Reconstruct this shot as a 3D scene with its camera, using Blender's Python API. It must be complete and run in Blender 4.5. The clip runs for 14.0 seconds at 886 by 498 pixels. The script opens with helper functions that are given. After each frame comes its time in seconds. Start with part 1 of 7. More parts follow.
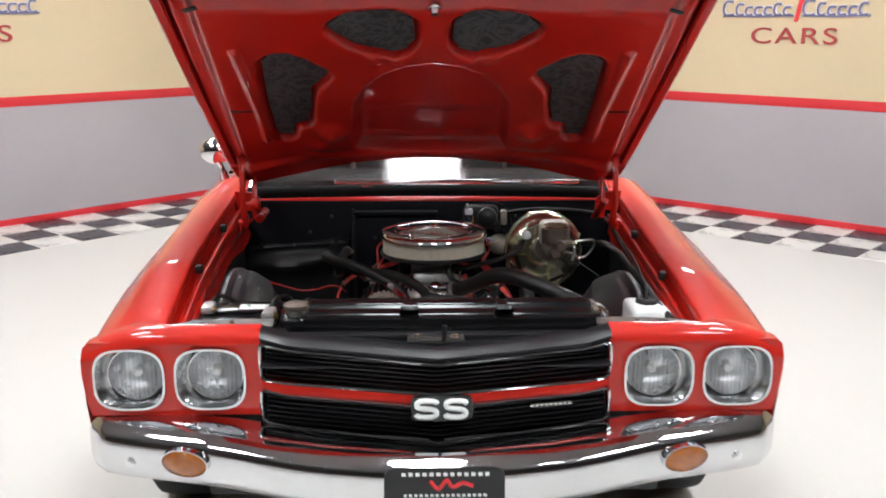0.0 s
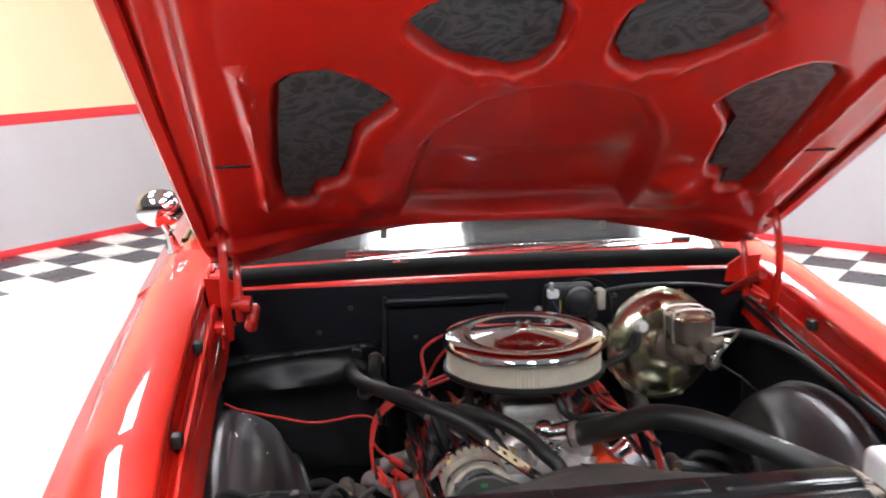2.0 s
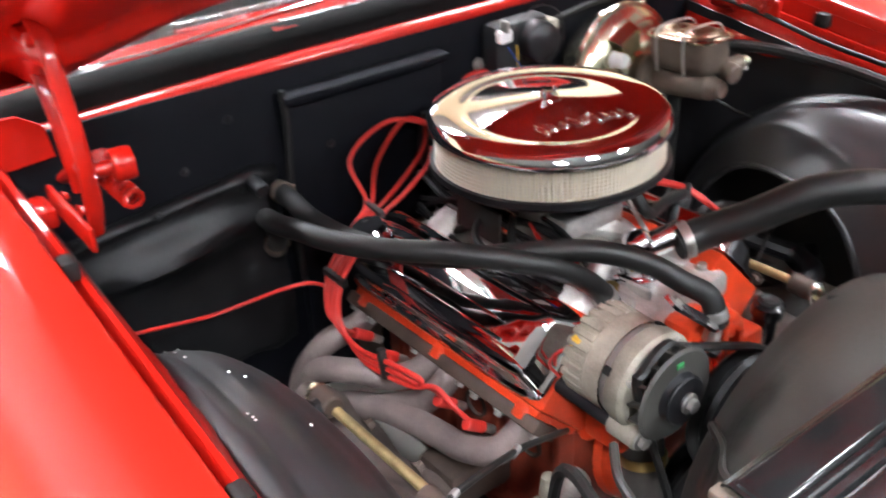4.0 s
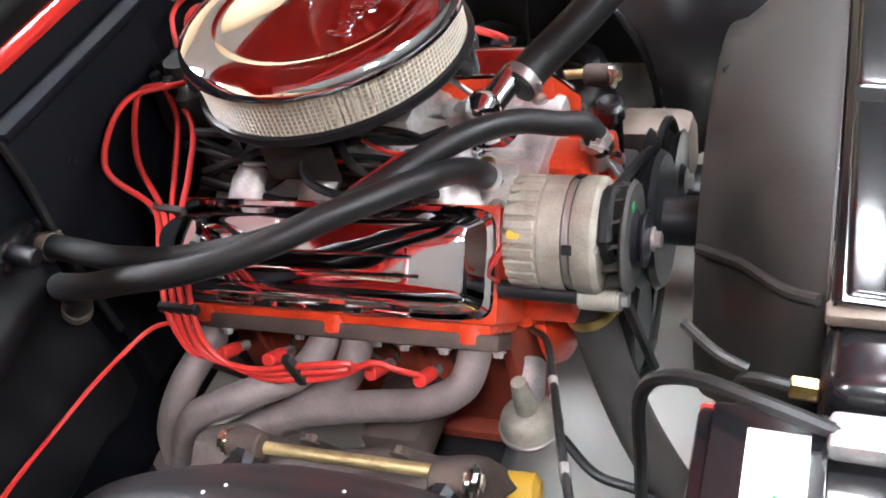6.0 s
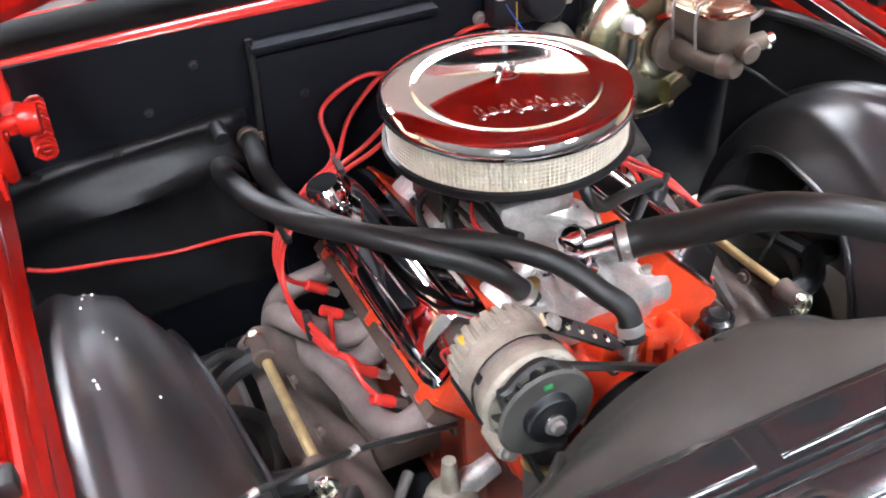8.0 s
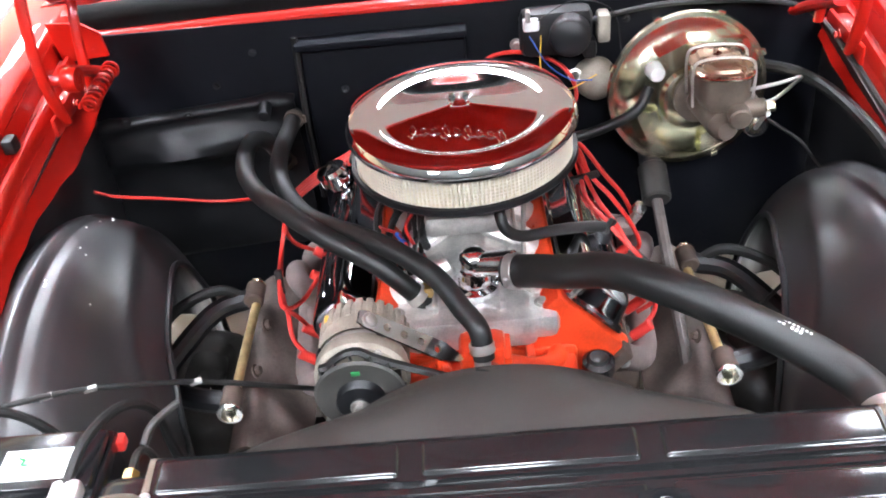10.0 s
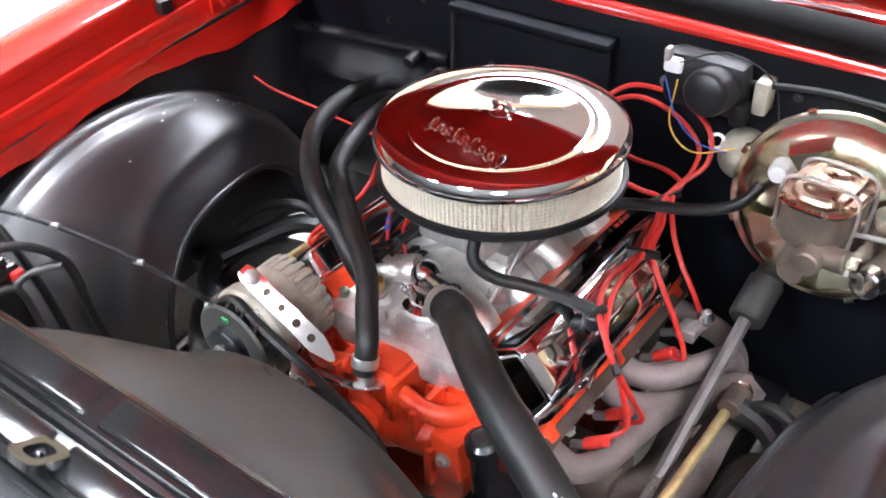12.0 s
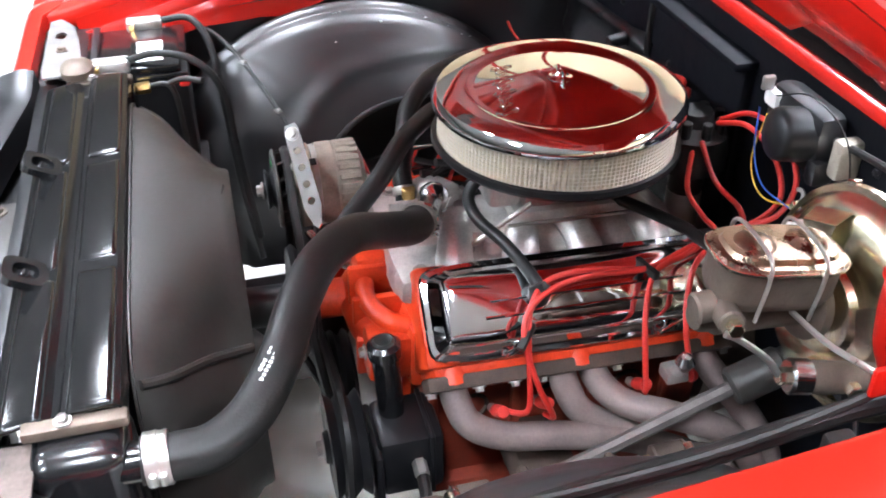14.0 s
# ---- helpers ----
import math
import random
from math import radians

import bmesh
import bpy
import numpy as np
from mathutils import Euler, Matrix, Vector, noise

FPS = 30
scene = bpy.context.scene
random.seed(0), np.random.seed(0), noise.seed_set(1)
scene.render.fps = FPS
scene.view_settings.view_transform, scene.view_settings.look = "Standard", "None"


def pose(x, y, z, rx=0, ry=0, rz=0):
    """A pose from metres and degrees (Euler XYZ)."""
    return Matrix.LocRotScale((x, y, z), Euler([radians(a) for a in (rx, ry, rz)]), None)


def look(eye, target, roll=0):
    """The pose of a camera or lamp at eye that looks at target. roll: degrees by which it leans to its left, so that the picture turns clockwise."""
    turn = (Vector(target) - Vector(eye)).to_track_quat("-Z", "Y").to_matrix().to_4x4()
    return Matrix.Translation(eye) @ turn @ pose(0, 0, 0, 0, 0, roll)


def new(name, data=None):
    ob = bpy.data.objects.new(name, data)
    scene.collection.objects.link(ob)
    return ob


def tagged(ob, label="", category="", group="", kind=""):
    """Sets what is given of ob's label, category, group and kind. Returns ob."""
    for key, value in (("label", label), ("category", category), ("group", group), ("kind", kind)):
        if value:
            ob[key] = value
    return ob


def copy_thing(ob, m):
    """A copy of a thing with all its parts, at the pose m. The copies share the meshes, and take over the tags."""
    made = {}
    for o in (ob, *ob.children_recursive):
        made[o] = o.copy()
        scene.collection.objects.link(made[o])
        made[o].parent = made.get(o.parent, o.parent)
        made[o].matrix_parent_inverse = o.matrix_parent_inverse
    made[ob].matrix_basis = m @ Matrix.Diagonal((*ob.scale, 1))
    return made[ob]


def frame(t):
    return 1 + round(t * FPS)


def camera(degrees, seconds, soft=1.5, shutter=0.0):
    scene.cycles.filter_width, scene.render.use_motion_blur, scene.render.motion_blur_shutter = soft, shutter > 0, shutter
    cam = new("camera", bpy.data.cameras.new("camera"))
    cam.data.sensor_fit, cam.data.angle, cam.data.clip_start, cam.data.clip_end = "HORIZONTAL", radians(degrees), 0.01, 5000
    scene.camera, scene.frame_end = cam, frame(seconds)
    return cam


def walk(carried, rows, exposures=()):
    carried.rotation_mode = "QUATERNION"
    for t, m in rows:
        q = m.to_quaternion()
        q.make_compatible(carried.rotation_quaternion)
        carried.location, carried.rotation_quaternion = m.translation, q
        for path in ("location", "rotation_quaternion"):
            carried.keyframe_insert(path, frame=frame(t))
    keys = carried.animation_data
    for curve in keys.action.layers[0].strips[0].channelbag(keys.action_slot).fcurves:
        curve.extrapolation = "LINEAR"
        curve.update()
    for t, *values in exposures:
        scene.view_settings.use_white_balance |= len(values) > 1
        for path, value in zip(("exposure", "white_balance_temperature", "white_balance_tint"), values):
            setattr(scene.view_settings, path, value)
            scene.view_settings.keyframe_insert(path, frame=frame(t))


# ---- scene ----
cam = camera(49.7, 14.0, 1.8, 0.4)
PATH = [
    (0, (-0.060, -0.049, 1.554), (0.003, 1.900, 1.094), 0.2),
    (0.5, (-0.145, 0.247, 1.553), (-0.083, 2.192, 1.090), 0.2),
    (1, (-0.310, 0.537, 1.572), (-0.172, 2.472, 1.087), 0.3),
    (1.5, (-0.385, 0.815, 1.568), (-0.130, 2.741, 1.096), -0.1),
    (2, (-0.453, 1.136, 1.531), (-0.178, 3.066, 1.085), -0.6),
    (2.5, (-0.611, 1.394, 1.511), (-0.252, 3.28, 0.95), 0.3),
    (3, (-0.748, 1.588, 1.48), (-0.081, 3.35, 0.809), -1.9),
    (3.5, (-0.824, 1.888, 1.44), (-0.028, 3.519, 0.599), -2.8),
    (4, (-0.9, 2.175, 1.411), (0.124, 3.558, 0.391), -2.2),
    (4.2, (-0.94, 2.245, 1.392), (0.236, 3.491, 0.361), -1.7),
    (6.3, (-0.907, 2.54, 1.397), (0.366, 3.293, 0.051), -17.7),
    (6.5, (-0.912, 2.487, 1.399), (0.329, 3.372, 0.105), -16.8),
    (7, (-0.905, 2.297, 1.454), (0.227, 3.412, 0.24), -6.4),
    (7.5, (-0.794, 2.187, 1.479), (0.155, 3.493, 0.298), -6.2),
    (8, (-0.563, 2.073, 1.491), (0.081, 3.534, 0.286), -2.7),
    (8.5, (-0.43, 1.943, 1.527), (0.011, 3.47, 0.314), -2.9),
    (9, (-0.311, 1.831, 1.565), (0.063, 3.405, 0.389), -1.0),
    (9.2, (-0.248, 1.808, 1.579), (0.048, 3.411, 0.421), -1.9),
    (11.3, (0.446, 1.938, 1.594), (-0.163, 3.349, 0.315), -5.5),
    (11.5, (0.505, 2.018, 1.572), (-0.199, 3.419, 0.331), -3.8),
    (12, (0.658, 2.159, 1.538), (-0.324, 3.41, 0.325), -2.6),
    (12.5, (0.858, 2.198, 1.52), (-0.312, 3.309, 0.339), -3.2),
    (13, (1.017, 2.296, 1.521), (-0.317, 3.213, 0.347), -2.9),
    (13.5, (1.11, 2.52, 1.484), (-0.386, 3.17, 0.326), 0.4),
    (14, (1.165, 2.662, 1.464), (-0.417, 3.068, 0.309), -0.4),
]
walk(cam, [(t, look(eye, target, roll)) for t, eye, target, roll in PATH],
     [(0, -0.82, 6700, 10), (0.5, -0.5, 6700, 10), (1.5, -0.1, 6650, 10), (2.5, 0.15, 6600, 10), (3.5, 0.5, 6600, 10), (4.2, 0.85, 6550, 10), (6.3, 1.05, 6450, 10), (8, 1.25, 6350, 10), (9.2, 1.2, 6300, 10), (11.3, 1.05, 6300, 10), (12.5, 1.1, 6250, 10), (14, 0.95, 6200, 10)])

# ---- light ----
world = bpy.data.worlds.new("world")
scene.world = world
world.use_nodes = True
world.node_tree.nodes["Background"].inputs[0].default_value = (0.9, 0.93, 1.0, 1)
world.node_tree.nodes["Background"].inputs[1].default_value = 0.25
LAMP = 66.0          # strength of the ceiling tubes


# ---- materials ----
def mat(name, color, rough=0.5, metal=0.0, vary=0.12, scale=6.0, bump=0.0, bump_scale=200.0, coat=0.0, rvary=0.1, spec=0.5):
    """A surface with colour variation at two scales, uneven gloss and fine relief."""
    m = bpy.data.materials.new(name)
    m.use_nodes = True
    nt = m.node_tree
    b = nt.nodes["Principled BSDF"]
    tc = nt.nodes.new("ShaderNodeTexCoord")
    n1 = nt.nodes.new("ShaderNodeTexNoise")
    n1.inputs["Scale"].default_value, n1.inputs["Detail"].default_value = scale, 6
    n2 = nt.nodes.new("ShaderNodeTexNoise")
    n2.inputs["Scale"].default_value, n2.inputs["Detail"].default_value = scale * 14, 3
    for n in (n1, n2):
        nt.links.new(tc.outputs["Object"], n.inputs["Vector"])
    add = nt.nodes.new("ShaderNodeMath")
    add.operation = "MULTIPLY_ADD"
    add.inputs[1].default_value = 0.35
    nt.links.new(n2.outputs["Fac"], add.inputs[0])
    nt.links.new(n1.outputs["Fac"], add.inputs[2])
    ramp = nt.nodes.new("ShaderNodeValToRGB")
    ramp.color_ramp.elements[0].position, ramp.color_ramp.elements[1].position = 0.35, 1.0
    lo = [c * (1 - vary) for c in color]
    hi = [min(1, c * (1 + vary)) for c in color]
    ramp.color_ramp.elements[0].color, ramp.color_ramp.elements[1].color = (*lo, 1), (*hi, 1)
    nt.links.new(add.outputs[0], ramp.inputs[0])
    nt.links.new(ramp.outputs[0], b.inputs["Base Color"])
    rr = nt.nodes.new("ShaderNodeMapRange")
    rr.inputs[1].default_value, rr.inputs[2].default_value = 0.35, 1.0
    rr.inputs[3].default_value, rr.inputs[4].default_value = max(0.0, rough - rvary), min(1, rough + rvary)
    nt.links.new(add.outputs[0], rr.inputs[0])
    nt.links.new(rr.outputs[0], b.inputs["Roughness"])
    b.inputs["Metallic"].default_value = metal
    b.inputs["Coat Weight"].default_value = coat
    b.inputs["Coat Roughness"].default_value = 0.04
    b.inputs["Specular IOR Level"].default_value = spec
    if bump:
        n3 = nt.nodes.new("ShaderNodeTexNoise")
        n3.inputs["Scale"].default_value, n3.inputs["Detail"].default_value = bump_scale, 4
        nt.links.new(tc.outputs["Object"], n3.inputs["Vector"])
        bp = nt.nodes.new("ShaderNodeBump")
        bp.inputs["Strength"].default_value, bp.inputs["Distance"].default_value = bump, 0.002
        nt.links.new(n3.outputs["Fac"], bp.inputs["Height"])
        nt.links.new(bp.outputs["Normal"], b.inputs["Normal"])
    return m


def glow(name, color, strength):
    m = bpy.data.materials.new(name)
    m.use_nodes = True
    b = m.node_tree.nodes["Principled BSDF"]
    b.inputs["Base Color"].default_value = (*color, 1)
    b.inputs["Emission Color"].default_value = (*color, 1)
    b.inputs["Emission Strength"].default_value = strength
    return m


def glassy(name, color, rough=0.02, ior=1.45):
    m = bpy.data.materials.new(name)
    m.use_nodes = True
    b = m.node_tree.nodes["Principled BSDF"]
    b.inputs["Base Color"].default_value = (*color, 1)
    b.inputs["Roughness"].default_value = rough
    b.inputs["IOR"].default_value = ior
    b.inputs["Transmission Weight"].default_value = 1.0
    return m


RED = mat("red car paint", (0.55, 0.014, 0.006), 0.5, vary=0.03, scale=3, coat=1.0, rvary=0.0, spec=0.2)
RED_IN = mat("red underhood paint", (0.43, 0.010, 0.005), 0.36, vary=0.08, scale=5, coat=0.5, rvary=0.02, spec=0.2)
CHROME = mat("chrome", (0.82, 0.82, 0.84), 0.05, 1.0, vary=0.03, rvary=0.03)
CHROME_DULL = mat("dull chrome", (0.62, 0.62, 0.62), 0.22, 1.0, vary=0.1, scale=20, rvary=0.1)
BUMPER = mat("bumper chrome", (0.74, 0.74, 0.76), 0.06, 1.0, vary=0.03, scale=4, rvary=0.04)
BLACK_GLOSS = mat("black gloss enamel", (0.008, 0.008, 0.009), 0.21, vary=0.1, coat=0.3, rvary=0.02)
COVER = mat("black enamelled cover", (0.007, 0.007, 0.0075), 0.14, vary=0.4, scale=14, rvary=0.03, bump=0.02, bump_scale=400)
BLACK_SATIN = mat("black satin paint", (0.009, 0.009, 0.0105), 0.40, vary=0.3, scale=8, rvary=0.1, bump=0.05, bump_scale=150)
BLACK_HOUSING = mat("black inner fender plastic", (0.017, 0.0163, 0.018), 0.38, spec=1.0, vary=0.35, scale=9, rvary=0.06, bump=0.03, bump_scale=90)
FIREWALL = mat("blue-black firewall paint", (0.0036, 0.0040, 0.0062), 0.55, spec=0.14, vary=0.6, scale=5, rvary=0.16, bump=0.6, bump_scale=22)
RUBBER = mat("black rubber", (0.010, 0.0097, 0.0095), 0.48, vary=0.45, scale=15, rvary=0.12, bump=0.15, bump_scale=300, spec=0.45)
SHROUD = mat("dusty black shroud plastic", (0.025, 0.023, 0.021), 0.46, vary=0.75, scale=9, rvary=0.22, bump=0.1, bump_scale=200)
ORANGE = mat("orange engine paint", (0.62, 0.048, 0.012), 0.36, vary=0.4, scale=16, rvary=0.12, bump=0.25, bump_scale=140)
# block orange: grime plus the shade below the headers, both in the colour
ORANGE_DIRTY_SHADED = mat("grimy orange engine paint darkened for shade", (0.20, 0.028, 0.012), 0.6, vary=0.5, scale=14, rvary=0.12, bump=0.3, bump_scale=120)
FRAME_DUST = mat("dust-browned frame steel", (0.105, 0.080, 0.070), 0.8, 0.1, vary=0.7, scale=16, rvary=0.1, bump=0.35, bump_scale=110)
DUSTY_STEEL = mat("scuffed pale bracket steel", (0.15, 0.14, 0.135), 0.62, 0.15, vary=0.5, scale=22, rvary=0.15, bump=0.3, bump_scale=60)
SHAFT = mat("dull grey steel", (0.12, 0.105, 0.10), 0.6, 0.4, vary=0.4, scale=30, bump=0.2, bump_scale=200)
GILT = mat("dulled yellow plating", (0.50, 0.38, 0.19), 0.5, 0.8, vary=0.5, scale=45, rvary=0.2, bump=0.2, bump_scale=200)
ALU = mat("cast aluminium", (0.66, 0.64, 0.62), 0.42, 0.8, vary=0.45, scale=22, rvary=0.16, bump=0.7, bump_scale=90)
ALT_ALU = mat("beige-grey alternator casting", (0.32, 0.29, 0.24), 0.6, 0.25, vary=0.5, scale=24, rvary=0.12, bump=0.2, bump_scale=260)
HEADER = mat("heat-stained header steel", (0.205, 0.160, 0.150), 0.65, 0.3, vary=0.4, scale=18, rvary=0.1, bump=0.25, bump_scale=180)
FAN_GREY = mat("dull grey painted steel", (0.060, 0.057, 0.052), 0.6, 0.2, vary=0.3, scale=20, bump=0.15, bump_scale=200)
CASE = mat("dusty black case plastic", (0.007, 0.007, 0.008), 0.46, vary=0.7, scale=10, spec=0.35, bump=0.7, bump_scale=24)
SEAL = mat("matte black seal rubber", (0.010, 0.010, 0.010), 0.85, vary=0.3, scale=12, spec=0.12, bump=0.2, bump_scale=120)
DUSTY = mat("dust-greyed rubber", (0.060, 0.054, 0.050), 0.75, vary=0.4, scale=14, bump=0.2, bump_scale=160)
RUSTY = mat("bare rusty steel", (0.072, 0.048, 0.038), 0.7, 0.2, vary=0.6, scale=22, bump=0.3, bump_scale=120)
STEEL = mat("bare steel", (0.42, 0.40, 0.38), 0.42, 0.8, vary=0.25, scale=40, rvary=0.15)
IRON = mat("cast iron", (0.165, 0.130, 0.105), 0.55, 0.5, vary=0.35, scale=30, bump=0.35, bump_scale=180)
ZINC = mat("yellow zinc plating", (0.82, 0.68, 0.42), 0.22, 1.0, vary=0.35, scale=7, rvary=0.05)
zr = ZINC.node_tree.nodes["Color Ramp"].color_ramp
zr.elements[0].position, zr.elements[0].color, zr.elements[1].color = 0.42, (0.74, 0.80, 0.50, 1), (0.92, 0.70, 0.68, 1)
zr.elements.new(0.68).color = (0.93, 0.86, 0.66, 1)
LID = mat("browned zinc lid", (0.36, 0.26, 0.19), 0.28, 1.0, vary=0.4, scale=25, rvary=0.08)
SILVER = mat("silvered lamp bowl", (0.92, 0.92, 0.92), 0.28, 1.0, vary=0.03, rvary=0.05)
LINE = mat("bright zinc tube", (0.66, 0.65, 0.62), 0.34, 0.9, vary=0.12, scale=60)
BRASS = mat("brass", (0.50, 0.34, 0.13), 0.35, 1.0, vary=0.2, scale=40)
WIRE_RED = mat("red silicone", (0.50, 0.026, 0.020), 0.45, vary=0.12, scale=30)
PAPER = mat("cream filter paper", (0.80, 0.73, 0.58), 0.8, vary=0.12, scale=30)
MESH = mat("pale wire mesh", (0.80, 0.75, 0.66), 0.45, 0.25, vary=0.15, scale=40)
WHITE_PLASTIC = mat("milky plastic", (0.78, 0.79, 0.78), 0.35, vary=0.06, scale=12)
LABEL_WHITE = mat("white label", (0.82, 0.84, 0.82), 0.5, vary=0.05)
GREEN = mat("green marking", (0.025, 0.20, 0.06), 0.6, vary=0.4, scale=60)
YELLOW = mat("yellow plastic", (0.75, 0.45, 0.05), 0.4)
AMBER = mat("amber lens", (0.42, 0.115, 0.012), 0.15, vary=0.3, scale=40, coat=0.6)
BLUE = mat("blue plastic", (0.03, 0.10, 0.45), 0.4)
DARK = mat("dark void", (0.006, 0.006, 0.006), 0.7)
TYRE = mat("tyre rubber", (0.02, 0.02, 0.02), 0.75, bump=0.2, bump_scale=120)
FLOOR = mat("white epoxy floor", (0.68, 0.67, 0.63), 0.34, vary=0.015, scale=1.5, rvary=0.02)
TILE_W = mat("white vinyl tile", (0.78, 0.77, 0.72), 0.30, vary=0.06, scale=5)
TILE_B = mat("charcoal vinyl tile", (0.045, 0.045, 0.055), 0.30, vary=0.2, scale=5)
WALL_CREAM = mat("cream wall paint", (0.68, 0.56, 0.355), 0.6, vary=0.05, scale=1.2, bump=0.05, bump_scale=40)
WALL_GREY = mat("pale grey wall paint", (0.44, 0.415, 0.43), 0.55, vary=0.05, scale=1.2, bump=0.05, bump_scale=40)
WALL_RED = mat("red wall band", (0.72, 0.035, 0.045), 0.5, vary=0.06, scale=3)
WALL_DARK = mat("dark grey fill-cutting wall", (0.12, 0.115, 0.11), 0.6, vary=0.08, scale=1.2)
CEIL = mat("grey ceiling", (0.22, 0.22, 0.22), 0.8, vary=0.04)
SIGN_BLUE = mat("slate blue sign", (0.17, 0.17, 0.30), 0.5)
SIGN_PALE = mat("pale grey sign", (0.62, 0.60, 0.66), 0.5)
SIGN_RED = mat("dark red sign", (0.42, 0.05, 0.05), 0.5)


def creased(name):
    """Foil-faced felt: near black, fold sheen painted in as fine pale creases."""
    m = mat(name, (0.016, 0.017, 0.019), 0.5, vary=0.5, scale=9, bump=0.25, bump_scale=60)
    nt = m.node_tree
    b = nt.nodes["Principled BSDF"]
    old = b.inputs["Base Color"].links[0].from_socket
    tc = nt.nodes.new("ShaderNodeTexCoord")
    wv = nt.nodes.new("ShaderNodeTexNoise")
    wv.inputs["Scale"].default_value, wv.inputs["Detail"].default_value, wv.inputs["Distortion"].default_value = 13, 7, 2.4
    nt.links.new(tc.outputs["Object"], wv.inputs["Vector"])
    rp = nt.nodes.new("ShaderNodeValToRGB")
    rp.color_ramp.elements[0].position, rp.color_ramp.elements[0].color = 0.40, (0, 0, 0, 1)
    rp.color_ramp.elements[1].position, rp.color_ramp.elements[1].color = 0.62, (0, 0, 0, 1)
    e = rp.color_ramp.elements.new(0.50)
    e.color = (0.6, 0.6, 0.6, 1)
    nt.links.new(wv.outputs["Fac"], rp.inputs[0])
    mx = nt.nodes.new("ShaderNodeMix")
    mx.data_type = "RGBA"
    nt.links.new(rp.outputs[0], mx.inputs["Factor"])
    nt.links.new(old, mx.inputs[6])
    mx.inputs[7].default_value = (0.10, 0.103, 0.108, 1)
    nt.links.new(mx.outputs[2], b.inputs["Base Color"])
    return m


INSUL = creased("creased hood insulation")
WGLASS = glassy("smeared windshield glass", (0.93, 0.95, 0.95), 0.09)
TINT = glassy("dark tinted side glass", (0.10, 0.11, 0.11), 0.02)
LENS = glassy("headlight glass", (0.97, 0.98, 1.0), 0.06)
TUBE = glow("lit diffuser", (0.95, 1.0, 1.07), LAMP)
INTERIOR = mat("black vinyl interior", (0.02, 0.02, 0.02), 0.6)


# ---- mesh tools ----
def part(name, bm, material, parent, label="", smooth=True, angle=35):
    """Links a bmesh as one mesh object under a thing or a part."""
    me = bpy.data.meshes.new(name)
    bmesh.ops.recalc_face_normals(bm, faces=bm.faces)
    if smooth:
        lim = radians(angle)
        for f in bm.faces:
            f.smooth = True
        for e in bm.edges:
            e.smooth = len(e.link_faces) == 2 and e.calc_face_angle(0) < lim
    bm.to_mesh(me)
    bm.free()
    me.materials.append(material)
    ob = new(name, me)
    if parent is not None:
        ob.parent = parent
        base = parent
        m = Matrix.Identity(4)
        while base is not None:
            m = base.matrix_basis if base.parent is None else m
            base = base.parent
        if parent.parent is None:
            ob.matrix_parent_inverse = m.inverted()
    if label:
        tagged(ob, label)
    return ob


def thing(name, at, label, category, group="", kind=""):
    ob = new(name)
    ob.empty_display_size = 0.05
    ob.matrix_basis = Matrix.Translation(at)
    return tagged(ob, label, category, group, kind)


def box(a, b, bev=0.0, bm=None, seg=2, m=None):
    """A box from corner a to corner b with rounded edges."""
    bm = bm or bmesh.new()
    lo, hi = Vector([min(p, q) for p, q in zip(a, b)]), Vector([max(p, q) for p, q in zip(a, b)])
    r = bmesh.ops.create_cube(bm, size=1.0)
    mt = Matrix.Translation((lo + hi) / 2) @ Matrix.Diagonal((*(hi - lo), 1))
    bmesh.ops.transform(bm, matrix=(m or Matrix.Identity(4)) @ mt, verts=r["verts"])
    if bev:
        es = list({e for v in r["verts"] for e in v.link_edges})
        bmesh.ops.bevel(bm, geom=es, offset=bev, segments=seg, affect="EDGES", profile=0.5)
    return bm


def frame_axes(d):
    d = Vector(d).normalized()
    a = Vector((0, 0, 1)) if abs(d.z) < 0.9 else Vector((1, 0, 0))
    u = d.cross(a).normalized()
    return u, d.cross(u).normalized(), d


def lathe(profile, origin, axis, seg=32, bm=None, sx=1.0):
    """Turns a profile of (radius, height) round an axis."""
    bm = bm or bmesh.new()
    u, w, d = frame_axes(axis)
    o = Vector(origin)
    rings = []
    for r, h in profile:
        if r < 1e-6:
            rings.append([bm.verts.new(o + d * h)])
        else:
            rings.append([bm.verts.new(o + d * h + (u * math.cos(k * math.tau / seg) * sx + w * math.sin(k * math.tau / seg)) * r) for k in range(seg)])
    for a, b in zip(rings, rings[1:]):
        for k in range(seg):
            j = (k + 1) % seg
            if len(a) == 1 and len(b) == 1:
                continue
            if len(a) == 1:
                bm.faces.new((a[0], b[k], b[j]))
            elif len(b) == 1:
                bm.faces.new((a[k], a[j], b[0]))
            else:
                bm.faces.new((a[k], a[j], b[j], b[k]))
    return bm


def rod(a, b, r, bm=None, seg=14, bev=0.15, r2=None):
    """A round bar from a to b with softened ends."""
    a, b = Vector(a), Vector(b)
    h = (b - a).length
    r2 = r if r2 is None else r2
    e = min(r * bev, h * 0.2)
    return lathe([(0, 0), (r - e, 0), (r, e), (r2, h - e), (r2 - min(e, r2 * 0.5), h), (0, h)], a, b - a, seg, bm)


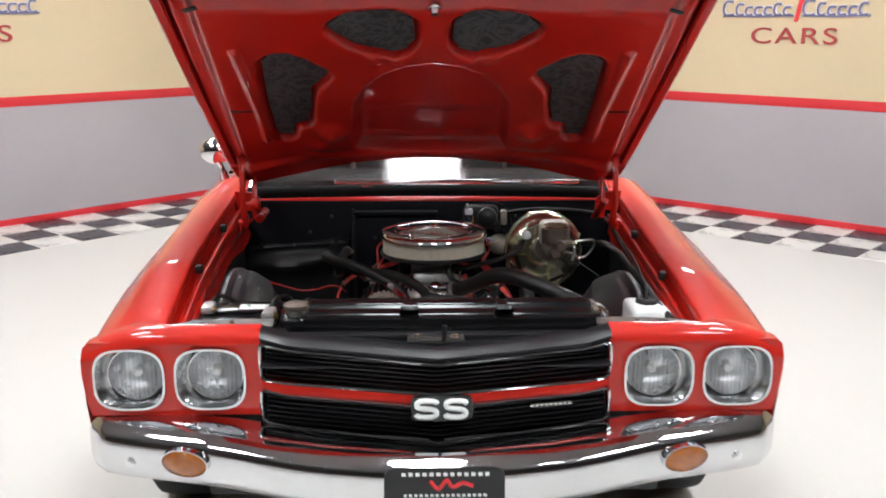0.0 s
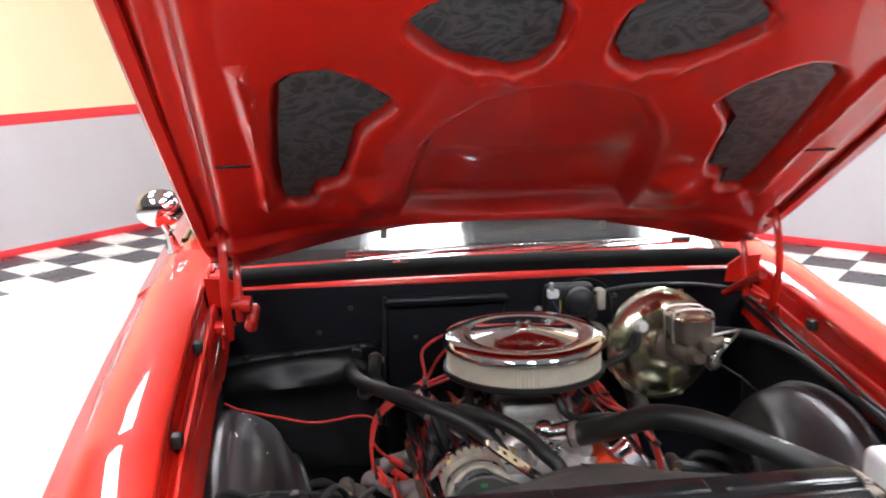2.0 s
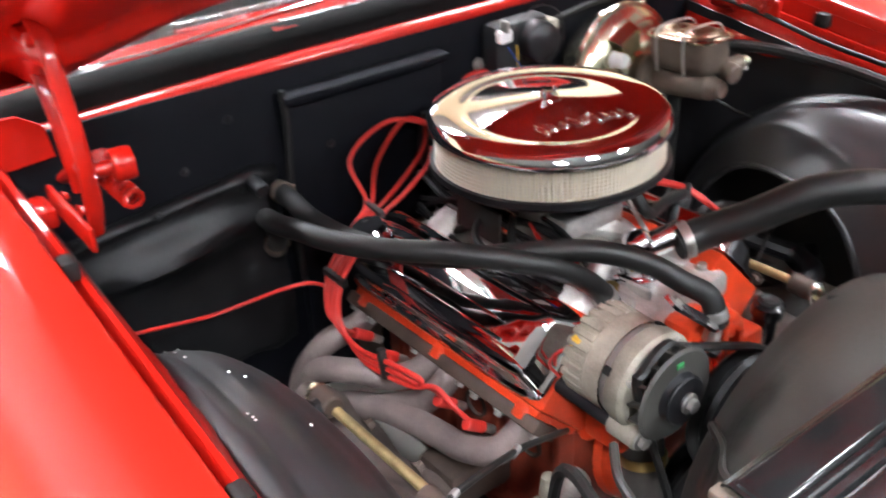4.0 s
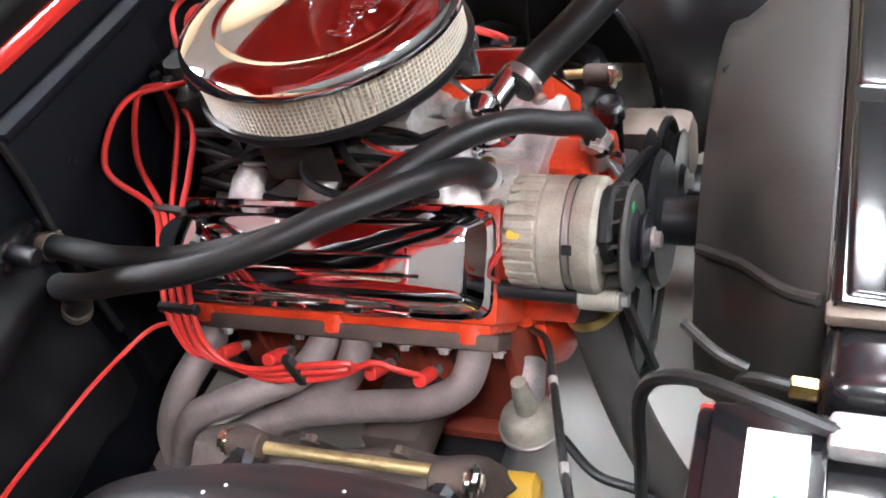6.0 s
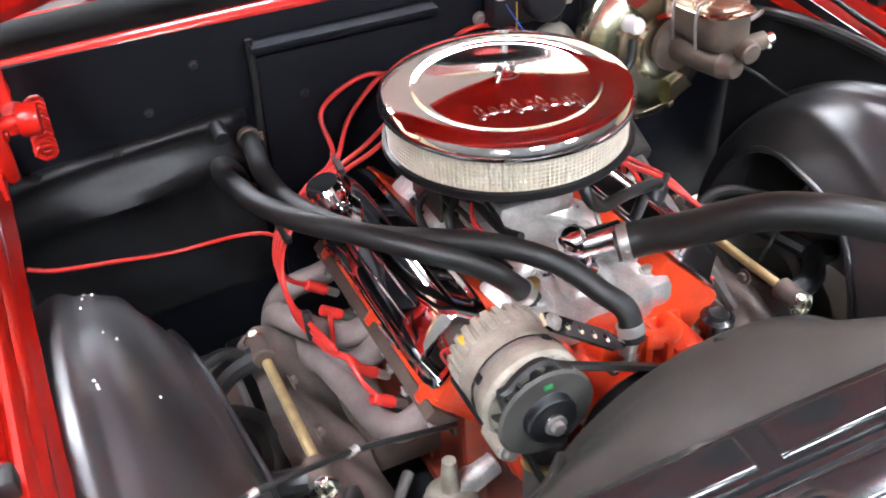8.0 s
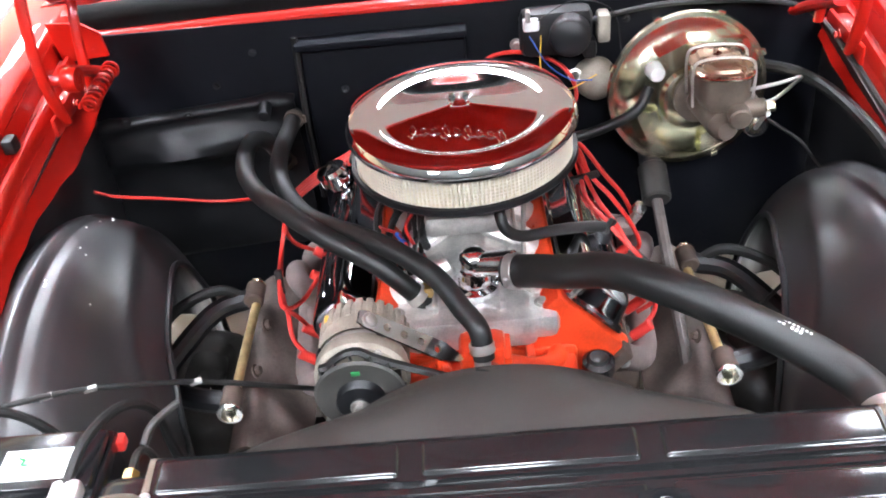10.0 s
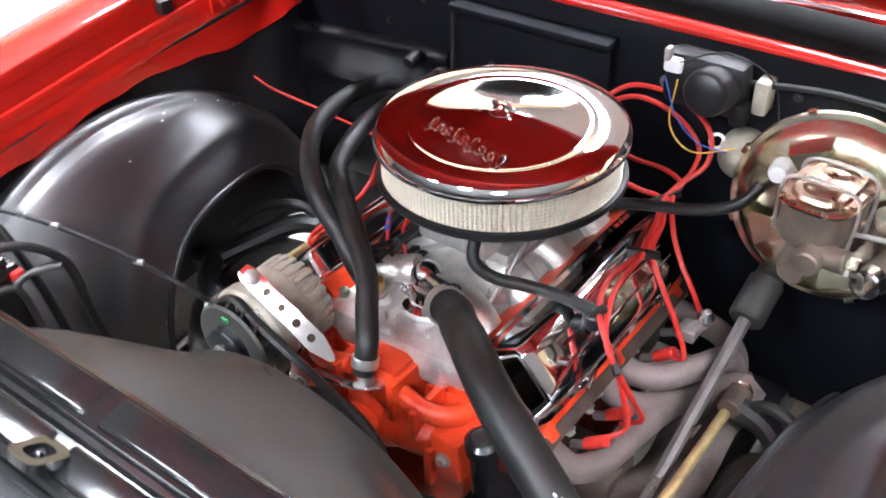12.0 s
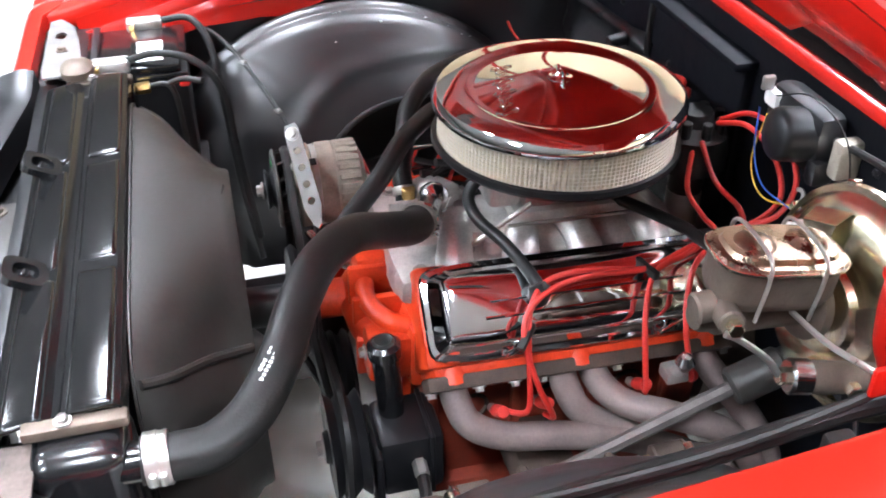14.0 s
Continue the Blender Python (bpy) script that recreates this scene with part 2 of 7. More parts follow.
def spline(pts, n=10):
    """Points along a smooth curve through pts."""
    p = [Vector(q) for q in pts]
    p = [2 * p[0] - p[1]] + p + [2 * p[-1] - p[-2]]
    out = []
    for i in range(1, len(p) - 2):
        for k in range(n):
            t = k / n
            a, b, c, d = p[i - 1], p[i], p[i + 1], p[i + 2]
            out.append(0.5 * ((2 * b) + (c - a) * t + (2 * a - 5 * b + 4 * c - d) * t * t + (3 * b - a - 3 * c + d) * t ** 3))
    out.append(p[-2])
    return out


def tube(pts, r, seg=12, n=10, bm=None, curved=True, caps=True, flat=1.0):
    """A hose or pipe swept along a smooth curve; r is a number or a list of radii at the points."""
    bm = bm or bmesh.new()
    c = spline(pts, n) if curved else [Vector(p) for p in pts]
    rs = [r] * len(c) if not hasattr(r, "__len__") else [float(np.interp(i / (len(c) - 1) * (len(r) - 1), range(len(r)), r)) for i in range(len(c))]
    u = None
    rings = []
    for i, p in enumerate(c):
        d = (c[min(i + 1, len(c) - 1)] - c[max(i - 1, 0)]).normalized()
        u = frame_axes(d)[0] if u is None else (u - d * u.dot(d)).normalized()
        w = d.cross(u)
        rings.append([bm.verts.new(p + (u * math.cos(k * math.tau / seg) + w * math.sin(k * math.tau / seg) * flat) * rs[i]) for k in range(seg)])
    for a, b in zip(rings, rings[1:]):
        for k in range(seg):
            bm.faces.new((a[k], a[(k + 1) % seg], b[(k + 1) % seg], b[k]))
    if caps:
        bm.faces.new(rings[0])
        bm.faces.new(rings[-1])
    return bm


def plate(outer, holes, depth, m, bm=None):
    """A flat plate with holes, outlines in its own plane, given a thickness."""
    bm = bm or bmesh.new()
    tmp = bmesh.new()
    es = []
    for loop in (outer, *holes):
        vs = [tmp.verts.new((x, y, 0)) for x, y in loop]
        es += [tmp.edges.new((vs[i], vs[(i + 1) % len(vs)])) for i in range(len(vs))]
    bmesh.ops.triangle_fill(tmp, use_beauty=True, use_dissolve=False, edges=es)
    r = bmesh.ops.extrude_face_region(tmp, geom=list(tmp.faces))
    bmesh.ops.translate(tmp, vec=(0, 0, depth), verts=[v for v in r["geom"] if isinstance(v, bmesh.types.BMVert)])
    bmesh.ops.transform(tmp, matrix=m, verts=tmp.verts)
    me = bpy.data.meshes.new("tmp")
    tmp.to_mesh(me)
    tmp.free()
    bm.from_mesh(me)
    bpy.data.meshes.remove(me)
    return bm


def sheet(fn, nu, nv, bm=None, thick=0.0, keep=None):
    """A surface fn(u, v) over 0..1 squares, given a thickness if wanted."""
    bm = bm or bmesh.new()
    vs = [[bm.verts.new(fn(i / nu, j / nv)) for j in range(nv + 1)] for i in range(nu + 1)]
    fs = []
    for i in range(nu):
        for j in range(nv):
            if keep is None or keep((i + 0.5) / nu, (j + 0.5) / nv):
                fs.append(bm.faces.new((vs[i][j], vs[i + 1][j], vs[i + 1][j + 1], vs[i][j + 1])))
    if keep is not None:
        bmesh.ops.delete(bm, geom=[v for v in bm.verts if not v.link_faces], context="VERTS")
    if thick:
        bmesh.ops.recalc_face_normals(bm, faces=fs)
        bmesh.ops.solidify(bm, geom=fs, thickness=thick)
    return bm


def ring_loop(cx, cy, rx, ry, n=28, power=2.0):
    """A closed outline, round for power 2 and squarer above."""
    out = []
    for k in range(n):
        c, s = math.cos(k * math.tau / n), math.sin(k * math.tau / n)
        out.append((cx + rx * math.copysign(abs(c) ** (2 / power), c), cy + ry * math.copysign(abs(s) ** (2 / power), s)))
    return out


def bolt(at, axis, r=0.007, h=0.007, bm=None):
    """A hexagon head with a washer."""
    bm = lathe([(0, 0), (r * 1.5, 0), (r * 1.5, h * 0.25), (r * 0.9, h * 0.3)], at, axis, 14, bm)
    return lathe([(r, h * 0.25), (r, h * 0.9), (r * 0.8, h), (0, h)], at, axis, 6, bm)


def lerp(x, xs, ys):
    return float(np.interp(x, xs, ys))


# plates drawn upright facing the front: plate x to the right, plate y up, thickness towards the back
def upright(y):
    return Matrix(((1, 0, 0, 0), (0, 0, 1, y), (0, 1, 0, 0), (0, 0, 0, 1)))


# ---- room ----
CORNER = Vector((-0.28, 10.53, 0))
TILE = 0.3048
DIR = {"left": Vector((-math.cos(radians(47.0)), -math.sin(radians(47.0)), 0)), "right": Vector((math.cos(radians(-43.0)), math.sin(radians(-43.0)), 0))}
LONG = 16.0
HIGH = 3.3
bm = bmesh.new()
far = [CORNER, CORNER + DIR["left"] * LONG, CORNER + (DIR["left"] + DIR["right"]) * LONG, CORNER + DIR["right"] * LONG]
mid = sum(far, Vector()) / 4


def slab(z0, z1, grow=0.15):
    b = bmesh.new()
    vs = [[b.verts.new((p.x + (p - mid).normalized().x * grow, p.y + (p - mid).normalized().y * grow, z)) for p in far] for z in (z0, z1)]
    b.faces.new(vs[0][::-1])
    b.faces.new(vs[1])
    for k in range(4):
        b.faces.new((vs[0][k], vs[0][(k + 1) % 4], vs[1][(k + 1) % 4], vs[1][k]))
    return b


floor = part("floor", slab(-0.12, 0.0), FLOOR, None)
tagged(floor, "glossy white epoxy showroom floor with a checkered border", "floor", kind="structure")
ceiling = part("ceiling", slab(HIGH, HIGH + 0.12), CEIL, None)
tagged(ceiling, "plain pale grey showroom ceiling", "ceiling", kind="structure")


def wall_run(name, start, d, inward, label, lower=WALL_GREY, upper=WALL_CREAM):
    """A wall 0.12 thick along d from start: grey below, red band, cream above, red cove base at its foot."""
    rot = Matrix((( d.x, -inward.x, 0, start.x), (d.y, -inward.y, 0, start.y), (0, 0, 1, 0), (0, 0, 0, 1)))
    w = part(name, box((-0.14, 0, 0), (LONG, 0.12, 0.94), m=rot), lower, None)
    tagged(w, label, "wall", kind="structure")
    part("upper_wall", box((-0.14, 0, 0.94), (LONG, 0.12, HIGH), m=rot), upper, w, "painted upper wall")
    part("red_band", box((0.004, -0.004, 0.917), (LONG, 0.05, 0.993), 0.001, m=rot), WALL_RED, w, "red painted band")
    part("baseboard", box((0.006, -0.012, 0.0), (LONG, 0.03, 0.052), 0.004, m=rot), WALL_RED, w, "red cove baseboard")
    return w, rot


wall_left, ROT_L = wall_run("wall_west", CORNER, DIR["left"], DIR["right"], "showroom wall in cream over pale grey with red bands")
wall_right, ROT_R = wall_run("wall_east", CORNER, DIR["right"], DIR["left"], "showroom wall in cream over pale grey with red bands")
# unseen walls added to close the room, kept dark to cut fill light
wall_run("wall_south", far[2], -DIR["right"], -DIR["left"], "unseen showroom wall facing the car, dark grey to cut fill light", WALL_DARK, WALL_DARK)
wall_run("wall_front", far[2], -DIR["left"], -DIR["right"], "unseen showroom wall facing the car, dark grey to cut fill light", WALL_DARK, WALL_DARK)

# checkered border, three rows along the two walls that meet behind the car
tile_w, tile_b = (box((0.0008, 0.0008, -0.002), (TILE - 0.0008, TILE - 0.0008, 0.004), 0.0012, seg=1) for _ in range(2))
meshes = []
for b, mm in ((tile_w, TILE_W), (tile_b, TILE_B)):
    me = bpy.data.meshes.new("floor_tile")
    b.to_mesh(me)
    b.free()
    me.materials.append(mm)
    meshes.append(me)
for side, phase in (("left", 0), ("right", 0)):
    d = DIR[side]
    n = DIR["right"] if side == "left" else DIR["left"]
    off = 0.245 if side == "left" else 0.135
    for i in range(3, 28):
        for j in range(3):
            p = CORNER + d * (off + i * TILE) + n * (0.014 + j * TILE)
            ob = new("floor_tile", meshes[(i + j + (1 if side == "left" else 1)) % 2])
            ob.parent = floor
            flip = Matrix(((d.x, n.x, 0, p.x), (d.y, n.y, 0, p.y), (0, 0, 1, 0), (0, 0, 0, 1)))
            if flip.determinant() < 0:
                q = p + d * TILE
                flip = Matrix(((-d.x, n.x, 0, q.x), (-d.y, n.y, 0, q.y), (0, 0, 1, 0), (0, 0, 0, 1)))
            ob.matrix_basis = flip

# fluorescent fixtures under the ceiling
proto = None
for iy in range(1, 5):
    for ix in range(3):
        p = Vector((-1.9 + 1.9 * ix, -2.1 + 2.13 * iy, HIGH))
        if proto is None:
            proto = thing("ceiling_light", p, "square white fluorescent ceiling light, lit", "ceiling light", "ceiling lights")
            part("housing", box(p - Vector((0.33, 0.33, 0.07)), p + Vector((0.33, 0.33, 0.0)), 0.01), CEIL, proto)
            part("diffuser", box(p - Vector((0.29, 0.29, 0.085)), p + Vector((0.29, 0.29, -0.068)), 0.008), TUBE, proto, "glowing white diffuser")
        else:
            copy_thing(proto, Matrix.Translation(p))


# wall signs: a script logo drawn as plain strokes over one lettered word
def sign(name, rot, x0):
    t = thing(name, rot @ Vector((x0 + 0.6, 0.0, 1.6)), "dealer wall sign with slate blue script and red word", "sign", "wall signs")
    cur = bpy.data.curves.new("letters", "FONT")
    cur.body, cur.size, cur.extrude = "CARS", 0.178, 0.006
    cur.space_character = 1.14
    ob = bpy.data.objects.new("letters", cur)
    scene.collection.objects.link(ob)
    bpy.context.view_layer.update()
    me = bpy.data.meshes.new_from_object(ob.evaluated_get(bpy.context.evaluated_depsgraph_get()))
    xs = [v.co.x for v in me.vertices]
    bpy.data.objects.remove(ob)
    b = bmesh.new()
    b.from_mesh(me)
    k = 0.68 / (max(xs) - min(xs))
    bmesh.ops.transform(b, matrix=rot @ Matrix(((k, 0, 0, x0 + 0.26 - min(xs) * k), (0, 0, -1, -0.008), (0, 1, 0, 1.408), (0, 0, 0, 1))), verts=b.verts)
    part("lettering", b, SIGN_RED, t, "red lettered word", smooth=False)
    # slanted strokes of the script, outlined in pale grey
    r = random.Random(5)
    for material, fat, dy, nm in ((SIGN_PALE, 0.016, -0.002, "script_outline"), (SIGN_BLUE, 0.0085, -0.013, "script_stroke")):
        b = bmesh.new()
        r.seed(5)
        x = x0 + 0.01
        for word in (7, 6):
            start = x
            for k in range(word):
                h = 0.105 if k == 0 else (0.085 if k in (1, 5) else 0.06)
                w = 0.10 if k == 0 else 0.066
                q = [(x + w * 0.75 + 0.01, 1.628 + h), (x + w * 0.2, 1.628 + h * 0.96), (x, 1.628 + h * 0.4), (x + w * 0.25, 1.628), (x + w * 0.9, 1.634)]
                tube([rot @ Vector((a, dy, c)) for a, c in q], fat, 6, 4, b)
                x += w + 0.012
            tube([rot @ Vector((start, dy, 1.622)), rot @ Vector(((start + x) / 2, dy, 1.618)), rot @ Vector((x, dy, 1.624))], fat * 0.8, 6, 4, b)
            x += 0.075
        part(nm, b, material, t)
    b = plate([(0.0, 0), (0.03, 0.0), (0.085, 0.22), (0.10, 0.30), (-0.02, 0.30), (-0.03, 0.27), (0.05, 0.27)], [], 0.006,
              rot @ Matrix(((1, 0, 0, x0 + 0.595), (0, 0, 1, -0.009), (0, 1, 0, 1.575), (0, 0, 0, 1))))
    part("swoosh", b, WALL_RED, t, "red swoosh", smooth=False)
    return t


FLIP = Matrix(((-1, 0, 0, 0), (0, 1, 0, 0), (0, 0, 1, 0), (0, 0, 0, 1)))
sign("wall_sign", ROT_R, 3.785)
sign("wall_sign", ROT_L @ FLIP, -5.08)

# ---- car body ----
car = thing("car", (0, 4.6, 0), "red two-door muscle car with its hood open on the showroom floor", "car")


def z_in(y, s=1):   # height of the fender's inner edge along the hood opening
    z = lerp(y, (2.33, 2.40, 2.69, 3.04, 3.45, 3.80, 4.2), (0.775, 0.787, 0.838, 0.874, 0.925, 0.952, 0.965))
    return z + (lerp(y, (2.40, 2.69, 3.04, 3.45, 3.80), (0.0, 0.027, 0.030, 0.015, 0.0)) if s < 0 else 0.0)


def z_out(y):  # height of the fender's shoulder
    return lerp(y, (2.33, 2.40, 2.55, 2.75, 3.3, 4.1, 5.0), (0.722, 0.735, 0.757, 0.780, 0.818, 0.848, 0.858))


def x_in(y):
    return lerp(y, (2.33, 2.45, 3.0, 3.45, 3.8), (0.711, 0.712, 0.714, 0.716, 0.71))


def low(y):    # lower edge with the wheel opening
    d = 0.37 ** 2 - (y - 3.02) ** 2
    if d > 0:
        return max(0.24, 0.33 + math.sqrt(d))
    return 0.46 if y < 3.0 else 0.24


def fender_section(y, s, flare=0.0):
    zi, zo, xi, b = z_in(y, s), z_out(y), x_in(y), low(y)
    taper = lerp(y, (2.33, 2.40, 2.60, 3.0), (0.0, 0.004, 0.012, 0.02))
    rise = lerp(y, (2.40, 2.65), (0.0, 1.0))
    pts = [(xi - 0.001, zi - 0.032), (xi - 0.002, zi - 0.026), (xi - 0.002, zi - 0.012), (xi, zi - 0.003), (xi + 0.007, zi), (xi + 0.06, zi - 0.004 + 0.010 * rise),
           (xi + 0.120, zi - 0.022 + 0.014 * rise), (0.88 + taper, zo + 0.012), (0.903 + taper, zo - 0.004), (0.918 + taper, zo - 0.03), (0.925 + taper, zo - 0.10),
           (0.925 + taper, 0.58), (0.915 + taper, 0.48), (0.90, 0.36), (0.885, 0.24)]
    return [Vector((s * x, y, max(z, b) if k > 8 else z)) for k, (x, z) in enumerate(pts)]


def loft(rows, bm=None, thick=0.0, close=False):
    bm = bm or bmesh.new()
    vs = [[bm.verts.new(p) for p in row] for row in rows]
    fs = []
    for a, b in zip(vs, vs[1:]):
        n = len(a)
        for k in range(n if close else n - 1):
            fs.append(bm.faces.new((a[k], a[(k + 1) % n], b[(k + 1) % n], b[k])))
    if thick:
        bmesh.ops.recalc_face_normals(bm, faces=fs)
        bmesh.ops.solidify(bm, geom=fs, thickness=thick)
    return bm


for s in (-1, 1):
    # fender skin from behind the headlight panel to the door gap
    ys = [2.352, 2.37, 2.39, 2.42, 2.46, 2.52, 2.6, 2.64, 2.66, 2.68, 2.7, 2.74, 2.8, 2.86, 2.92, 2.98, 3.04, 3.1, 3.16, 3.22, 3.28, 3.34, 3.36, 3.38, 3.4, 3.45, 3.55, 3.65, 3.74]
    bm = loft([fender_section(y, s) for y in ys], thick=0.0)
    bmesh.ops.subdivide_edges(bm, edges=[e for e in bm.edges if len(e.link_faces)], cuts=1, use_grid_fill=True, smooth=0.4)
    fender = part("fender", bm, RED, car, "glossy red front fender", angle=60)
    # cap joining the fender to the headlight panel across the front corner
    rows = []
    for x in (0.455, 0.50, 0.60, 0.70, 0.752, 0.80, 0.85, 0.885, 0.905, 0.918):
        k = max(0.0, (x - 0.752) / 0.166)
        top = 0.788 - 0.050 * k ** 1.6 - 0.004
        rows.append([Vector((s * x, 2.40 if x > 0.70 else 2.372, top - 0.03 if x < 0.705 else top - 0.004)), Vector((s * x, 2.40 if x > 0.70 else 2.370, top + 0.001)), Vector((s * x, 2.37 if x > 0.70 else 2.358, top)), Vector((s * x, 2.345, top - 0.006)), Vector((s * x, 2.331, top - 0.018)), Vector((s * x, 2.326, top - 0.035)), Vector((s * x, 2.326, min(top - 0.045, 0.745)))])
    part("header_cap", loft(rows, thick=0.003), RED, car, "rounded red panel above the headlights", angle=60)
    # headlight panel with two openings
    outer = [(s * x, z) for x, z in ((0.462, 0.548), (0.455, 0.60), (0.455, 0.748), (0.90, 0.748), (0.915, 0.735), (0.922, 0.70), (0.922, 0.66), (0.915, 0.60), (0.902, 0.548))]
    holes = [ring_loop(s * c, 0.651, 0.089, 0.080, 36, 3.0) for c in (0.797, 0.588)]
    pan = part("headlight_panel", plate(outer, holes, 0.05, upright(2.331)), RED, car, "red headlight panel")
    for c, l in ((0.797, 0.788), (0.588, 0.580)):
        a, b2 = ring_loop(s * c, 0.651, 0.0925, 0.0835, 44, 3.2), ring_loop(s * c, 0.651, 0.087, 0.078, 44, 3.0)
        hl = part("headlight", plate(a, [b2], 0.012, upright(2.316)), CHROME, car, "round sealed-beam headlight in a squared chrome bezel", angle=30)
        # dished bezel between the squared rim and the round lamp
        r0, r1 = ring_loop(s * c, 0.651, 0.0875, 0.0785, 44, 3.0), ring_loop(s * l, 0.655, 0.073, 0.073, 44)
        part("bezel", loft([[Vector((x, 2.322, z)) for x, z in r0], [Vector((x, 2.342, z)) for x, z in ring_loop(s * (c + l) / 2, 0.653, 0.081, 0.076, 44, 2.4)], [Vector((x, 2.362, z)) for x, z in r1]], close=True), CHROME_DULL, hl, "dished bright bezel")
        part("lens", lathe([(0, 0.030), (0.02, 0.0295), (0.04, 0.026), (0.056, 0.019), (0.066, 0.010), (0.0705, 0.0), (0.066, 0.002), (0.054, 0.012), (0.038, 0.019), (0, 0.024)], (s * l, 2.352, 0.655), (0, -1, 0), 40), LENS, hl, "clear glass lens").visible_shadow = False
        part("reflector", lathe([(0.071, 0.0), (0.060, -0.028), (0.044, -0.045), (0.02, -0.056), (0.0, -0.059)], (s * l, 2.352, 0.655), (0, -1, 0), 36), SILVER, hl, "silvered bowl")
        b = lathe([(0, 0.006), (0.012, 0.004), (0.014, -0.02), (0, -0.03)], (s * l, 2.375, 0.655), (0, -1, 0), 14)
        part("bulb_shield", b, CHROME_DULL, hl)
        b = bmesh.new()
        for k in range(-5, 6):
            w = math.sqrt(max(0, 0.062 ** 2 - (k * 0.011) ** 2))
            box((s * l + k * 0.011 - 0.0012, 2.338, 0.655 - w), (s * l + k * 0.011 + 0.0012, 2.3405, 0.655 + w), bm=b)
        part("lens_fluting", b, LENS, hl).visible_shadow = False
        part("retaining_ring", lathe([(0.069, -0.004), (0.0705, 0.005), (0.0735, 0.006), (0.076, 0.001), (0.076, -0.006), (0.069, -0.004)], (s * l, 2.352, 0.655), (0, -1, 0), 40), CHROME, hl)

    # inner lip with the red flange that hangs below the fender edge
    rows = []
    for k in range(30):
        y = 2.42 + k * (3.42 - 2.42) / 29
        wob = 0.003 * math.sin(k * 1.7) + 0.002 * math.sin(k * 0.6)
        xi, zi = x_in(y), z_in(y, s)
        drop = max(0.085, lerp(y, (2.42, 2.60, 2.80, 2.93, 3.08, 3.25, 3.42), (0.085, 0.105, 0.122, 0.104, 0.118, 0.150, 0.150)) * (1.0 if s < 0 else 0.86))
        face = drop - 0.058
        prof = ((0.003, 0.022), (0.005, 0.038), (0.009, 0.054), (0.017, 0.057), (0.024, 0.048), (0.029, 0.048), (0.033, 0.053), (0.036, 0.058 + 0.12 * face), (0.037, 0.058 + 0.20 * face), (0.043, 0.058 + 0.28 * face), (0.049, 0.058 + 0.60 * face), (0.050, 0.058 + 0.70 * face), (0.056, 0.058 + 0.90 * face + wob), (0.058, drop + wob))
        rows.append([Vector((s * (xi - dx * (1.0 if s < 0 else 0.85)), y, zi - dz)) for dx, dz in prof])
    part("fender_flange", loft(rows, thick=0.0015), RED_IN, car, "red inner fender flange", angle=40)
    for y in (2.74, 3.13):
        b = box((s * (x_in(y) - 0.026), y - 0.014, z_in(y, s) - 0.046), (s * (x_in(y) - 0.006), y + 0.014, z_in(y, s) - 0.020), 0.005)
        part("rubber_bumper", b, RUBBER, car, "black rubber hood stop")

# wheel housings: domes turned about the wheel's axle, with an arched opening for the control arms
HY, HZ = 2.93, 0.33
H_PROF = ((0.705, 0.395), (0.692, 0.425), (0.672, 0.446), (0.650, 0.457), (0.634, 0.460), (0.622, 0.456), (0.612, 0.450), (0.602, 0.449), (0.585, 0.447), (0.565, 0.439), (0.543, 0.424), (0.522, 0.403), (0.503, 0.376), (0.488, 0.346), (0.476, 0.31), (0.466, 0.26), (0.459, 0.20), (0.456, 0.12), (0.455, 0.04))


def arch(y, z):
    return (abs(y - 3.03) / 0.215) ** 2.6 + (max(0.0, z - 0.34) / 0.288) ** 2.6


def slim(r):
    return lerp(r, (0.26, 0.42), (1.02, 0.82))


def house_point(s, u, v):
    k = np.linspace(0, 1, len(H_PROF))
    r = float(np.interp(u, k, [p[1] for p in H_PROF]))
    x = 0.634 - (0.634 - float(np.interp(u, k, [p[0] for p in H_PROF]))) * (slim(r) if u > 0.22 else 1.0)
    r -= 0.010 if s < 0 else 0.026
    a = radians(-100 + 200 * v)
    y, z = HY + r * math.sin(a), HZ + r * math.cos(a)
    # stamped ridge following the arch, and a softer lobe towards the front
    ridge = 0.010 * math.exp(-((arch(y, z) - 1.85) / 0.16) ** 2) * (1 if u > 0.5 else 0)
    lobe = 0.020 * math.exp(-((y - 2.62) / 0.07) ** 2 - ((z - 0.55) / 0.10) ** 2)
    return Vector((s * (x - ridge - lobe), y, z))


def house_x(y, z, s):
    r = math.hypot(y - HY, z - HZ) + (0.010 if s < 0 else 0.026)
    q = [p for p in H_PROF if p[0] <= 0.634]
    return 0.634 - slim(r) * (0.634 - float(np.interp(-r, [-p[1] for p in q], [p[0] for p in q])))


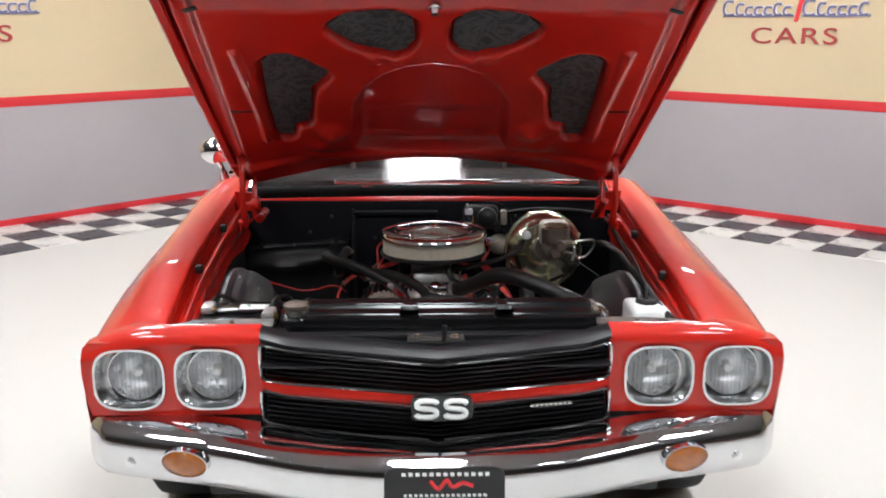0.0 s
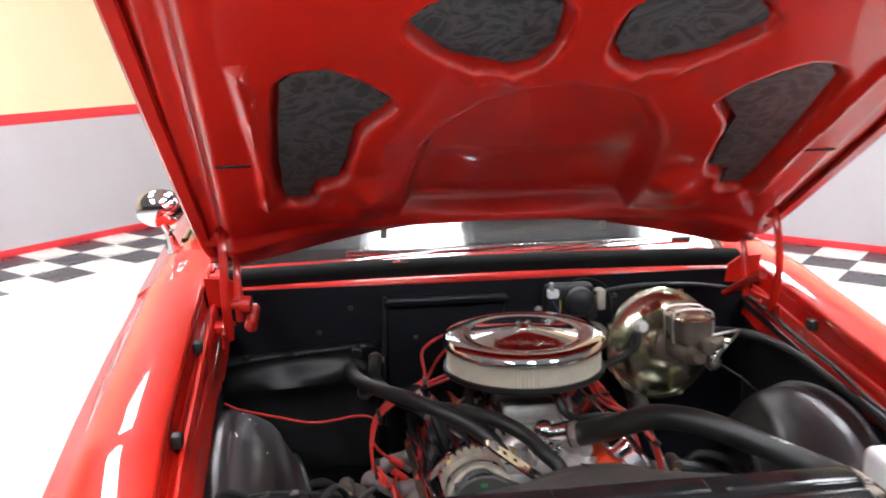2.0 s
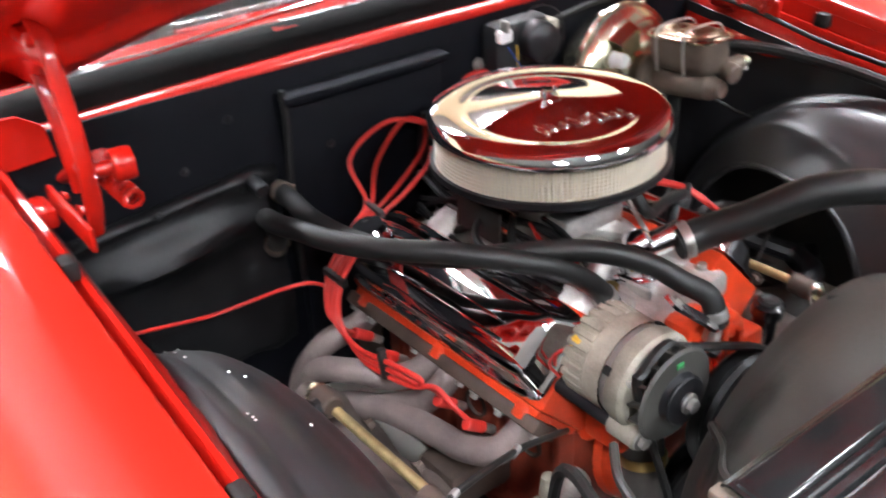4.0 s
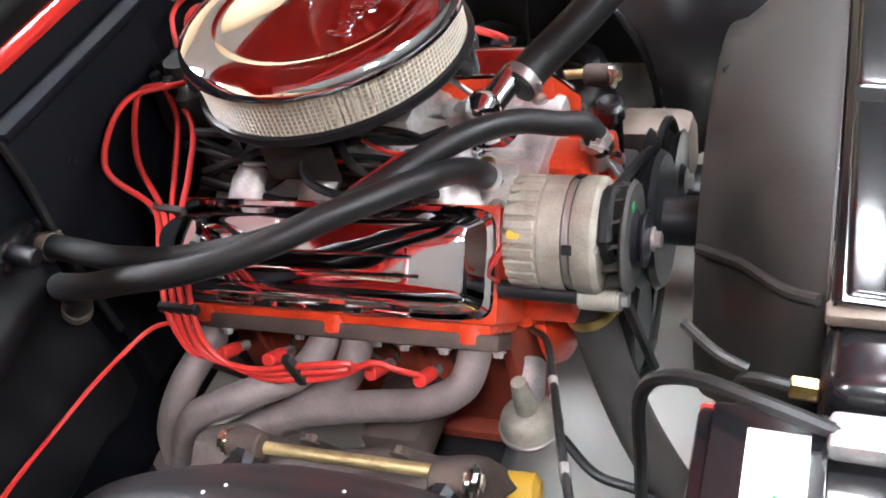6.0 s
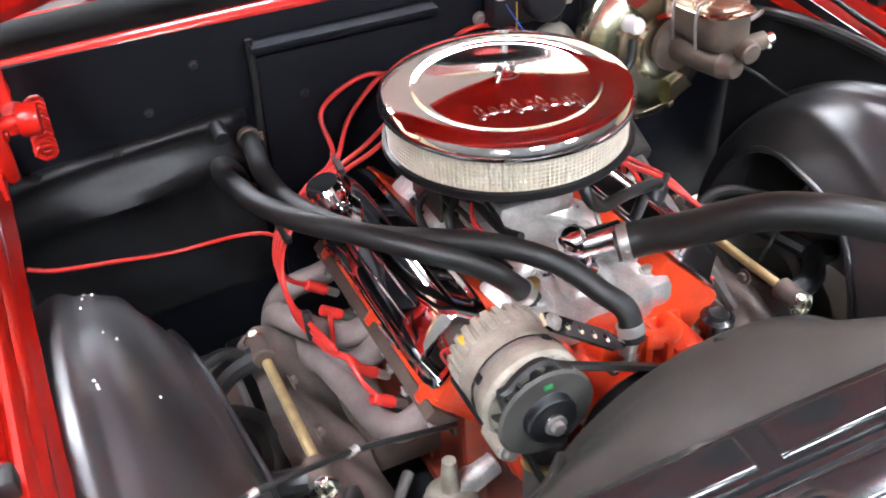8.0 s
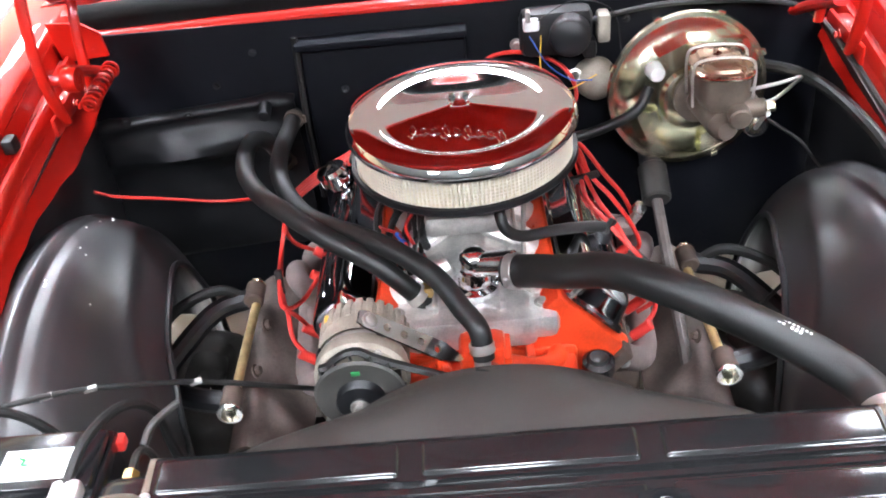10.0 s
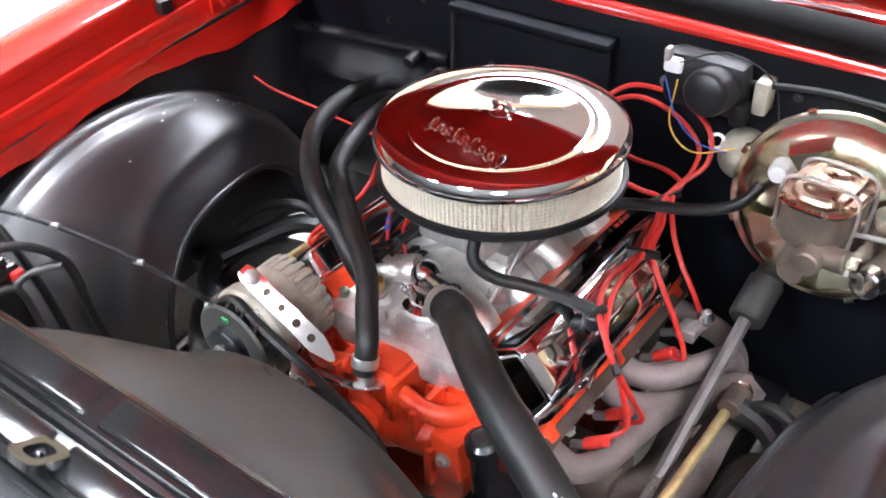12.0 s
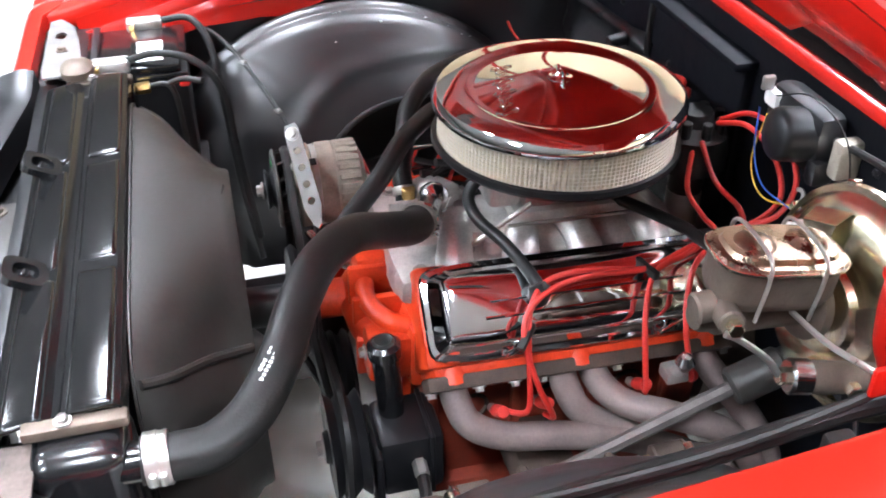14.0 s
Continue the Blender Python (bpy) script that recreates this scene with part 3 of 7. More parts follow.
for s in (-1, 1):
    def kept(u, v, s=s):
        p = house_point(s, u, v)
        return p.z > 0.30 and p.y < 3.425 and not (u > 0.5 and arch(p.y, p.z) < 1.0)
    b = sheet(lambda u, v: house_point(s, u, v), 72, 90, keep=kept)
    for _ in range(3):
        bmesh.ops.smooth_vert(b, verts=b.verts, factor=0.5, use_axis_x=True, use_axis_y=True, use_axis_z=True)
    bmesh.ops.recalc_face_normals(b, faces=b.faces)
    bmesh.ops.solidify(b, geom=list(b.faces), thickness=0.003)
    part("wheel_housing", b, BLACK_HOUSING, car, "satin black inner wheel housing with an arched opening", angle=50)
    lip = []
    for k in range(33):
        a = math.pi * k / 32
        y, z = 3.03 - 0.217 * math.copysign(abs(math.cos(a)) ** 0.77, math.cos(a)), 0.34 + 0.290 * math.sin(a) ** 0.77
        lip.append(Vector((s * (house_x(y, z, s) - 0.002), y, z)))
    part("housing_lip", tube(lip, 0.006, 8, 1, curved=False), BLACK_SATIN, car, "rolled rubber lip")
    # flat apron between the dome and the fender flange
    rows = []
    for k in range(25):
        y = 2.42 + k * 1.005 / 24
        rows.append([Vector((s * (x_in(y) - 0.046), y, z_in(y, s) - 0.085)), Vector((s * (x_in(y) - 0.034), y, z_in(y, s) - 0.14)), Vector((s * (x_in(y) - 0.030), y, 0.55)), Vector((s * (x_in(y) - 0.030), y, 0.34))])
    part("fender_apron", loft(rows, thick=0.003), BLACK_HOUSING, car, "black inner fender apron")

# small glints on the left housing, painted as white specks
rs = random.Random(8)
for k in range(10):
    q = house_point(-1, 0.36 + 0.22 * rs.random(), 0.42 + 0.26 * rs.random())
    part("painted_glint", lathe([(0, 0.0016), (0.0012, 0.0012), (0.002, 0.0)], q, (0.25, 0.1, 1), 8), LABEL_WHITE, car)
# chassis rails and cross member under the engine
for s in (-1, 1):
    b = box((s * 0.33, 2.35, 0.22), (s * 0.41, 3.9, 0.32), 0.012)
    part("frame_rail", b, BLACK_SATIN, car, "black chassis rail")
b = box((-0.40, 2.93, 0.20), (0.40, 3.09, 0.27), 0.02)
part("cross_member", b, BLACK_SATIN, car, "black cross member")
b = box((-0.62, 2.37, 0.29), (0.62, 2.40, 0.34), 0.01)
part("lower_crossbar", b, BLACK_SATIN, car, "black lower core support")

# ---- hood ----
TILT_H = radians(34.57)
HO = Vector((0, 3.36, 1.044))
HV, HN = Vector((0, -math.cos(TILT_H), math.sin(TILT_H))), Vector((0, math.sin(TILT_H), math.cos(TILT_H)))


def hp(x, v, n):
    return HO + Vector((x, 0, 0)) + HV * v + HN * n


def half_w(v):
    return lerp(v, (-0.05, 0.0, 0.1, 0.6, 1.05, 1.10), (0.690, 0.700, 0.708, 0.728, 0.742, 0.742))


def front_v(x):
    return 1.085 + 0.05 * (1 - abs(x) / 0.75)


def sdf(px, pv, poly):
    """Signed distance of arrays of points to a polygon, inside negative."""
    d = np.full(px.shape, 1e9)
    inside = np.zeros(px.shape, bool)
    n = len(poly)
    for i in range(n):
        (ax, ay), (bx, by) = poly[i], poly[(i + 1) % n]
        ex, ey = bx - ax, by - ay
        t = np.clip(((px - ax) * ex + (pv - ay) * ey) / (ex * ex + ey * ey), 0, 1)
        d = np.minimum(d, np.hypot(px - ax - t * ex, pv - ay - t * ey))
        cross = ((ay > pv) != (by > pv)) & (px < ex * (pv - ay) / (by - ay + 1e-12) + ax)
        inside ^= cross
    return np.where(inside, -d, d)


PAD_FRONT = [(0.292, 0.897), (0.245, 0.955), (0.180, 0.968), (0.120, 0.972), (0.085, 0.958), (0.055, 0.930), (0.052, 0.83), (0.078, 0.785), (0.120, 0.776), (0.20, 0.805), (0.235, 0.828)]
PAD_SIDE = [(0.495, 0.725), (0.46, 0.765), (0.400, 0.768), (0.302, 0.668), (0.33, 0.625), (0.365, 0.575), (0.376, 0.470), (0.390, 0.375), (0.44, 0.355), (0.452, 0.282), (0.500, 0.284), (0.505, 0.49)]


def rounded(poly, times=2):
    """Cuts the corners of an outline."""
    for _ in range(times):
        n = len(poly)
        poly = [(poly[i][0] * a + poly[(i + 1) % n][0] * (1 - a), poly[i][1] * a + poly[(i + 1) % n][1] * (1 - a)) for i in range(n) for a in (0.75, 0.25)]
    return poly


DOME = [(0.250, 0.205), (0.240, 0.40), (0.225, 0.52), (0.19, 0.60), (0.14, 0.665), (0.075, 0.705), (0.0, 0.719), (-0.075, 0.705), (-0.14, 0.665), (-0.19, 0.60), (-0.225, 0.52), (-0.240, 0.40), (-0.250, 0.205)]
NX, NV = 190, 150
gx = np.linspace(-1, 1, NX + 1)[:, None] * np.ones((1, NV + 1))
gk = np.ones((NX + 1, 1)) * np.linspace(0, 1, NV + 1)[None, :]
hv = gk * 1.085
hx = gx * (np.interp(hv, (0.0, 0.1, 0.6, 1.05, 1.10), (0.690, 0.698, 0.718, 0.732, 0.732)))
hv = hv + gk ** 6 * 0.045 * (1 - np.abs(hx) / 0.75)
hv = hv + (1 - gk) ** 5 * (-0.022 - 0.025 * (np.abs(hx) / 0.66) ** 2)


def step(d, w):
    t = np.clip(0.5 - d / (2 * w), 0, 1)
    return t * t * (3 - 2 * t)


hh = np.full(hx.shape, -0.026)
ax = np.abs(hx)
for poly in (rounded(PAD_FRONT, 1), rounded(PAD_SIDE, 1)):
    d = sdf(ax, hv, poly)
    hh = np.maximum(hh, -0.026 + step(d - 0.010, 0.011) * 0.030)
d = sdf(hx, hv, DOME)
hh = hh - 0.024 * np.exp(-((d - 0.036) / 0.020) ** 2) * (hv > 0.24) * (hv < 0.70)
hh = np.maximum(hh, -0.026 + step(d + 0.002, 0.020) * 0.034)
hh = hh + step(d + 0.03, 0.02) * step(hv - 0.405, 0.03) * 0.005            # deeper pocket at the back of the dome
hh = hh + 0.020 * step(-(ax - 0.640), 0.016)                                   # shallow channel along both sides
hh = hh - 0.012 * np.exp(-((ax - 0.535 - 0.06 * np.clip(hv - 0.45, 0, 1)) / 0.010) ** 2) * (hv > 0.27) * (hv < 0.80)
hh = hh - 0.016 * np.exp(-((hv - 0.178 + 0.12 * (ax / 0.66) ** 2) / 0.018) ** 2)                        # roll at the rear edge
hh = hh + 0.016 * np.exp(-((hv - 1.03) / 0.035) ** 2) * (ax < 0.68)          # channel behind the front edge
hh = hh - 0.022 * np.exp(-((ax - 0.325) ** 2 + (hv - 0.33) ** 2) / 0.0016) - 0.016 * np.exp(-((ax - 0.36) ** 2 + (hv - 0.245) ** 2) / 0.0022)
hh = hh - 0.006 * np.exp(-((np.abs(ax - 0.13 - (hv - 0.74) * 0.75) - 0.03) / 0.010) ** 2) * (hv > 0.74) * (hv < 0.9)
hh = hh + 0.012 * step(0.705 - ax, 0.012)
hh = -0.026 + (hh + 0.026) * 1.35
fade = np.clip((0.23 - hv) / 0.22, 0, 1)
hh = hh + 0.085 * np.clip(1 - (hx / 0.60) ** 2, 0, 1) ** 1.2 * fade * fade * (3 - 2 * fade)      # rear edge arched by the hood's raised centre
bm = bmesh.new()
vs = [[bm.verts.new(hp(float(hx[i, j]), float(hv[i, j]), float(hh[i, j]))) for j in range(NV + 1)] for i in range(NX + 1)]
for i in range(NX):
    for j in range(NV):
        bm.faces.new((vs[i][j], vs[i + 1][j], vs[i + 1][j + 1], vs[i][j + 1]))
part("hood_inner_panel", bm, RED_IN, car, "stamped red underside of the open hood", angle=80)


def rear(x):
    return -0.022 - 0.025 * (abs(x) / 0.66) ** 2


def hump(x):
    return 0.085 * max(0.0, 1 - (x / 0.60) ** 2) ** 1.2


def skin(u, v):
    vv = -0.02 + v * 1.115
    w = half_w(vv) + 0.002
    x = (2 * u - 1) * w
    vv += v ** 6 * 0.05 * (1 - abs(x) / 0.75) + (1 - v) ** 5 * rear(x)
    crown = 0.030 + 0.022 * (1 - (x / w) ** 2) + 0.018 * math.exp(-(x / 0.28) ** 4)
    return hp(x, vv, crown + hump(x) * max(0.0, 1 - max(0.0, vv) / 0.8) ** 0.7)


b = sheet(skin, 40, 30, thick=0.0)
part("hood_skin", b, RED, car, "glossy red outer hood", angle=60)
for s in (-1, 1):
    rows = []
    for k in range(31):
        v = -0.03 + k * 1.118 / 30
        w = half_w(v)
        rows.append([hp(s * (w + 0.002), v, 0.030), hp(s * (w + 0.003), v, 0.012), hp(s * (w + 0.001), v, -0.006), hp(s * (w - 0.006), v, -0.013), hp(s * (w - 0.028), v, -0.012), hp(s * (w - 0.032), v, -0.004)])
    part("hood_side_flange", loft(rows, thick=0.002), RED_IN, car, "folded red hood edge")
rows = []
for k in range(41):
    x = -0.742 + 1.484 * k / 40
    v = front_v(x)
    rows.append([hp(x, v + 0.0, 0.034), hp(x, v + 0.010, 0.020), hp(x, v + 0.008, -0.004), hp(x, v - 0.006, -0.018), hp(x, v - 0.03, -0.016)])
part("hood_front_lip", loft(rows, thick=0.002), RED_IN, car, "folded red hood front edge")
rows = [[hp(x, rear(x) - 0.018, 0.034 + hump(x)), hp(x, rear(x) - 0.024, 0.012 + hump(x)), hp(x, rear(x) - 0.018, -0.010 + hump(x)), hp(x, rear(x) + 0.004, -0.024 + hump(x))] for x in np.linspace(-0.69, 0.69, 41)]
part("hood_rear_lip", loft(rows, thick=0.002), RED_IN, car, "folded red hood rear edge")


def pad(poly, s, seed):
    rr = random.Random(seed)
    out = []
    n = len(poly)
    for i in range(n):
        (ax_, ay_), (bx_, by_) = poly[i], poly[(i + 1) % n]
        for k in range(4):
            t = k / 4
            out.append((s * (ax_ + (bx_ - ax_) * t + rr.uniform(-0.003, 0.003)), ay_ + (by_ - ay_) * t + rr.uniform(-0.003, 0.003)))
    m = Matrix((( 1, 0, 0, HO.x), (0, HV.y, HN.y, HO.y), (0, HV.z, HN.z, HO.z), (0, 0, 0, 1)))
    b = plate(out, [], 0.006, m @ Matrix.Translation((0, 0, -0.008)))
    return part("insulation_pad", b, INSUL, car, "creased black foil-faced hood insulation pad", smooth=False)


for s in (-1, 1):
    pad(PAD_FRONT, s, 3)
    pad(PAD_SIDE, s, 4)
    b = box((-0.034, -0.004, -0.003), (0.034, 0.004, 0.003), 0.002, m=Matrix.Translation(hp(s * 0.590, 0.462, -0.026)) @ Matrix.Rotation(-TILT_H, 4, "X"))
    part("slot", b, DARK, car, "dark slot in the hood panel")
    b = box((-0.022, -0.007, -0.003), (0.022, 0.007, 0.003), 0.003, m=Matrix.Translation(hp(s * 0.640, 0.985, -0.020)) @ Matrix.Rotation(-TILT_H, 4, "X") @ Matrix.Rotation(s * 0.4, 4, "Z"))
    part("slot", b, DARK, car, "dark drain hole in the hood panel")
# latch striker near the front edge
b = lathe([(0, 0.04), (0.008, 0.038), (0.012, 0.02), (0.016, 0.018), (0.016, 0.012), (0.010, 0.01), (0.010, 0.0)], hp(0, 1.005, -0.010), -HN, 16)
part("hood_latch_pin", b, CHROME_DULL, car, "steel hood latch pin")

# ---- hood hinges ----
for s in (-1, 1):
    hg = part("hood_hinge", box((s * 0.646, 3.190, 0.850), (s * 0.654, 3.345, 0.884), 0.004), RED_IN, car, "red painted hood hinge")
    part("hinge_arm", tube([(s * 0.640, 3.262, 1.117), (s * 0.641, 3.225, 1.093), (s * 0.641, 3.200, 1.03), (s * 0.640, 3.190, 0.97), (s * 0.638, 3.200, 0.905), (s * 0.637, 3.215, 0.865)], [0.012, 0.010, 0.010, 0.010, 0.011, 0.009], 10, 8, flat=0.7), RED_IN, hg, "curved red arm")
    part("hinge_arm", tube([(s * 0.624, 3.378, 1.037), (s * 0.624, 3.355, 1.014), (s * 0.623, 3.332, 0.965), (s * 0.622, 3.318, 0.915), (s * 0.620, 3.315, 0.875)], [0.011, 0.009, 0.009, 0.010, 0.009], 10, 8, flat=0.7), RED_IN, hg, "curved red arm")
    part("arm_foot", box((s * 0.628, 3.235, 1.087), (s * 0.660, 3.30, 1.107), 0.006, m=Matrix.Identity(4)), RED_IN, hg)
    part("hinge_link", tube([(s * 0.612, 3.215, 0.955), (s * 0.610, 3.25, 0.938), (s * 0.610, 3.33, 0.898), (s * 0.612, 3.40, 0.860)], 0.014, 10, flat=0.7), RED_IN, hg)
    if s < 0:
        c = [Vector((s * (0.590 + 0.012 * math.cos(k * math.tau / 9)), 3.20 + 0.0017 * k, 0.895 + 0.012 * math.sin(k * math.tau / 9))) for k in range(90)]
        part("hinge_spring", tube(c, 0.0032, 6, 1, curved=False), RED_IN, hg, "red painted coil spring")
        part("pivot_eye", lathe([(0.010, 0), (0.019, 0), (0.020, 0.004), (0.020, 0.020), (0.018, 0.024), (0.010, 0.024), (0.010, 0)], (s * 0.585, 3.195, 0.948), (s, 0.1, 0), 18), RED_IN, hg)
        part("pivot_pin", rod((s * 0.585, 3.195, 0.948), (s * 0.645, 3.20, 0.948), 0.009, seg=12), RED_IN, hg)
    for y, z in ((3.22, 0.865), (3.27, 0.870), (3.33, 0.865)):
        part("hinge_bolt", bolt((s * 0.639, y, z), (-s, 0, 0), 0.006, 0.007), RED_IN, hg)
    part("hinge_mount", box((s * 0.655, 3.30, 0.84), (s * 0.690, 3.36, 0.868), 0.008), RED_IN, hg)
    part("cowl_corner", plate([(s * 0.615, 0.885), (s * 0.70, 0.88), (s * 0.71, 0.955), (s * 0.65, 0.950), (s * 0.62, 0.930)], [], 0.006, upright(3.418)), RED_IN, car, "red cowl corner bracket")

# ---- firewall, cowl ----
b = box((-0.70, 3.43, 0.30), (0.70, 3.46, 0.918), 0.004)
fw = part("firewall", b, FIREWALL, car, "blue-black painted firewall")
b = box((-0.272, 3.412, 0.42), (0.028, 3.432, 0.876), 0.006)
part("firewall_panel", b, FIREWALL, fw)
b = box((-0.278, 3.392, 0.868), (0.032, 3.432, 0.882), 0.004)
part("firewall_ledge", b, FIREWALL, fw)
b = tube([(-0.276, 3.41, 0.89), (-0.277, 3.407, 0.82), (-0.281, 3.41, 0.70), (-0.276, 3.41, 0.55)], 0.006, 8)
part("seam_sealer", b, RUBBER, fw)
# heater case on the passenger side
hc = thing("heater_case", (-0.47, 3.42, 0.55), "dusty black heater case bolted to the firewall", "heater case")
rows = []
for x, zt, d in ((-0.695, 0.728, 0.004), (-0.62, 0.736, 0.010), (-0.54, 0.744, 0.026), (-0.46, 0.750, 0.022), (-0.38, 0.757, 0.012), (-0.30, 0.757, 0.004)):
    rows.append([Vector((x, 3.432, zt + 0.014)), Vector((x, 3.416, zt + 0.012)), Vector((x, 3.410, zt + 0.004)), Vector((x, 3.416, zt - 0.006)), Vector((x, 3.424 - d, zt - 0.030)), Vector((x, 3.418 - d * 1.7, zt - 0.065)), Vector((x, 3.424 - d * 0.4, zt - 0.095)), Vector((x, 3.420, zt - 0.16)), Vector((x, 3.415, zt - 0.3)), Vector((x, 3.432, zt - 0.32))])
b = loft(rows, thick=0.004)
bmesh.ops.subdivide_edges(b, edges=list(b.edges), cuts=1, use_grid_fill=True, smooth=0.6)
part("case", b, CASE, hc, angle=60)
for x in (-0.62, -0.50, -0.36):
    part("bolt", bolt((x, 3.413, 0.752), (0, -1, 0), 0.006, 0.007), BLACK_SATIN, hc)
for x, z in ((-0.44, 0.80), (-0.36, 0.86), (-0.20, 0.78), (0.32, 0.86)):
    part("firewall_bolt", bolt((x, 3.43 if x < -0.28 or x > 0.03 else 3.412, z), (0, -1, 0), 0.005, 0.005), BLACK_SATIN, fw)
part("heater_nipple", rod((-0.350, 3.40, 0.768), (-0.350, 3.365, 0.762), 0.012), BLACK_SATIN, hc)

# cowl with its seal, red lip and vent
rows = []
for x in np.linspace(-0.70, 0.70, 29):
    c = 0.012 * (1 - (x / 0.7) ** 2)
    rows.append([Vector((x, y, z + c)) for y, z in ((3.436, 0.908), (3.440, 0.911), (3.445, 0.913), (3.452, 0.914), (3.464, 0.916), (3.468, 0.936), (3.472, 0.944), (3.482, 0.948), (3.494, 0.944), (3.502, 0.930), (3.510, 0.912), (3.525, 0.902), (3.55, 0.900), (3.575, 0.905), (3.63, 0.925))])
part("cowl", loft(rows, thick=0.003), RED, car, "red cowl panel below the windshield", angle=40)
# front lip of the cowl; its shade is put into a darker red
rows = []
for x in np.linspace(-0.69, 0.69, 29):
    c = 0.012 * (1 - (x / 0.7) ** 2)
    rows.append([Vector((x, y, z + c)) for y, z in ((3.431, 0.896), (3.430, 0.900), (3.431, 0.908), (3.434, 0.914), (3.440, 0.918), (3.452, 0.920))])
part("cowl_lip", loft(rows, thick=0.002), RED_IN, car, "front lip of the cowl, darker red for shade", angle=50)
rows = []
for x in np.linspace(-0.67, 0.67, 29):
    c = 0.012 * (1 - (x / 0.7) ** 2)
    rows.append([Vector((x, y, z + c)) for y, z in ((3.449, 0.919), (3.450, 0.934), (3.456, 0.947), (3.468, 0.955), (3.486, 0.957), (3.502, 0.952), (3.510, 0.942), (3.508, 0.928))])
part("hood_seal", loft(rows, thick=0.003), SEAL, car, "broad black rubber hood seal", angle=50)
for x0, x1 in ((-0.56, -0.30), (-0.16, 0.10), (0.22, 0.50)):
    c = 0.012 * (1 - ((x0 + x1) / 1.4) ** 2)
    part("cowl_vent", box((x0, 3.520, 0.896 + c), (x1, 3.566, 0.907 + c), 0.004), DARK, car, "dark opening in the cowl")
for k in range(9):
    part("cowl_louver", box((0.53 + 0.014 * k, 3.535, 0.898), (0.538 + 0.014 * k, 3.575, 0.909), 0.002), DARK, car)
for s in (-1, 1):
    part("rear_stop", box(hp(s * 0.275 - 0.008, -0.034, 0.018), hp(s * 0.275 + 0.008, -0.022, 0.048), 0.003), STEEL, car, "small steel hood stop")
part("cowl_tab", box((-0.255, 3.462, 0.935), (-0.20, 3.50, 0.966), 0.008), RED, car, "folded red cowl tab")
for x0, x1 in ((-0.42, 0.06), (0.05, 0.52)):
    wp = part("windshield_wiper", tube([(x0, 3.535, 0.950), ((x0 + x1) / 2, 3.55, 0.962), (x1, 3.575, 0.966)], 0.007, 8, flat=0.6), CHROME, car, "chrome windshield wiper")
    part("wiper_pivot", lathe([(0, 0.03), (0.012, 0.028), (0.017, 0.012), (0.02, 0)], (x0, 3.532, 0.915), (0, 0, 1), 16), CHROME, wp)
    part("wiper_blade", box((x0 + 0.06, 3.575, 0.955), (x1 + 0.06, 3.586, 0.972), 0.003), CHROME_DULL, wp)

# ---- cabin ----
ROOF = 1.31


def ws(u, v):
    x = (2 * u - 1) * (0.69 - 0.13 * v)
    return Vector((x, 3.70 + 0.58 * v - 0.05 * (1 - (2 * u - 1) ** 2) * (1 - 0.4 * v) - 0.07, 0.916 + (ROOF - 0.93) * v + 0.012 * (1 - (2 * u - 1) ** 2)))


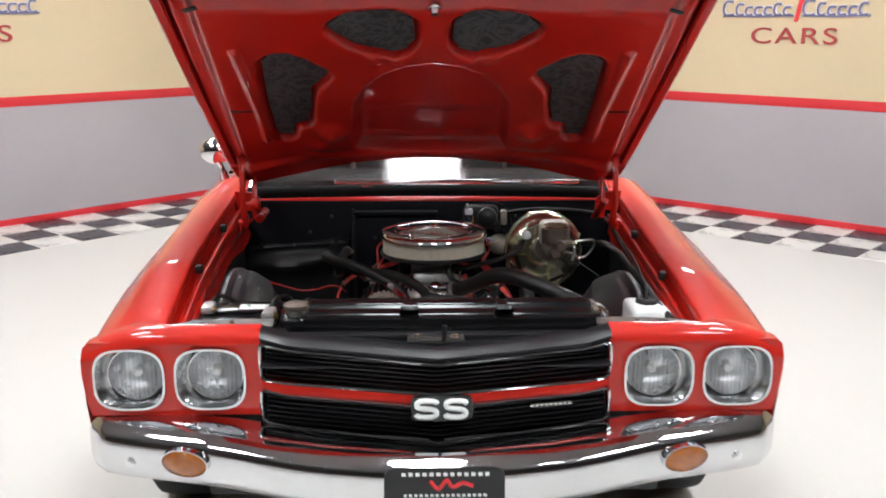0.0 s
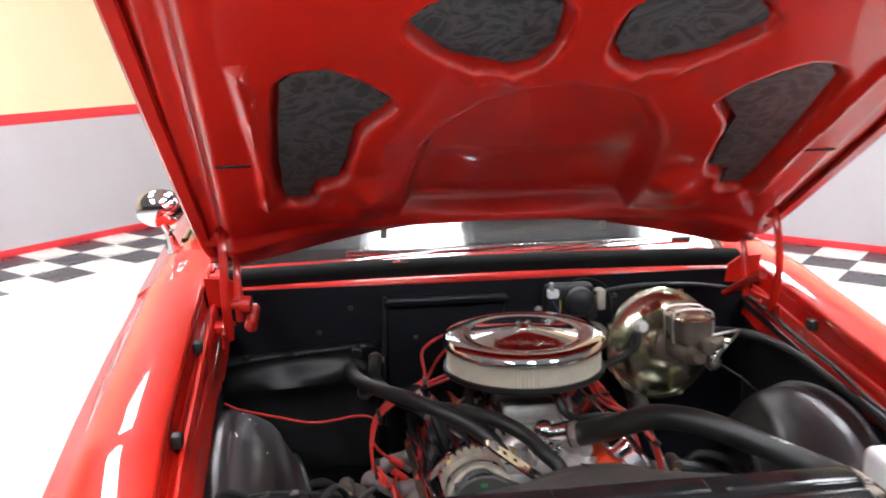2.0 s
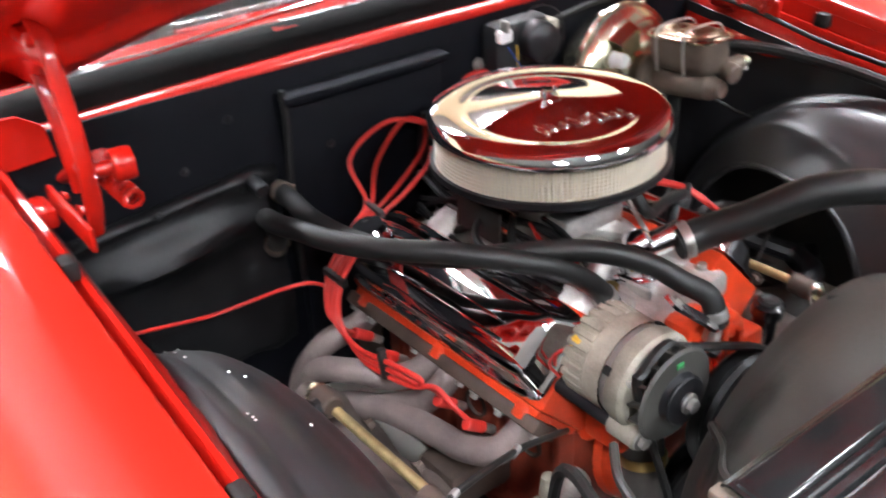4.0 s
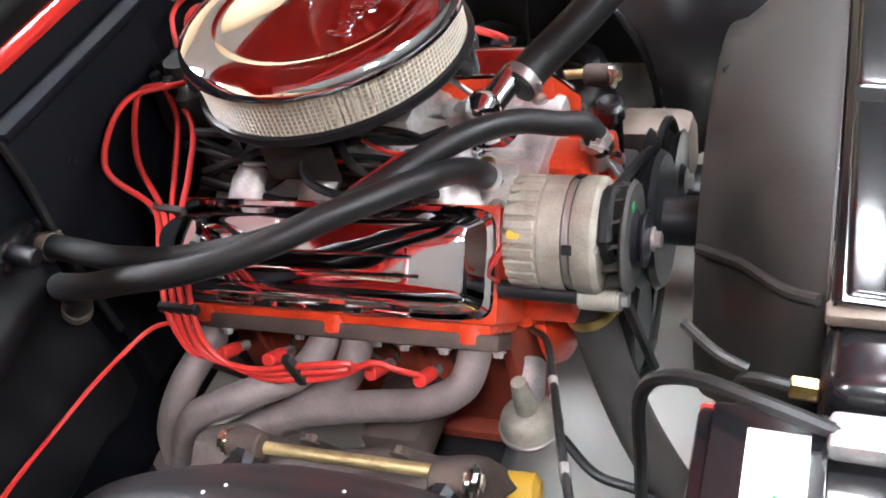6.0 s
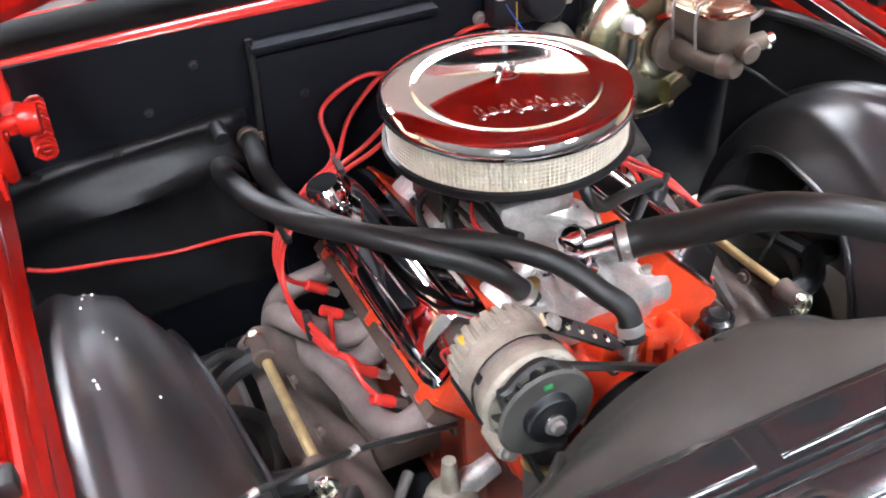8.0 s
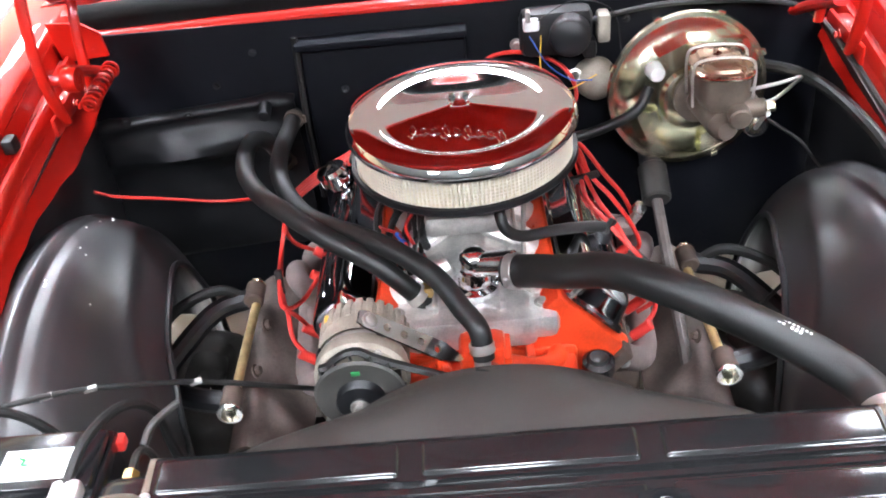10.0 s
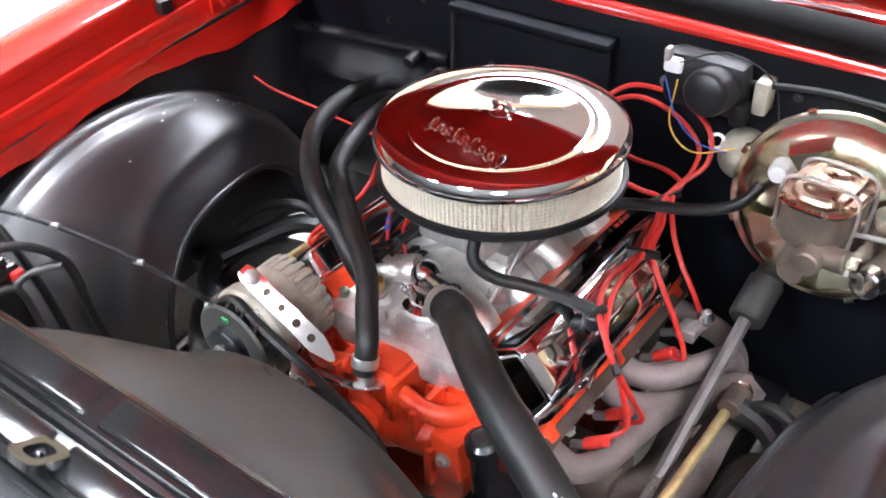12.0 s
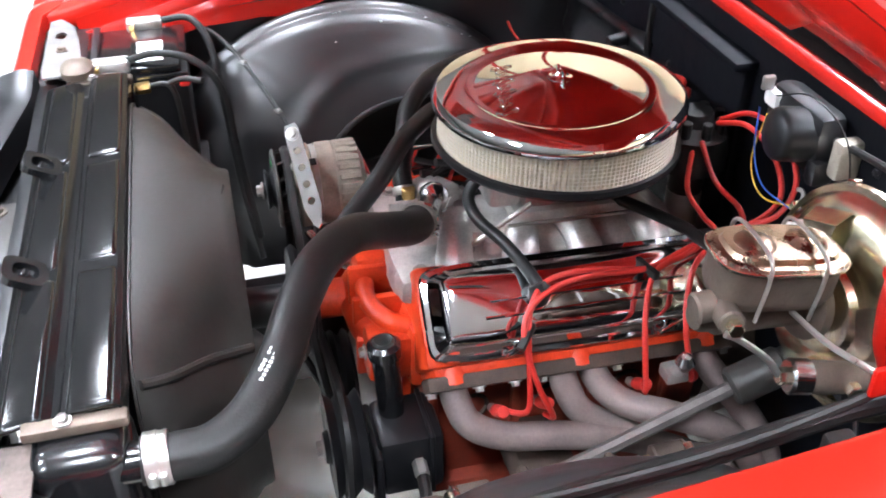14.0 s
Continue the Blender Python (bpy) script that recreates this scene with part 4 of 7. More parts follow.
part("windshield", sheet(ws, 20, 8, thick=0.005), WGLASS, car, "clear curved windshield")
b = tube([ws(k / 20, 0.0) + Vector((0, -0.004, 0.004)) for k in range(21)], 0.011, 8, 1, curved=False, flat=0.7)
part("windshield_trim", b, CHROME, car, "chrome windshield moulding")
for s in (-1, 1):
    u0 = 0 if s < 0 else 1
    b = tube([ws(u0, k / 8) + Vector((s * 0.006, -0.002, 0.003)) for k in range(9)], 0.012, 8, 1, curved=False)
    part("pillar_trim", b, CHROME, car, "chrome pillar moulding")
    rows = []
    for k in range(9):
        p = ws(u0, k / 8)
        rows.append([p + Vector((s * 0.006, 0.0, 0.004)), p + Vector((s * 0.03, 0.012, 0.004)), p + Vector((s * 0.045, 0.05, -0.006)), p + Vector((s * 0.02, 0.06, -0.01)), p + Vector((s * 0.0, 0.05, -0.012))])
    part("pillar", loft(rows, close=True), RED, car, "red windshield pillar")
    # door and rear quarter
    rows = []
    for y in (3.748, 3.9, 4.2, 4.6, 4.93):
        zo = z_out(y)
        rows.append([Vector((s * x, y, z)) for x, z in ((0.70, 0.955), (0.80, 0.945), (0.88, zo + 0.03), (0.925, zo), (0.945, zo - 0.06), (0.945, 0.58), (0.93, 0.42), (0.90, 0.25))])
    door = part("door", loft(rows, thick=0.004), RED, car, "glossy red door", angle=50)
    rows = []
    for y in (4.938, 5.3, 5.6, 5.9, 6.3, 6.7, 7.0):
        zo = z_out(min(y, 5)) + 0.02 * math.sin((y - 4.9) * 1.3)
        k = lerp(y, (6.3, 7.0), (0, 1))
        rows.append([Vector((s * x, y, z)) for x, z in ((0.60 - 0.1 * k, 0.965), (0.80 - 0.05 * k, 0.95), (0.89 - 0.05 * k, zo + 0.03), (0.935 - 0.04 * k, zo), (0.95 - 0.05 * k, zo - 0.06), (0.95 - 0.06 * k, 0.58), (0.93 - 0.05 * k, 0.42), (0.90 - 0.05 * k, 0.27 + 0.1 * k))])
    part("quarter_panel", loft(rows, thick=0.004), RED, car, "glossy red rear quarter", angle=50)
    # side glass
    b = sheet(lambda u, v, s=s: Vector((s * (0.80 - 0.17 * v), 3.86 + 0.42 * v * (1 - u) + (5.30 - 3.86 - 0.20 * v) * u, 0.955 + (ROOF - 0.975) * v)), 6, 4, thick=0.004)
    part("side_window", b, TINT, car, "dark side window")
    b = tube([(s * 0.805, 3.86, 0.958), (s * 0.805, 4.5, 0.962), (s * 0.795, 5.3, 0.965)], 0.008, 8)
    part("belt_moulding", b, CHROME, car, "bright window sill moulding")
    # wheels
    for y in (3.02, 5.86):
        wh = part("wheel", lathe([(0.20, -0.10), (0.30, -0.105), (0.325, -0.085), (0.33, -0.05), (0.33, 0.05), (0.325, 0.085), (0.30, 0.105), (0.20, 0.10), (0.20, -0.10)], (s * 0.795, y, 0.33), (1, 0, 0), 40), TYRE, car, "black tyre on a steel wheel")
        part("rim", lathe([(0.20, 0.09), (0.185, 0.095), (0.17, 0.05), (0.06, 0.06), (0.05, 0.09), (0, 0.095), (0, -0.05), (0.19, -0.06), (0.20, -0.09)], (s * 0.795, y, 0.33), (s, 0, 0), 32), CHROME_DULL, wh)


def roofshape(u, v):
    x = (2 * u - 1) * (0.615 - 0.0 * v)
    y = 4.27 + v * 2.05
    drop = lerp(v, (0, 0.1, 0.45, 0.6, 1.0), (0, -0.018, -0.012, 0.03, 0.345))
    return Vector((x * lerp(v, (0, 0.5, 1), (0.93, 1.0, 1.1)), y, ROOF + 0.035 - 0.05 * (2 * u - 1) ** 2 - drop))


part("roof", sheet(roofshape, 14, 20, thick=0.01), RED, car, "red roof and rear window frame", angle=50)
b = sheet(lambda u, v: Vector(((2 * u - 1) * (0.66 + 0.12 * (1 - v)), 6.25 + 0.78 * v, 0.985 - 0.02 * v - 0.03 * (2 * u - 1) ** 2)), 10, 8, thick=0.01)
part("trunk_lid", b, RED, car, "red trunk lid")
b = box((-0.86, 6.98, 0.40), (0.86, 7.06, 0.96), 0.04)
part("rear_panel", b, RED, car, "red rear panel")
b = box((-0.88, 7.02, 0.42), (0.88, 7.14, 0.55), 0.03)
part("rear_bumper", b, BUMPER, car, "chrome rear bumper")
b = box((-0.82, 3.75, 0.26), (0.82, 6.9, 0.40), 0.03)
part("floor_pan", b, BLACK_SATIN, car, "black floor pan")
b = box((-0.74, 3.74, 0.78), (0.74, 4.05, 0.95), 0.04)
part("dashboard", b, INTERIOR, car, "black vinyl dashboard")
b = box((-0.72, 4.5, 0.40), (0.72, 5.1, 0.70), 0.08)
part("front_seat", b, INTERIOR, car, "black vinyl bench seat")
b = box((-0.70, 5.0, 0.60), (0.70, 5.18, 1.02), 0.07)
part("seat_back", b, INTERIOR, car, "black vinyl seat back")
# door mirror
mr = part("door_mirror", lathe([(0, -0.025), (0.03, -0.022), (0.048, -0.008), (0.055, 0.012), (0.056, 0.03), (0.050, 0.032), (0.048, 0.028), (0, 0.028)], (-0.880, 3.96, 1.030), (-0.12, 1, 0.05), 28, sx=1.25), CHROME, car, "chrome door mirror on a short stalk")
part("mirror_stalk", tube([(-0.872, 3.96, 0.99), (-0.862, 3.965, 0.965), (-0.85, 3.975, 0.905)], [0.012, 0.010, 0.022], 10), CHROME, mr)

# ---- grille ----


def gy(x):   # the grille's prow in plan
    return lerp(abs(x), (0, 0.39, 0.46), (2.222, 2.298, 2.302))


def zl(x, a, b, c):
    return lerp(abs(x), (0, 0.39, 0.455), (a, b, c))


gr = part("grille", sheet(lambda u, v: Vector(((2 * u - 1) * 0.455, gy((2 * u - 1) * 0.455) + 0.045, 0.50 + v * 0.262)), 24, 2, thick=0.004), DARK, car, "black split grille with bright outlines")
# horizontal fins of both halves
for za, zb in ((0.648, 0.722), (0.522, 0.602)):
    for k in range(6):
        f = (k + 0.5) / 6
        rows = []
        for x in np.linspace(-0.445, 0.445, 21):
            z = zl(x, za - 0.008, za, za + 0.008) + (zb - za) * f
            rows.append([Vector((x, gy(x) + 0.012, z)), Vector((x, gy(x) + 0.010, z + 0.004)), Vector((x, gy(x) + 0.045, z + 0.004)), Vector((x, gy(x) + 0.045, z))])
        part("grille_fin", loft(rows, close=True), BLACK_SATIN, gr)
# bright outlines
for top, bot in (((0.719, 0.733, 0.752), (0.640, 0.644, 0.655)), ((0.604, 0.611, 0.627), (0.507, 0.525, 0.540))):
    c = []
    for x in np.linspace(-0.44, 0.44, 31):
        c.append(Vector((x, gy(x) - 0.003, zl(x, *top))))
    c += [Vector((0.455, gy(0.455), top[2] - 0.008)), Vector((0.457, gy(0.455), (top[2] + bot[2]) / 2)), Vector((0.452, gy(0.455), bot[2] + 0.006))]
    for x in np.linspace(0.44, -0.44, 31):
        c.append(Vector((x, gy(x) - 0.003, zl(x, *bot))))
    c += [Vector((-0.452, gy(0.455), bot[2] + 0.006)), Vector((-0.457, gy(0.455), (top[2] + bot[2]) / 2)), Vector((-0.455, gy(0.455), top[2] - 0.008)), c[0].copy()]
    part("grille_moulding", tube(c, 0.0042, 8, 1, curved=False), CHROME, gr, "bright grille moulding")
rows = []
for x in np.linspace(-0.452, 0.452, 31):
    a, d = zl(x, 0.611, 0.615, 0.631), zl(x, 0.634, 0.640, 0.650)
    rows.append([Vector((x, gy(x) + 0.02, d)), Vector((x, gy(x) - 0.002, d)), Vector((x, gy(x) - 0.006, (a + d) / 2)), Vector((x, gy(x) - 0.002, a)), Vector((x, gy(x) + 0.02, a))])
part("center_bar", loft(rows), RED, gr, "red bar between the grille halves")
# black filler above the grille, shaped like the prow
rows = []
for x in np.linspace(-0.455, 0.455, 31):
    t = zl(x, 0.725, 0.738, 0.757)
    rows.append([Vector((x, gy(x) + 0.002, t)), Vector((x, gy(x) - 0.002, t + 0.010)), Vector((x, gy(x) + 0.012, t + 0.022)), Vector((x, gy(x) + 0.045, t + 0.030)), Vector((x, gy(x) + 0.065, t + 0.024)), Vector((x, gy(x) + 0.070, t - 0.02))])
part("grille_header", loft(rows, thick=0.003), BLACK_SATIN, gr, "black header panel above the grille")
rows = []
for x in np.linspace(-0.455, 0.455, 31):
    t = zl(x, 0.500, 0.516, 0.532)
    rows.append([Vector((x, gy(x) + 0.002, t)), Vector((x, gy(x) + 0.006, t - 0.02)), Vector((x, gy(x) + 0.02, t - 0.05)), Vector((x, gy(x) + 0.06, t - 0.06))])
part("lower_filler", loft(rows, thick=0.003), BLACK_GLOSS, gr, "gloss black filler below the grille")
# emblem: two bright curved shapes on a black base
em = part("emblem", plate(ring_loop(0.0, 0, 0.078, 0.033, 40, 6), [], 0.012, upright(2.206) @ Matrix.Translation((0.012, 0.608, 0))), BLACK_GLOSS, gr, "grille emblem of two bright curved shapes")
for cx in (-0.027, 0.047):
    q = [(0.031, 0.016), (0.026, 0.021), (0.010, 0.0235), (-0.012, 0.0235), (-0.027, 0.018), (-0.028, 0.008), (-0.018, 0.0025), (0.016, -0.0015), (0.028, -0.008), (0.027, -0.018), (0.012, -0.0235), (-0.010, -0.0235), (-0.026, -0.021), (-0.031, -0.016)]
    b = tube([(cx + a * 0.86, 2.203, 0.608 + c * 0.92) for a, c in q], 0.0068, 8, 5)
    part("emblem_shape", b, LABEL_WHITE, em, "white curved emblem shape")
b = bmesh.new()
for k in range(9):
    box((0.245 + k * 0.0125, gy(0.29) - 0.004 + 0.0023 * k, 0.580), (0.2545 + k * 0.0125, gy(0.29) + 0.004 + 0.0023 * k, 0.589), 0.001, b, 1)
part("nameplate", b, CHROME_DULL, gr, "small bright nameplate strip")

# ---- bumper ----


def bumper_y(x):
    a = abs(x)
    return lerp(a, (0, 0.18, 0.40, 0.62, 0.80, 0.87, 0.915, 0.935), (2.105, 2.118, 2.155, 2.20, 2.245, 2.275, 2.33, 2.45))


rows = []
for x in (-0.935, -0.928, -0.915, -0.895, -0.87, -0.83, -0.76, -0.68, -0.60, -0.52, -0.45, -0.38, -0.30, -0.22, -0.14, -0.07, -0.02, 0, 0.02, 0.07, 0.14, 0.22, 0.30, 0.38, 0.45, 0.52, 0.60, 0.68, 0.76, 0.83, 0.87, 0.895, 0.915, 0.928, 0.935):
    y = bumper_y(x)
    up = lerp(abs(x), (0, 0.30, 0.40, 0.50, 0.60, 0.95), (0.472, 0.478, 0.486, 0.500, 0.508, 0.508))
    back = lerp(abs(x), (0, 0.36, 0.46, 0.935), (0.10, 0.12, 0.14, 0.075))
    bk = 0.0 if abs(x) < 0.9 else 0.02
    rows.append([Vector((x, y + back, up + 0.040)), Vector((x, y + back * 0.55, up + 0.036)), Vector((x, y + 0.026, up + 0.020)), Vector((x, y + 0.008, up + 0.008)), Vector((x, y + 0.001, up - 0.012)), Vector((x, y + 0.0, up - 0.045)),
                 Vector((x, y + 0.006, up - 0.080)), Vector((x, y + 0.024, up - 0.108)), Vector((x, y + 0.05, up - 0.118)), Vector((x, y + 0.08, up - 0.112))])
b = loft(rows)
bmesh.ops.subdivide_edges(b, edges=list(b.edges), cuts=1, use_grid_fill=True, smooth=0.7)
bmesh.ops.solidify(b, geom=list(b.faces), thickness=0.003)
bp = part("front_bumper", b, BUMPER, car, "polished chrome front bumper", angle=70)
for s in (-1, 1):
    m = Matrix.Translation((s * 0.638, bumper_y(0.64) - 0.006, 0.470)) @ Matrix.Rotation(s * 0.21, 4, "Z") @ Matrix.Rotation(radians(12), 4, "X")
    b = lathe([(0, 0.012), (0.5, 0.0105), (0.85, 0.007), (1.0, 0.0), (1.0, -0.012)], (0, 0, 0), (0, -1, 0), 36)
    bmesh.ops.transform(b, matrix=m @ Matrix.Diagonal((0.060, 1, 0.040, 1)), verts=b.verts)
    tl = part("turn_signal", b, AMBER, bp, "oval amber turn signal lamp")
    b = lathe([(0.985, -0.006), (1.0, 0.006), (1.06, 0.006), (1.08, -0.008)], (0, 0, 0), (0, -1, 0), 36)
    bmesh.ops.transform(b, matrix=m @ Matrix.Diagonal((0.060, 1, 0.040, 1)), verts=b.verts)
    part("lamp_rim", b, CHROME, tl)
    b = bmesh.new()
    bolt((s * 0.79, bumper_y(0.79) - 0.001, 0.452), (s * 0.2, -1, 0), 0.008, 0.004, b)
    part("bumper_bolt", b, CHROME, bp)
# dealer plate: black, with unreadable writing as bars
pl = part("license_plate", plate(ring_loop(0.015, 0.424, 0.148, 0.080, 40, 9), [], 0.004, upright(2.088)), BLACK_SATIN, bp, "black dealer plate with pale and red markings")
b = bmesh.new()
for k in range(13):
    x = -0.09 + k * 0.017
    box((x, 2.085, 0.483), (x + 0.010, 2.090, 0.491), bm=b)
for k in range(16):
    x = -0.085 + k * 0.013
    box((x, 2.085, 0.428), (x + 0.008, 2.090, 0.434), bm=b)
part("plate_marks", b, LABEL_WHITE, pl, "rows of pale bars")
b = tube([(-0.02, 2.087, 0.469), (0.0, 2.087, 0.449), (0.02, 2.087, 0.471), (0.035, 2.087, 0.454), (0.06, 2.087, 0.464), (0.085, 2.087, 0.456)], 0.005, 6)
part("plate_scroll", b, WALL_RED, pl, "red scroll mark")

# ---- engine ----
engine = thing("engine", (0, 3.08, 0.23), "orange-painted V8 engine with chrome valve covers and tube headers", "engine")


def across(s, a, n, y):
    """A point on a cylinder bank: a metres outward and down from the valve cover's centre line, n metres off its gasket plane."""
    return Vector((s * (0.182 + 0.695 * a + 0.719 * n), y, 0.632 - 0.719 * a + 0.695 * n))


def bank_box(s, a0, a1, n0, n1, y0, y1, bev, bm=None):
    m = Matrix(((s * 0.695, 0, s * 0.719, s * 0.182), (0, 1, 0, 0), (-0.719, 0, 0.695, 0.632), (0, 0, 0, 1)))
    return box((a0, y0, n0), (a1, y1, n1), bev, bm, m=m)


b = box((-0.17, 2.88, 0.28), (0.17, 3.34, 0.56), 0.03)
box((-0.11, 2.90, 0.23), (0.11, 3.30, 0.30), 0.02, b)
eb = part("engine_block", b, ORANGE_DIRTY_SHADED, engine, "orange cast-iron block")
for s in (-1, 1):
    for y in (2.955, 3.08, 3.205):
        part("core_plug", lathe([(0.024, 0), (0.024, 0.004), (0.020, 0.005), (0.017, -0.002), (0, -0.002)], (s * 0.170, y, 0.44), (s, 0, 0), 20), RUSTY, eb)
    for y in (2.89, 3.02, 3.145, 3.27):
        part("block_rib", box((s * 0.150, y - 0.008, 0.30), (s * 0.182, y + 0.008, 0.52), 0.005), ORANGE_DIRTY_SHADED, eb)
    part("pan_rail", box((s * 0.12, 2.89, 0.285), (s * 0.192, 3.33, 0.305), 0.004), ORANGE_DIRTY_SHADED, eb)
    part("engine_mount", box((s * 0.165, 3.00, 0.33), (s * 0.285, 3.09, 0.40), 0.014), RUSTY, eb)
PLUGS = (2.955, 3.02, 3.165, 3.235)
for s in (-1, 1):
    b = bank_box(s, -0.070, 0.072, -0.115, -0.003, 2.866, 3.325, 0.008)
    bank_box(s, 0.055, 0.086, -0.115, -0.012, 2.875, 3.32, 0.010, b)
    for y in (2.905, 3.09, 3.285):
        lathe([(0.0, 0.0), (0.030, 0.0), (0.030, 0.050), (0.024, 0.056), (0, 0.056)], across(s, 0.045, -0.040, y), (s * 0.695, 0, -0.719), 20, b)
    hd = part("cylinder_head", b, ORANGE, engine, "orange cylinder head")
    b = bank_box(s, 0.082, 0.103, -0.062, -0.012, 2.866, 3.326, 0.004)
    part("exhaust_flange", b, RUSTY, hd, "heat-stained header flange")
    for y in (2.873, 2.938, 2.99, 3.035, 3.148, 3.25, 3.318):
        part("flange_bolt", bolt(across(s, 0.103, -0.048 + (0.030 if y in (2.938, 2.99, 3.25) else 0.016), y), (s * 0.695, 0, -0.719), 0.0065, 0.008), STEEL, hd)
    # exposed ribs of orange casting between the ports
    for y in (2.985, 3.20):
        part("casting_boss", bank_box(s, 0.070, 0.104, -0.105, -0.066, y - 0.022, y + 0.022, 0.010), ORANGE, hd)
    for y in PLUGS:
        part("plug_boss", lathe([(0, 0), (0.017, 0), (0.017, 0.030), (0.012, 0.036), (0, 0.036)], across(s, 0.060, -0.080, y), (s * 0.80, 0, -0.60), 14), ORANGE, hd)
    # valve cover
    loops = []
    for hl_, hw, n in ((0.227, 0.068, 0.0), (0.228, 0.069, 0.002), (0.226, 0.067, 0.006), (0.219, 0.061, 0.008), (0.217, 0.059, 0.012), (0.209, 0.051, 0.034), (0.207, 0.049, 0.039), (0.202, 0.045, 0.043), (0.195, 0.039, 0.0455), (0.187, 0.034, 0.047), (0.10, 0.018, 0.048), (0.0, 0.0, 0.0485)):
        loops.append([across(s, x, n, 3.098 + y) for x, y in ring_loop(0, 0, max(hw, 0.0004), max(hl_, 0.0004), 64, 9)])
    vc = part("valve_cover", loft(loops, close=True), CHROME, engine, "polished chrome valve cover", angle=40)
    # long pressed ribs on the top, and T-bar hold-downs along the outer edge
    for x, y0, y1 in ((0.016, 2.945, 3.245), (-0.006, 2.955, 3.235)):
        part("pressed_rib", tube([across(s, x, 0.0478, y0), across(s, x, 0.0486, y0 + 0.01), across(s, x, 0.0486, y1 - 0.01), across(s, x, 0.0478, y1)], 0.0022, 8, 3, curved=False), CHROME, vc)
    for y in (2.990, 3.215):
        pq = across(s, 0.061, 0.024, y)
        part("hold_down_wing", rod(pq + Vector((0.004, -0.019, -0.006)), pq + Vector((-0.004, 0.019, 0.006)), 0.0036, seg=10), CHROME, vc)
        part("hold_down_stud", rod(across(s, 0.061, 0.004, y), pq, 0.0042, seg=10), CHROME, vc)
        part("hold_down_foot", bank_box(s, 0.053, 0.068, 0.006, 0.011, y - 0.018, y + 0.018, 0.002), CHROME, vc)
    # header primaries, swept out, down and back into a collector
    hd2 = part("exhaust_header", lathe([(0.02, 0), (0.038, 0.02), (0.042, 0.06), (0.042, 0.12), (0.036, 0.13)], (s * 0.325, 3.33, 0.33), (0, 1, -0.35), 20), HEADER, engine, "heat-stained brown tube header")
    sweep = ([(0.206, 2.905, 0.548), (0.236, 2.907, 0.521), (0.264, 2.922, 0.498), (0.281, 2.971, 0.482), (0.289, 3.05, 0.474), (0.300, 3.15, 0.456), (0.316, 3.25, 0.415), (0.326, 3.36, 0.34)],
             [(0.206, 3.068, 0.548), (0.237, 3.068, 0.520), (0.266, 3.090, 0.486), (0.296, 3.16, 0.452), (0.318, 3.25, 0.395), (0.330, 3.36, 0.33)],
             [(0.206, 3.113, 0.548), (0.238, 3.116, 0.523), (0.278, 3.142, 0.508), (0.318, 3.20, 0.508), (0.334, 3.29, 0.465), (0.330, 3.37, 0.35)],
             [(0.206, 3.285, 0.548), (0.240, 3.290, 0.520), (0.298, 3.316, 0.49), (0.322, 3.36, 0.42), (0.325, 3.39, 0.34)])
    for q in sweep:
        part("primary_tube", tube([(s * x, y, z) for x, y, z in q], 0.0205, 16, 8), HEADER, hd2)

# intake manifold with thermostat housing
rows = []
for y, w, zt in ((2.868, 0.105, 0.640), (2.885, 0.108, 0.648), (2.90, 0.110, 0.655), (2.95, 0.100, 0.668), (3.0, 0.095, 0.675), (3.05, 0.10, 0.68), (3.2, 0.10, 0.68), (3.29, 0.10, 0.66), (3.31, 0.10, 0.64)):
    rows.append([Vector((x, y, z)) for x, z in ((-w, 0.58), (-w - 0.012, 0.63), (-w + 0.02, 0.648), (-w * 0.55, zt - 0.008), (-w * 0.25, zt + 0.006), (0, zt + 0.010), (w * 0.25, zt + 0.006), (w * 0.55, zt - 0.008), (w - 0.02, 0.648), (w + 0.012, 0.63), (w, 0.58))])
b = loft(rows)
im = part("intake_manifold", b, ALU, engine, "cast aluminium intake manifold", angle=40)
for s in (-1, 1):
    for k, y in enumerate((2.93, 3.03, 3.14, 3.25)):
        b = tube([(s * 0.125, y, 0.628), (s * 0.085, y + 0.01 * (1 if k < 2 else -1), 0.672), (s * 0.03, y + 0.03 * (1 if k < 2 else -1), 0.692)], [0.030, 0.026, 0.022], 12, 6, flat=0.8)
        part("runner", b, ALU, im)
    part("intake_ear", box((s * 0.065, 2.850, 0.612), (s * 0.132, 2.925, 0.657), 0.014), ALU, im)
    part("intake_bolt", bolt((s * 0.108, 2.885, 0.656), (0, 0, 1), 0.008, 0.008), STEEL, im)
    part("intake_bolt", bolt((s * 0.085, 2.958, 0.668), (s * 0.3, 0, 1), 0.008, 0.008), STEEL, im)
for x, y, z, r in ((-0.055, 2.90, 0.660, 0.016), (0.060, 2.945, 0.672, 0.014), (-0.030, 2.955, 0.676, 0.012), (0.030, 2.975, 0.684, 0.013), (-0.070, 2.985, 0.668, 0.013), (0.078, 3.0, 0.670, 0.012)):
    part("casting_boss", lathe([(r * 1.25, -0.012), (r, 0.004), (r * 0.92, 0.008), (0, 0.009)], (x, y, z), (0.2 * (1 if x > 0 else -1), -0.15, 1), 16), ALU, im)
for x in (-0.05, -0.018, 0.05):
    part("casting_web", box((x - 0.004, 2.872, 0.628), (x + 0.004, 2.99, 0.674), 0.003), ALU, im)
part("heater_fitting", rod((-0.062, 2.905, 0.655), (-0.062, 2.905, 0.690), 0.011, seg=12), BRASS, im)
part("water_crossover", box((-0.102, 2.846, 0.600), (0.102, 2.94, 0.660), 0.018), ALU, im)
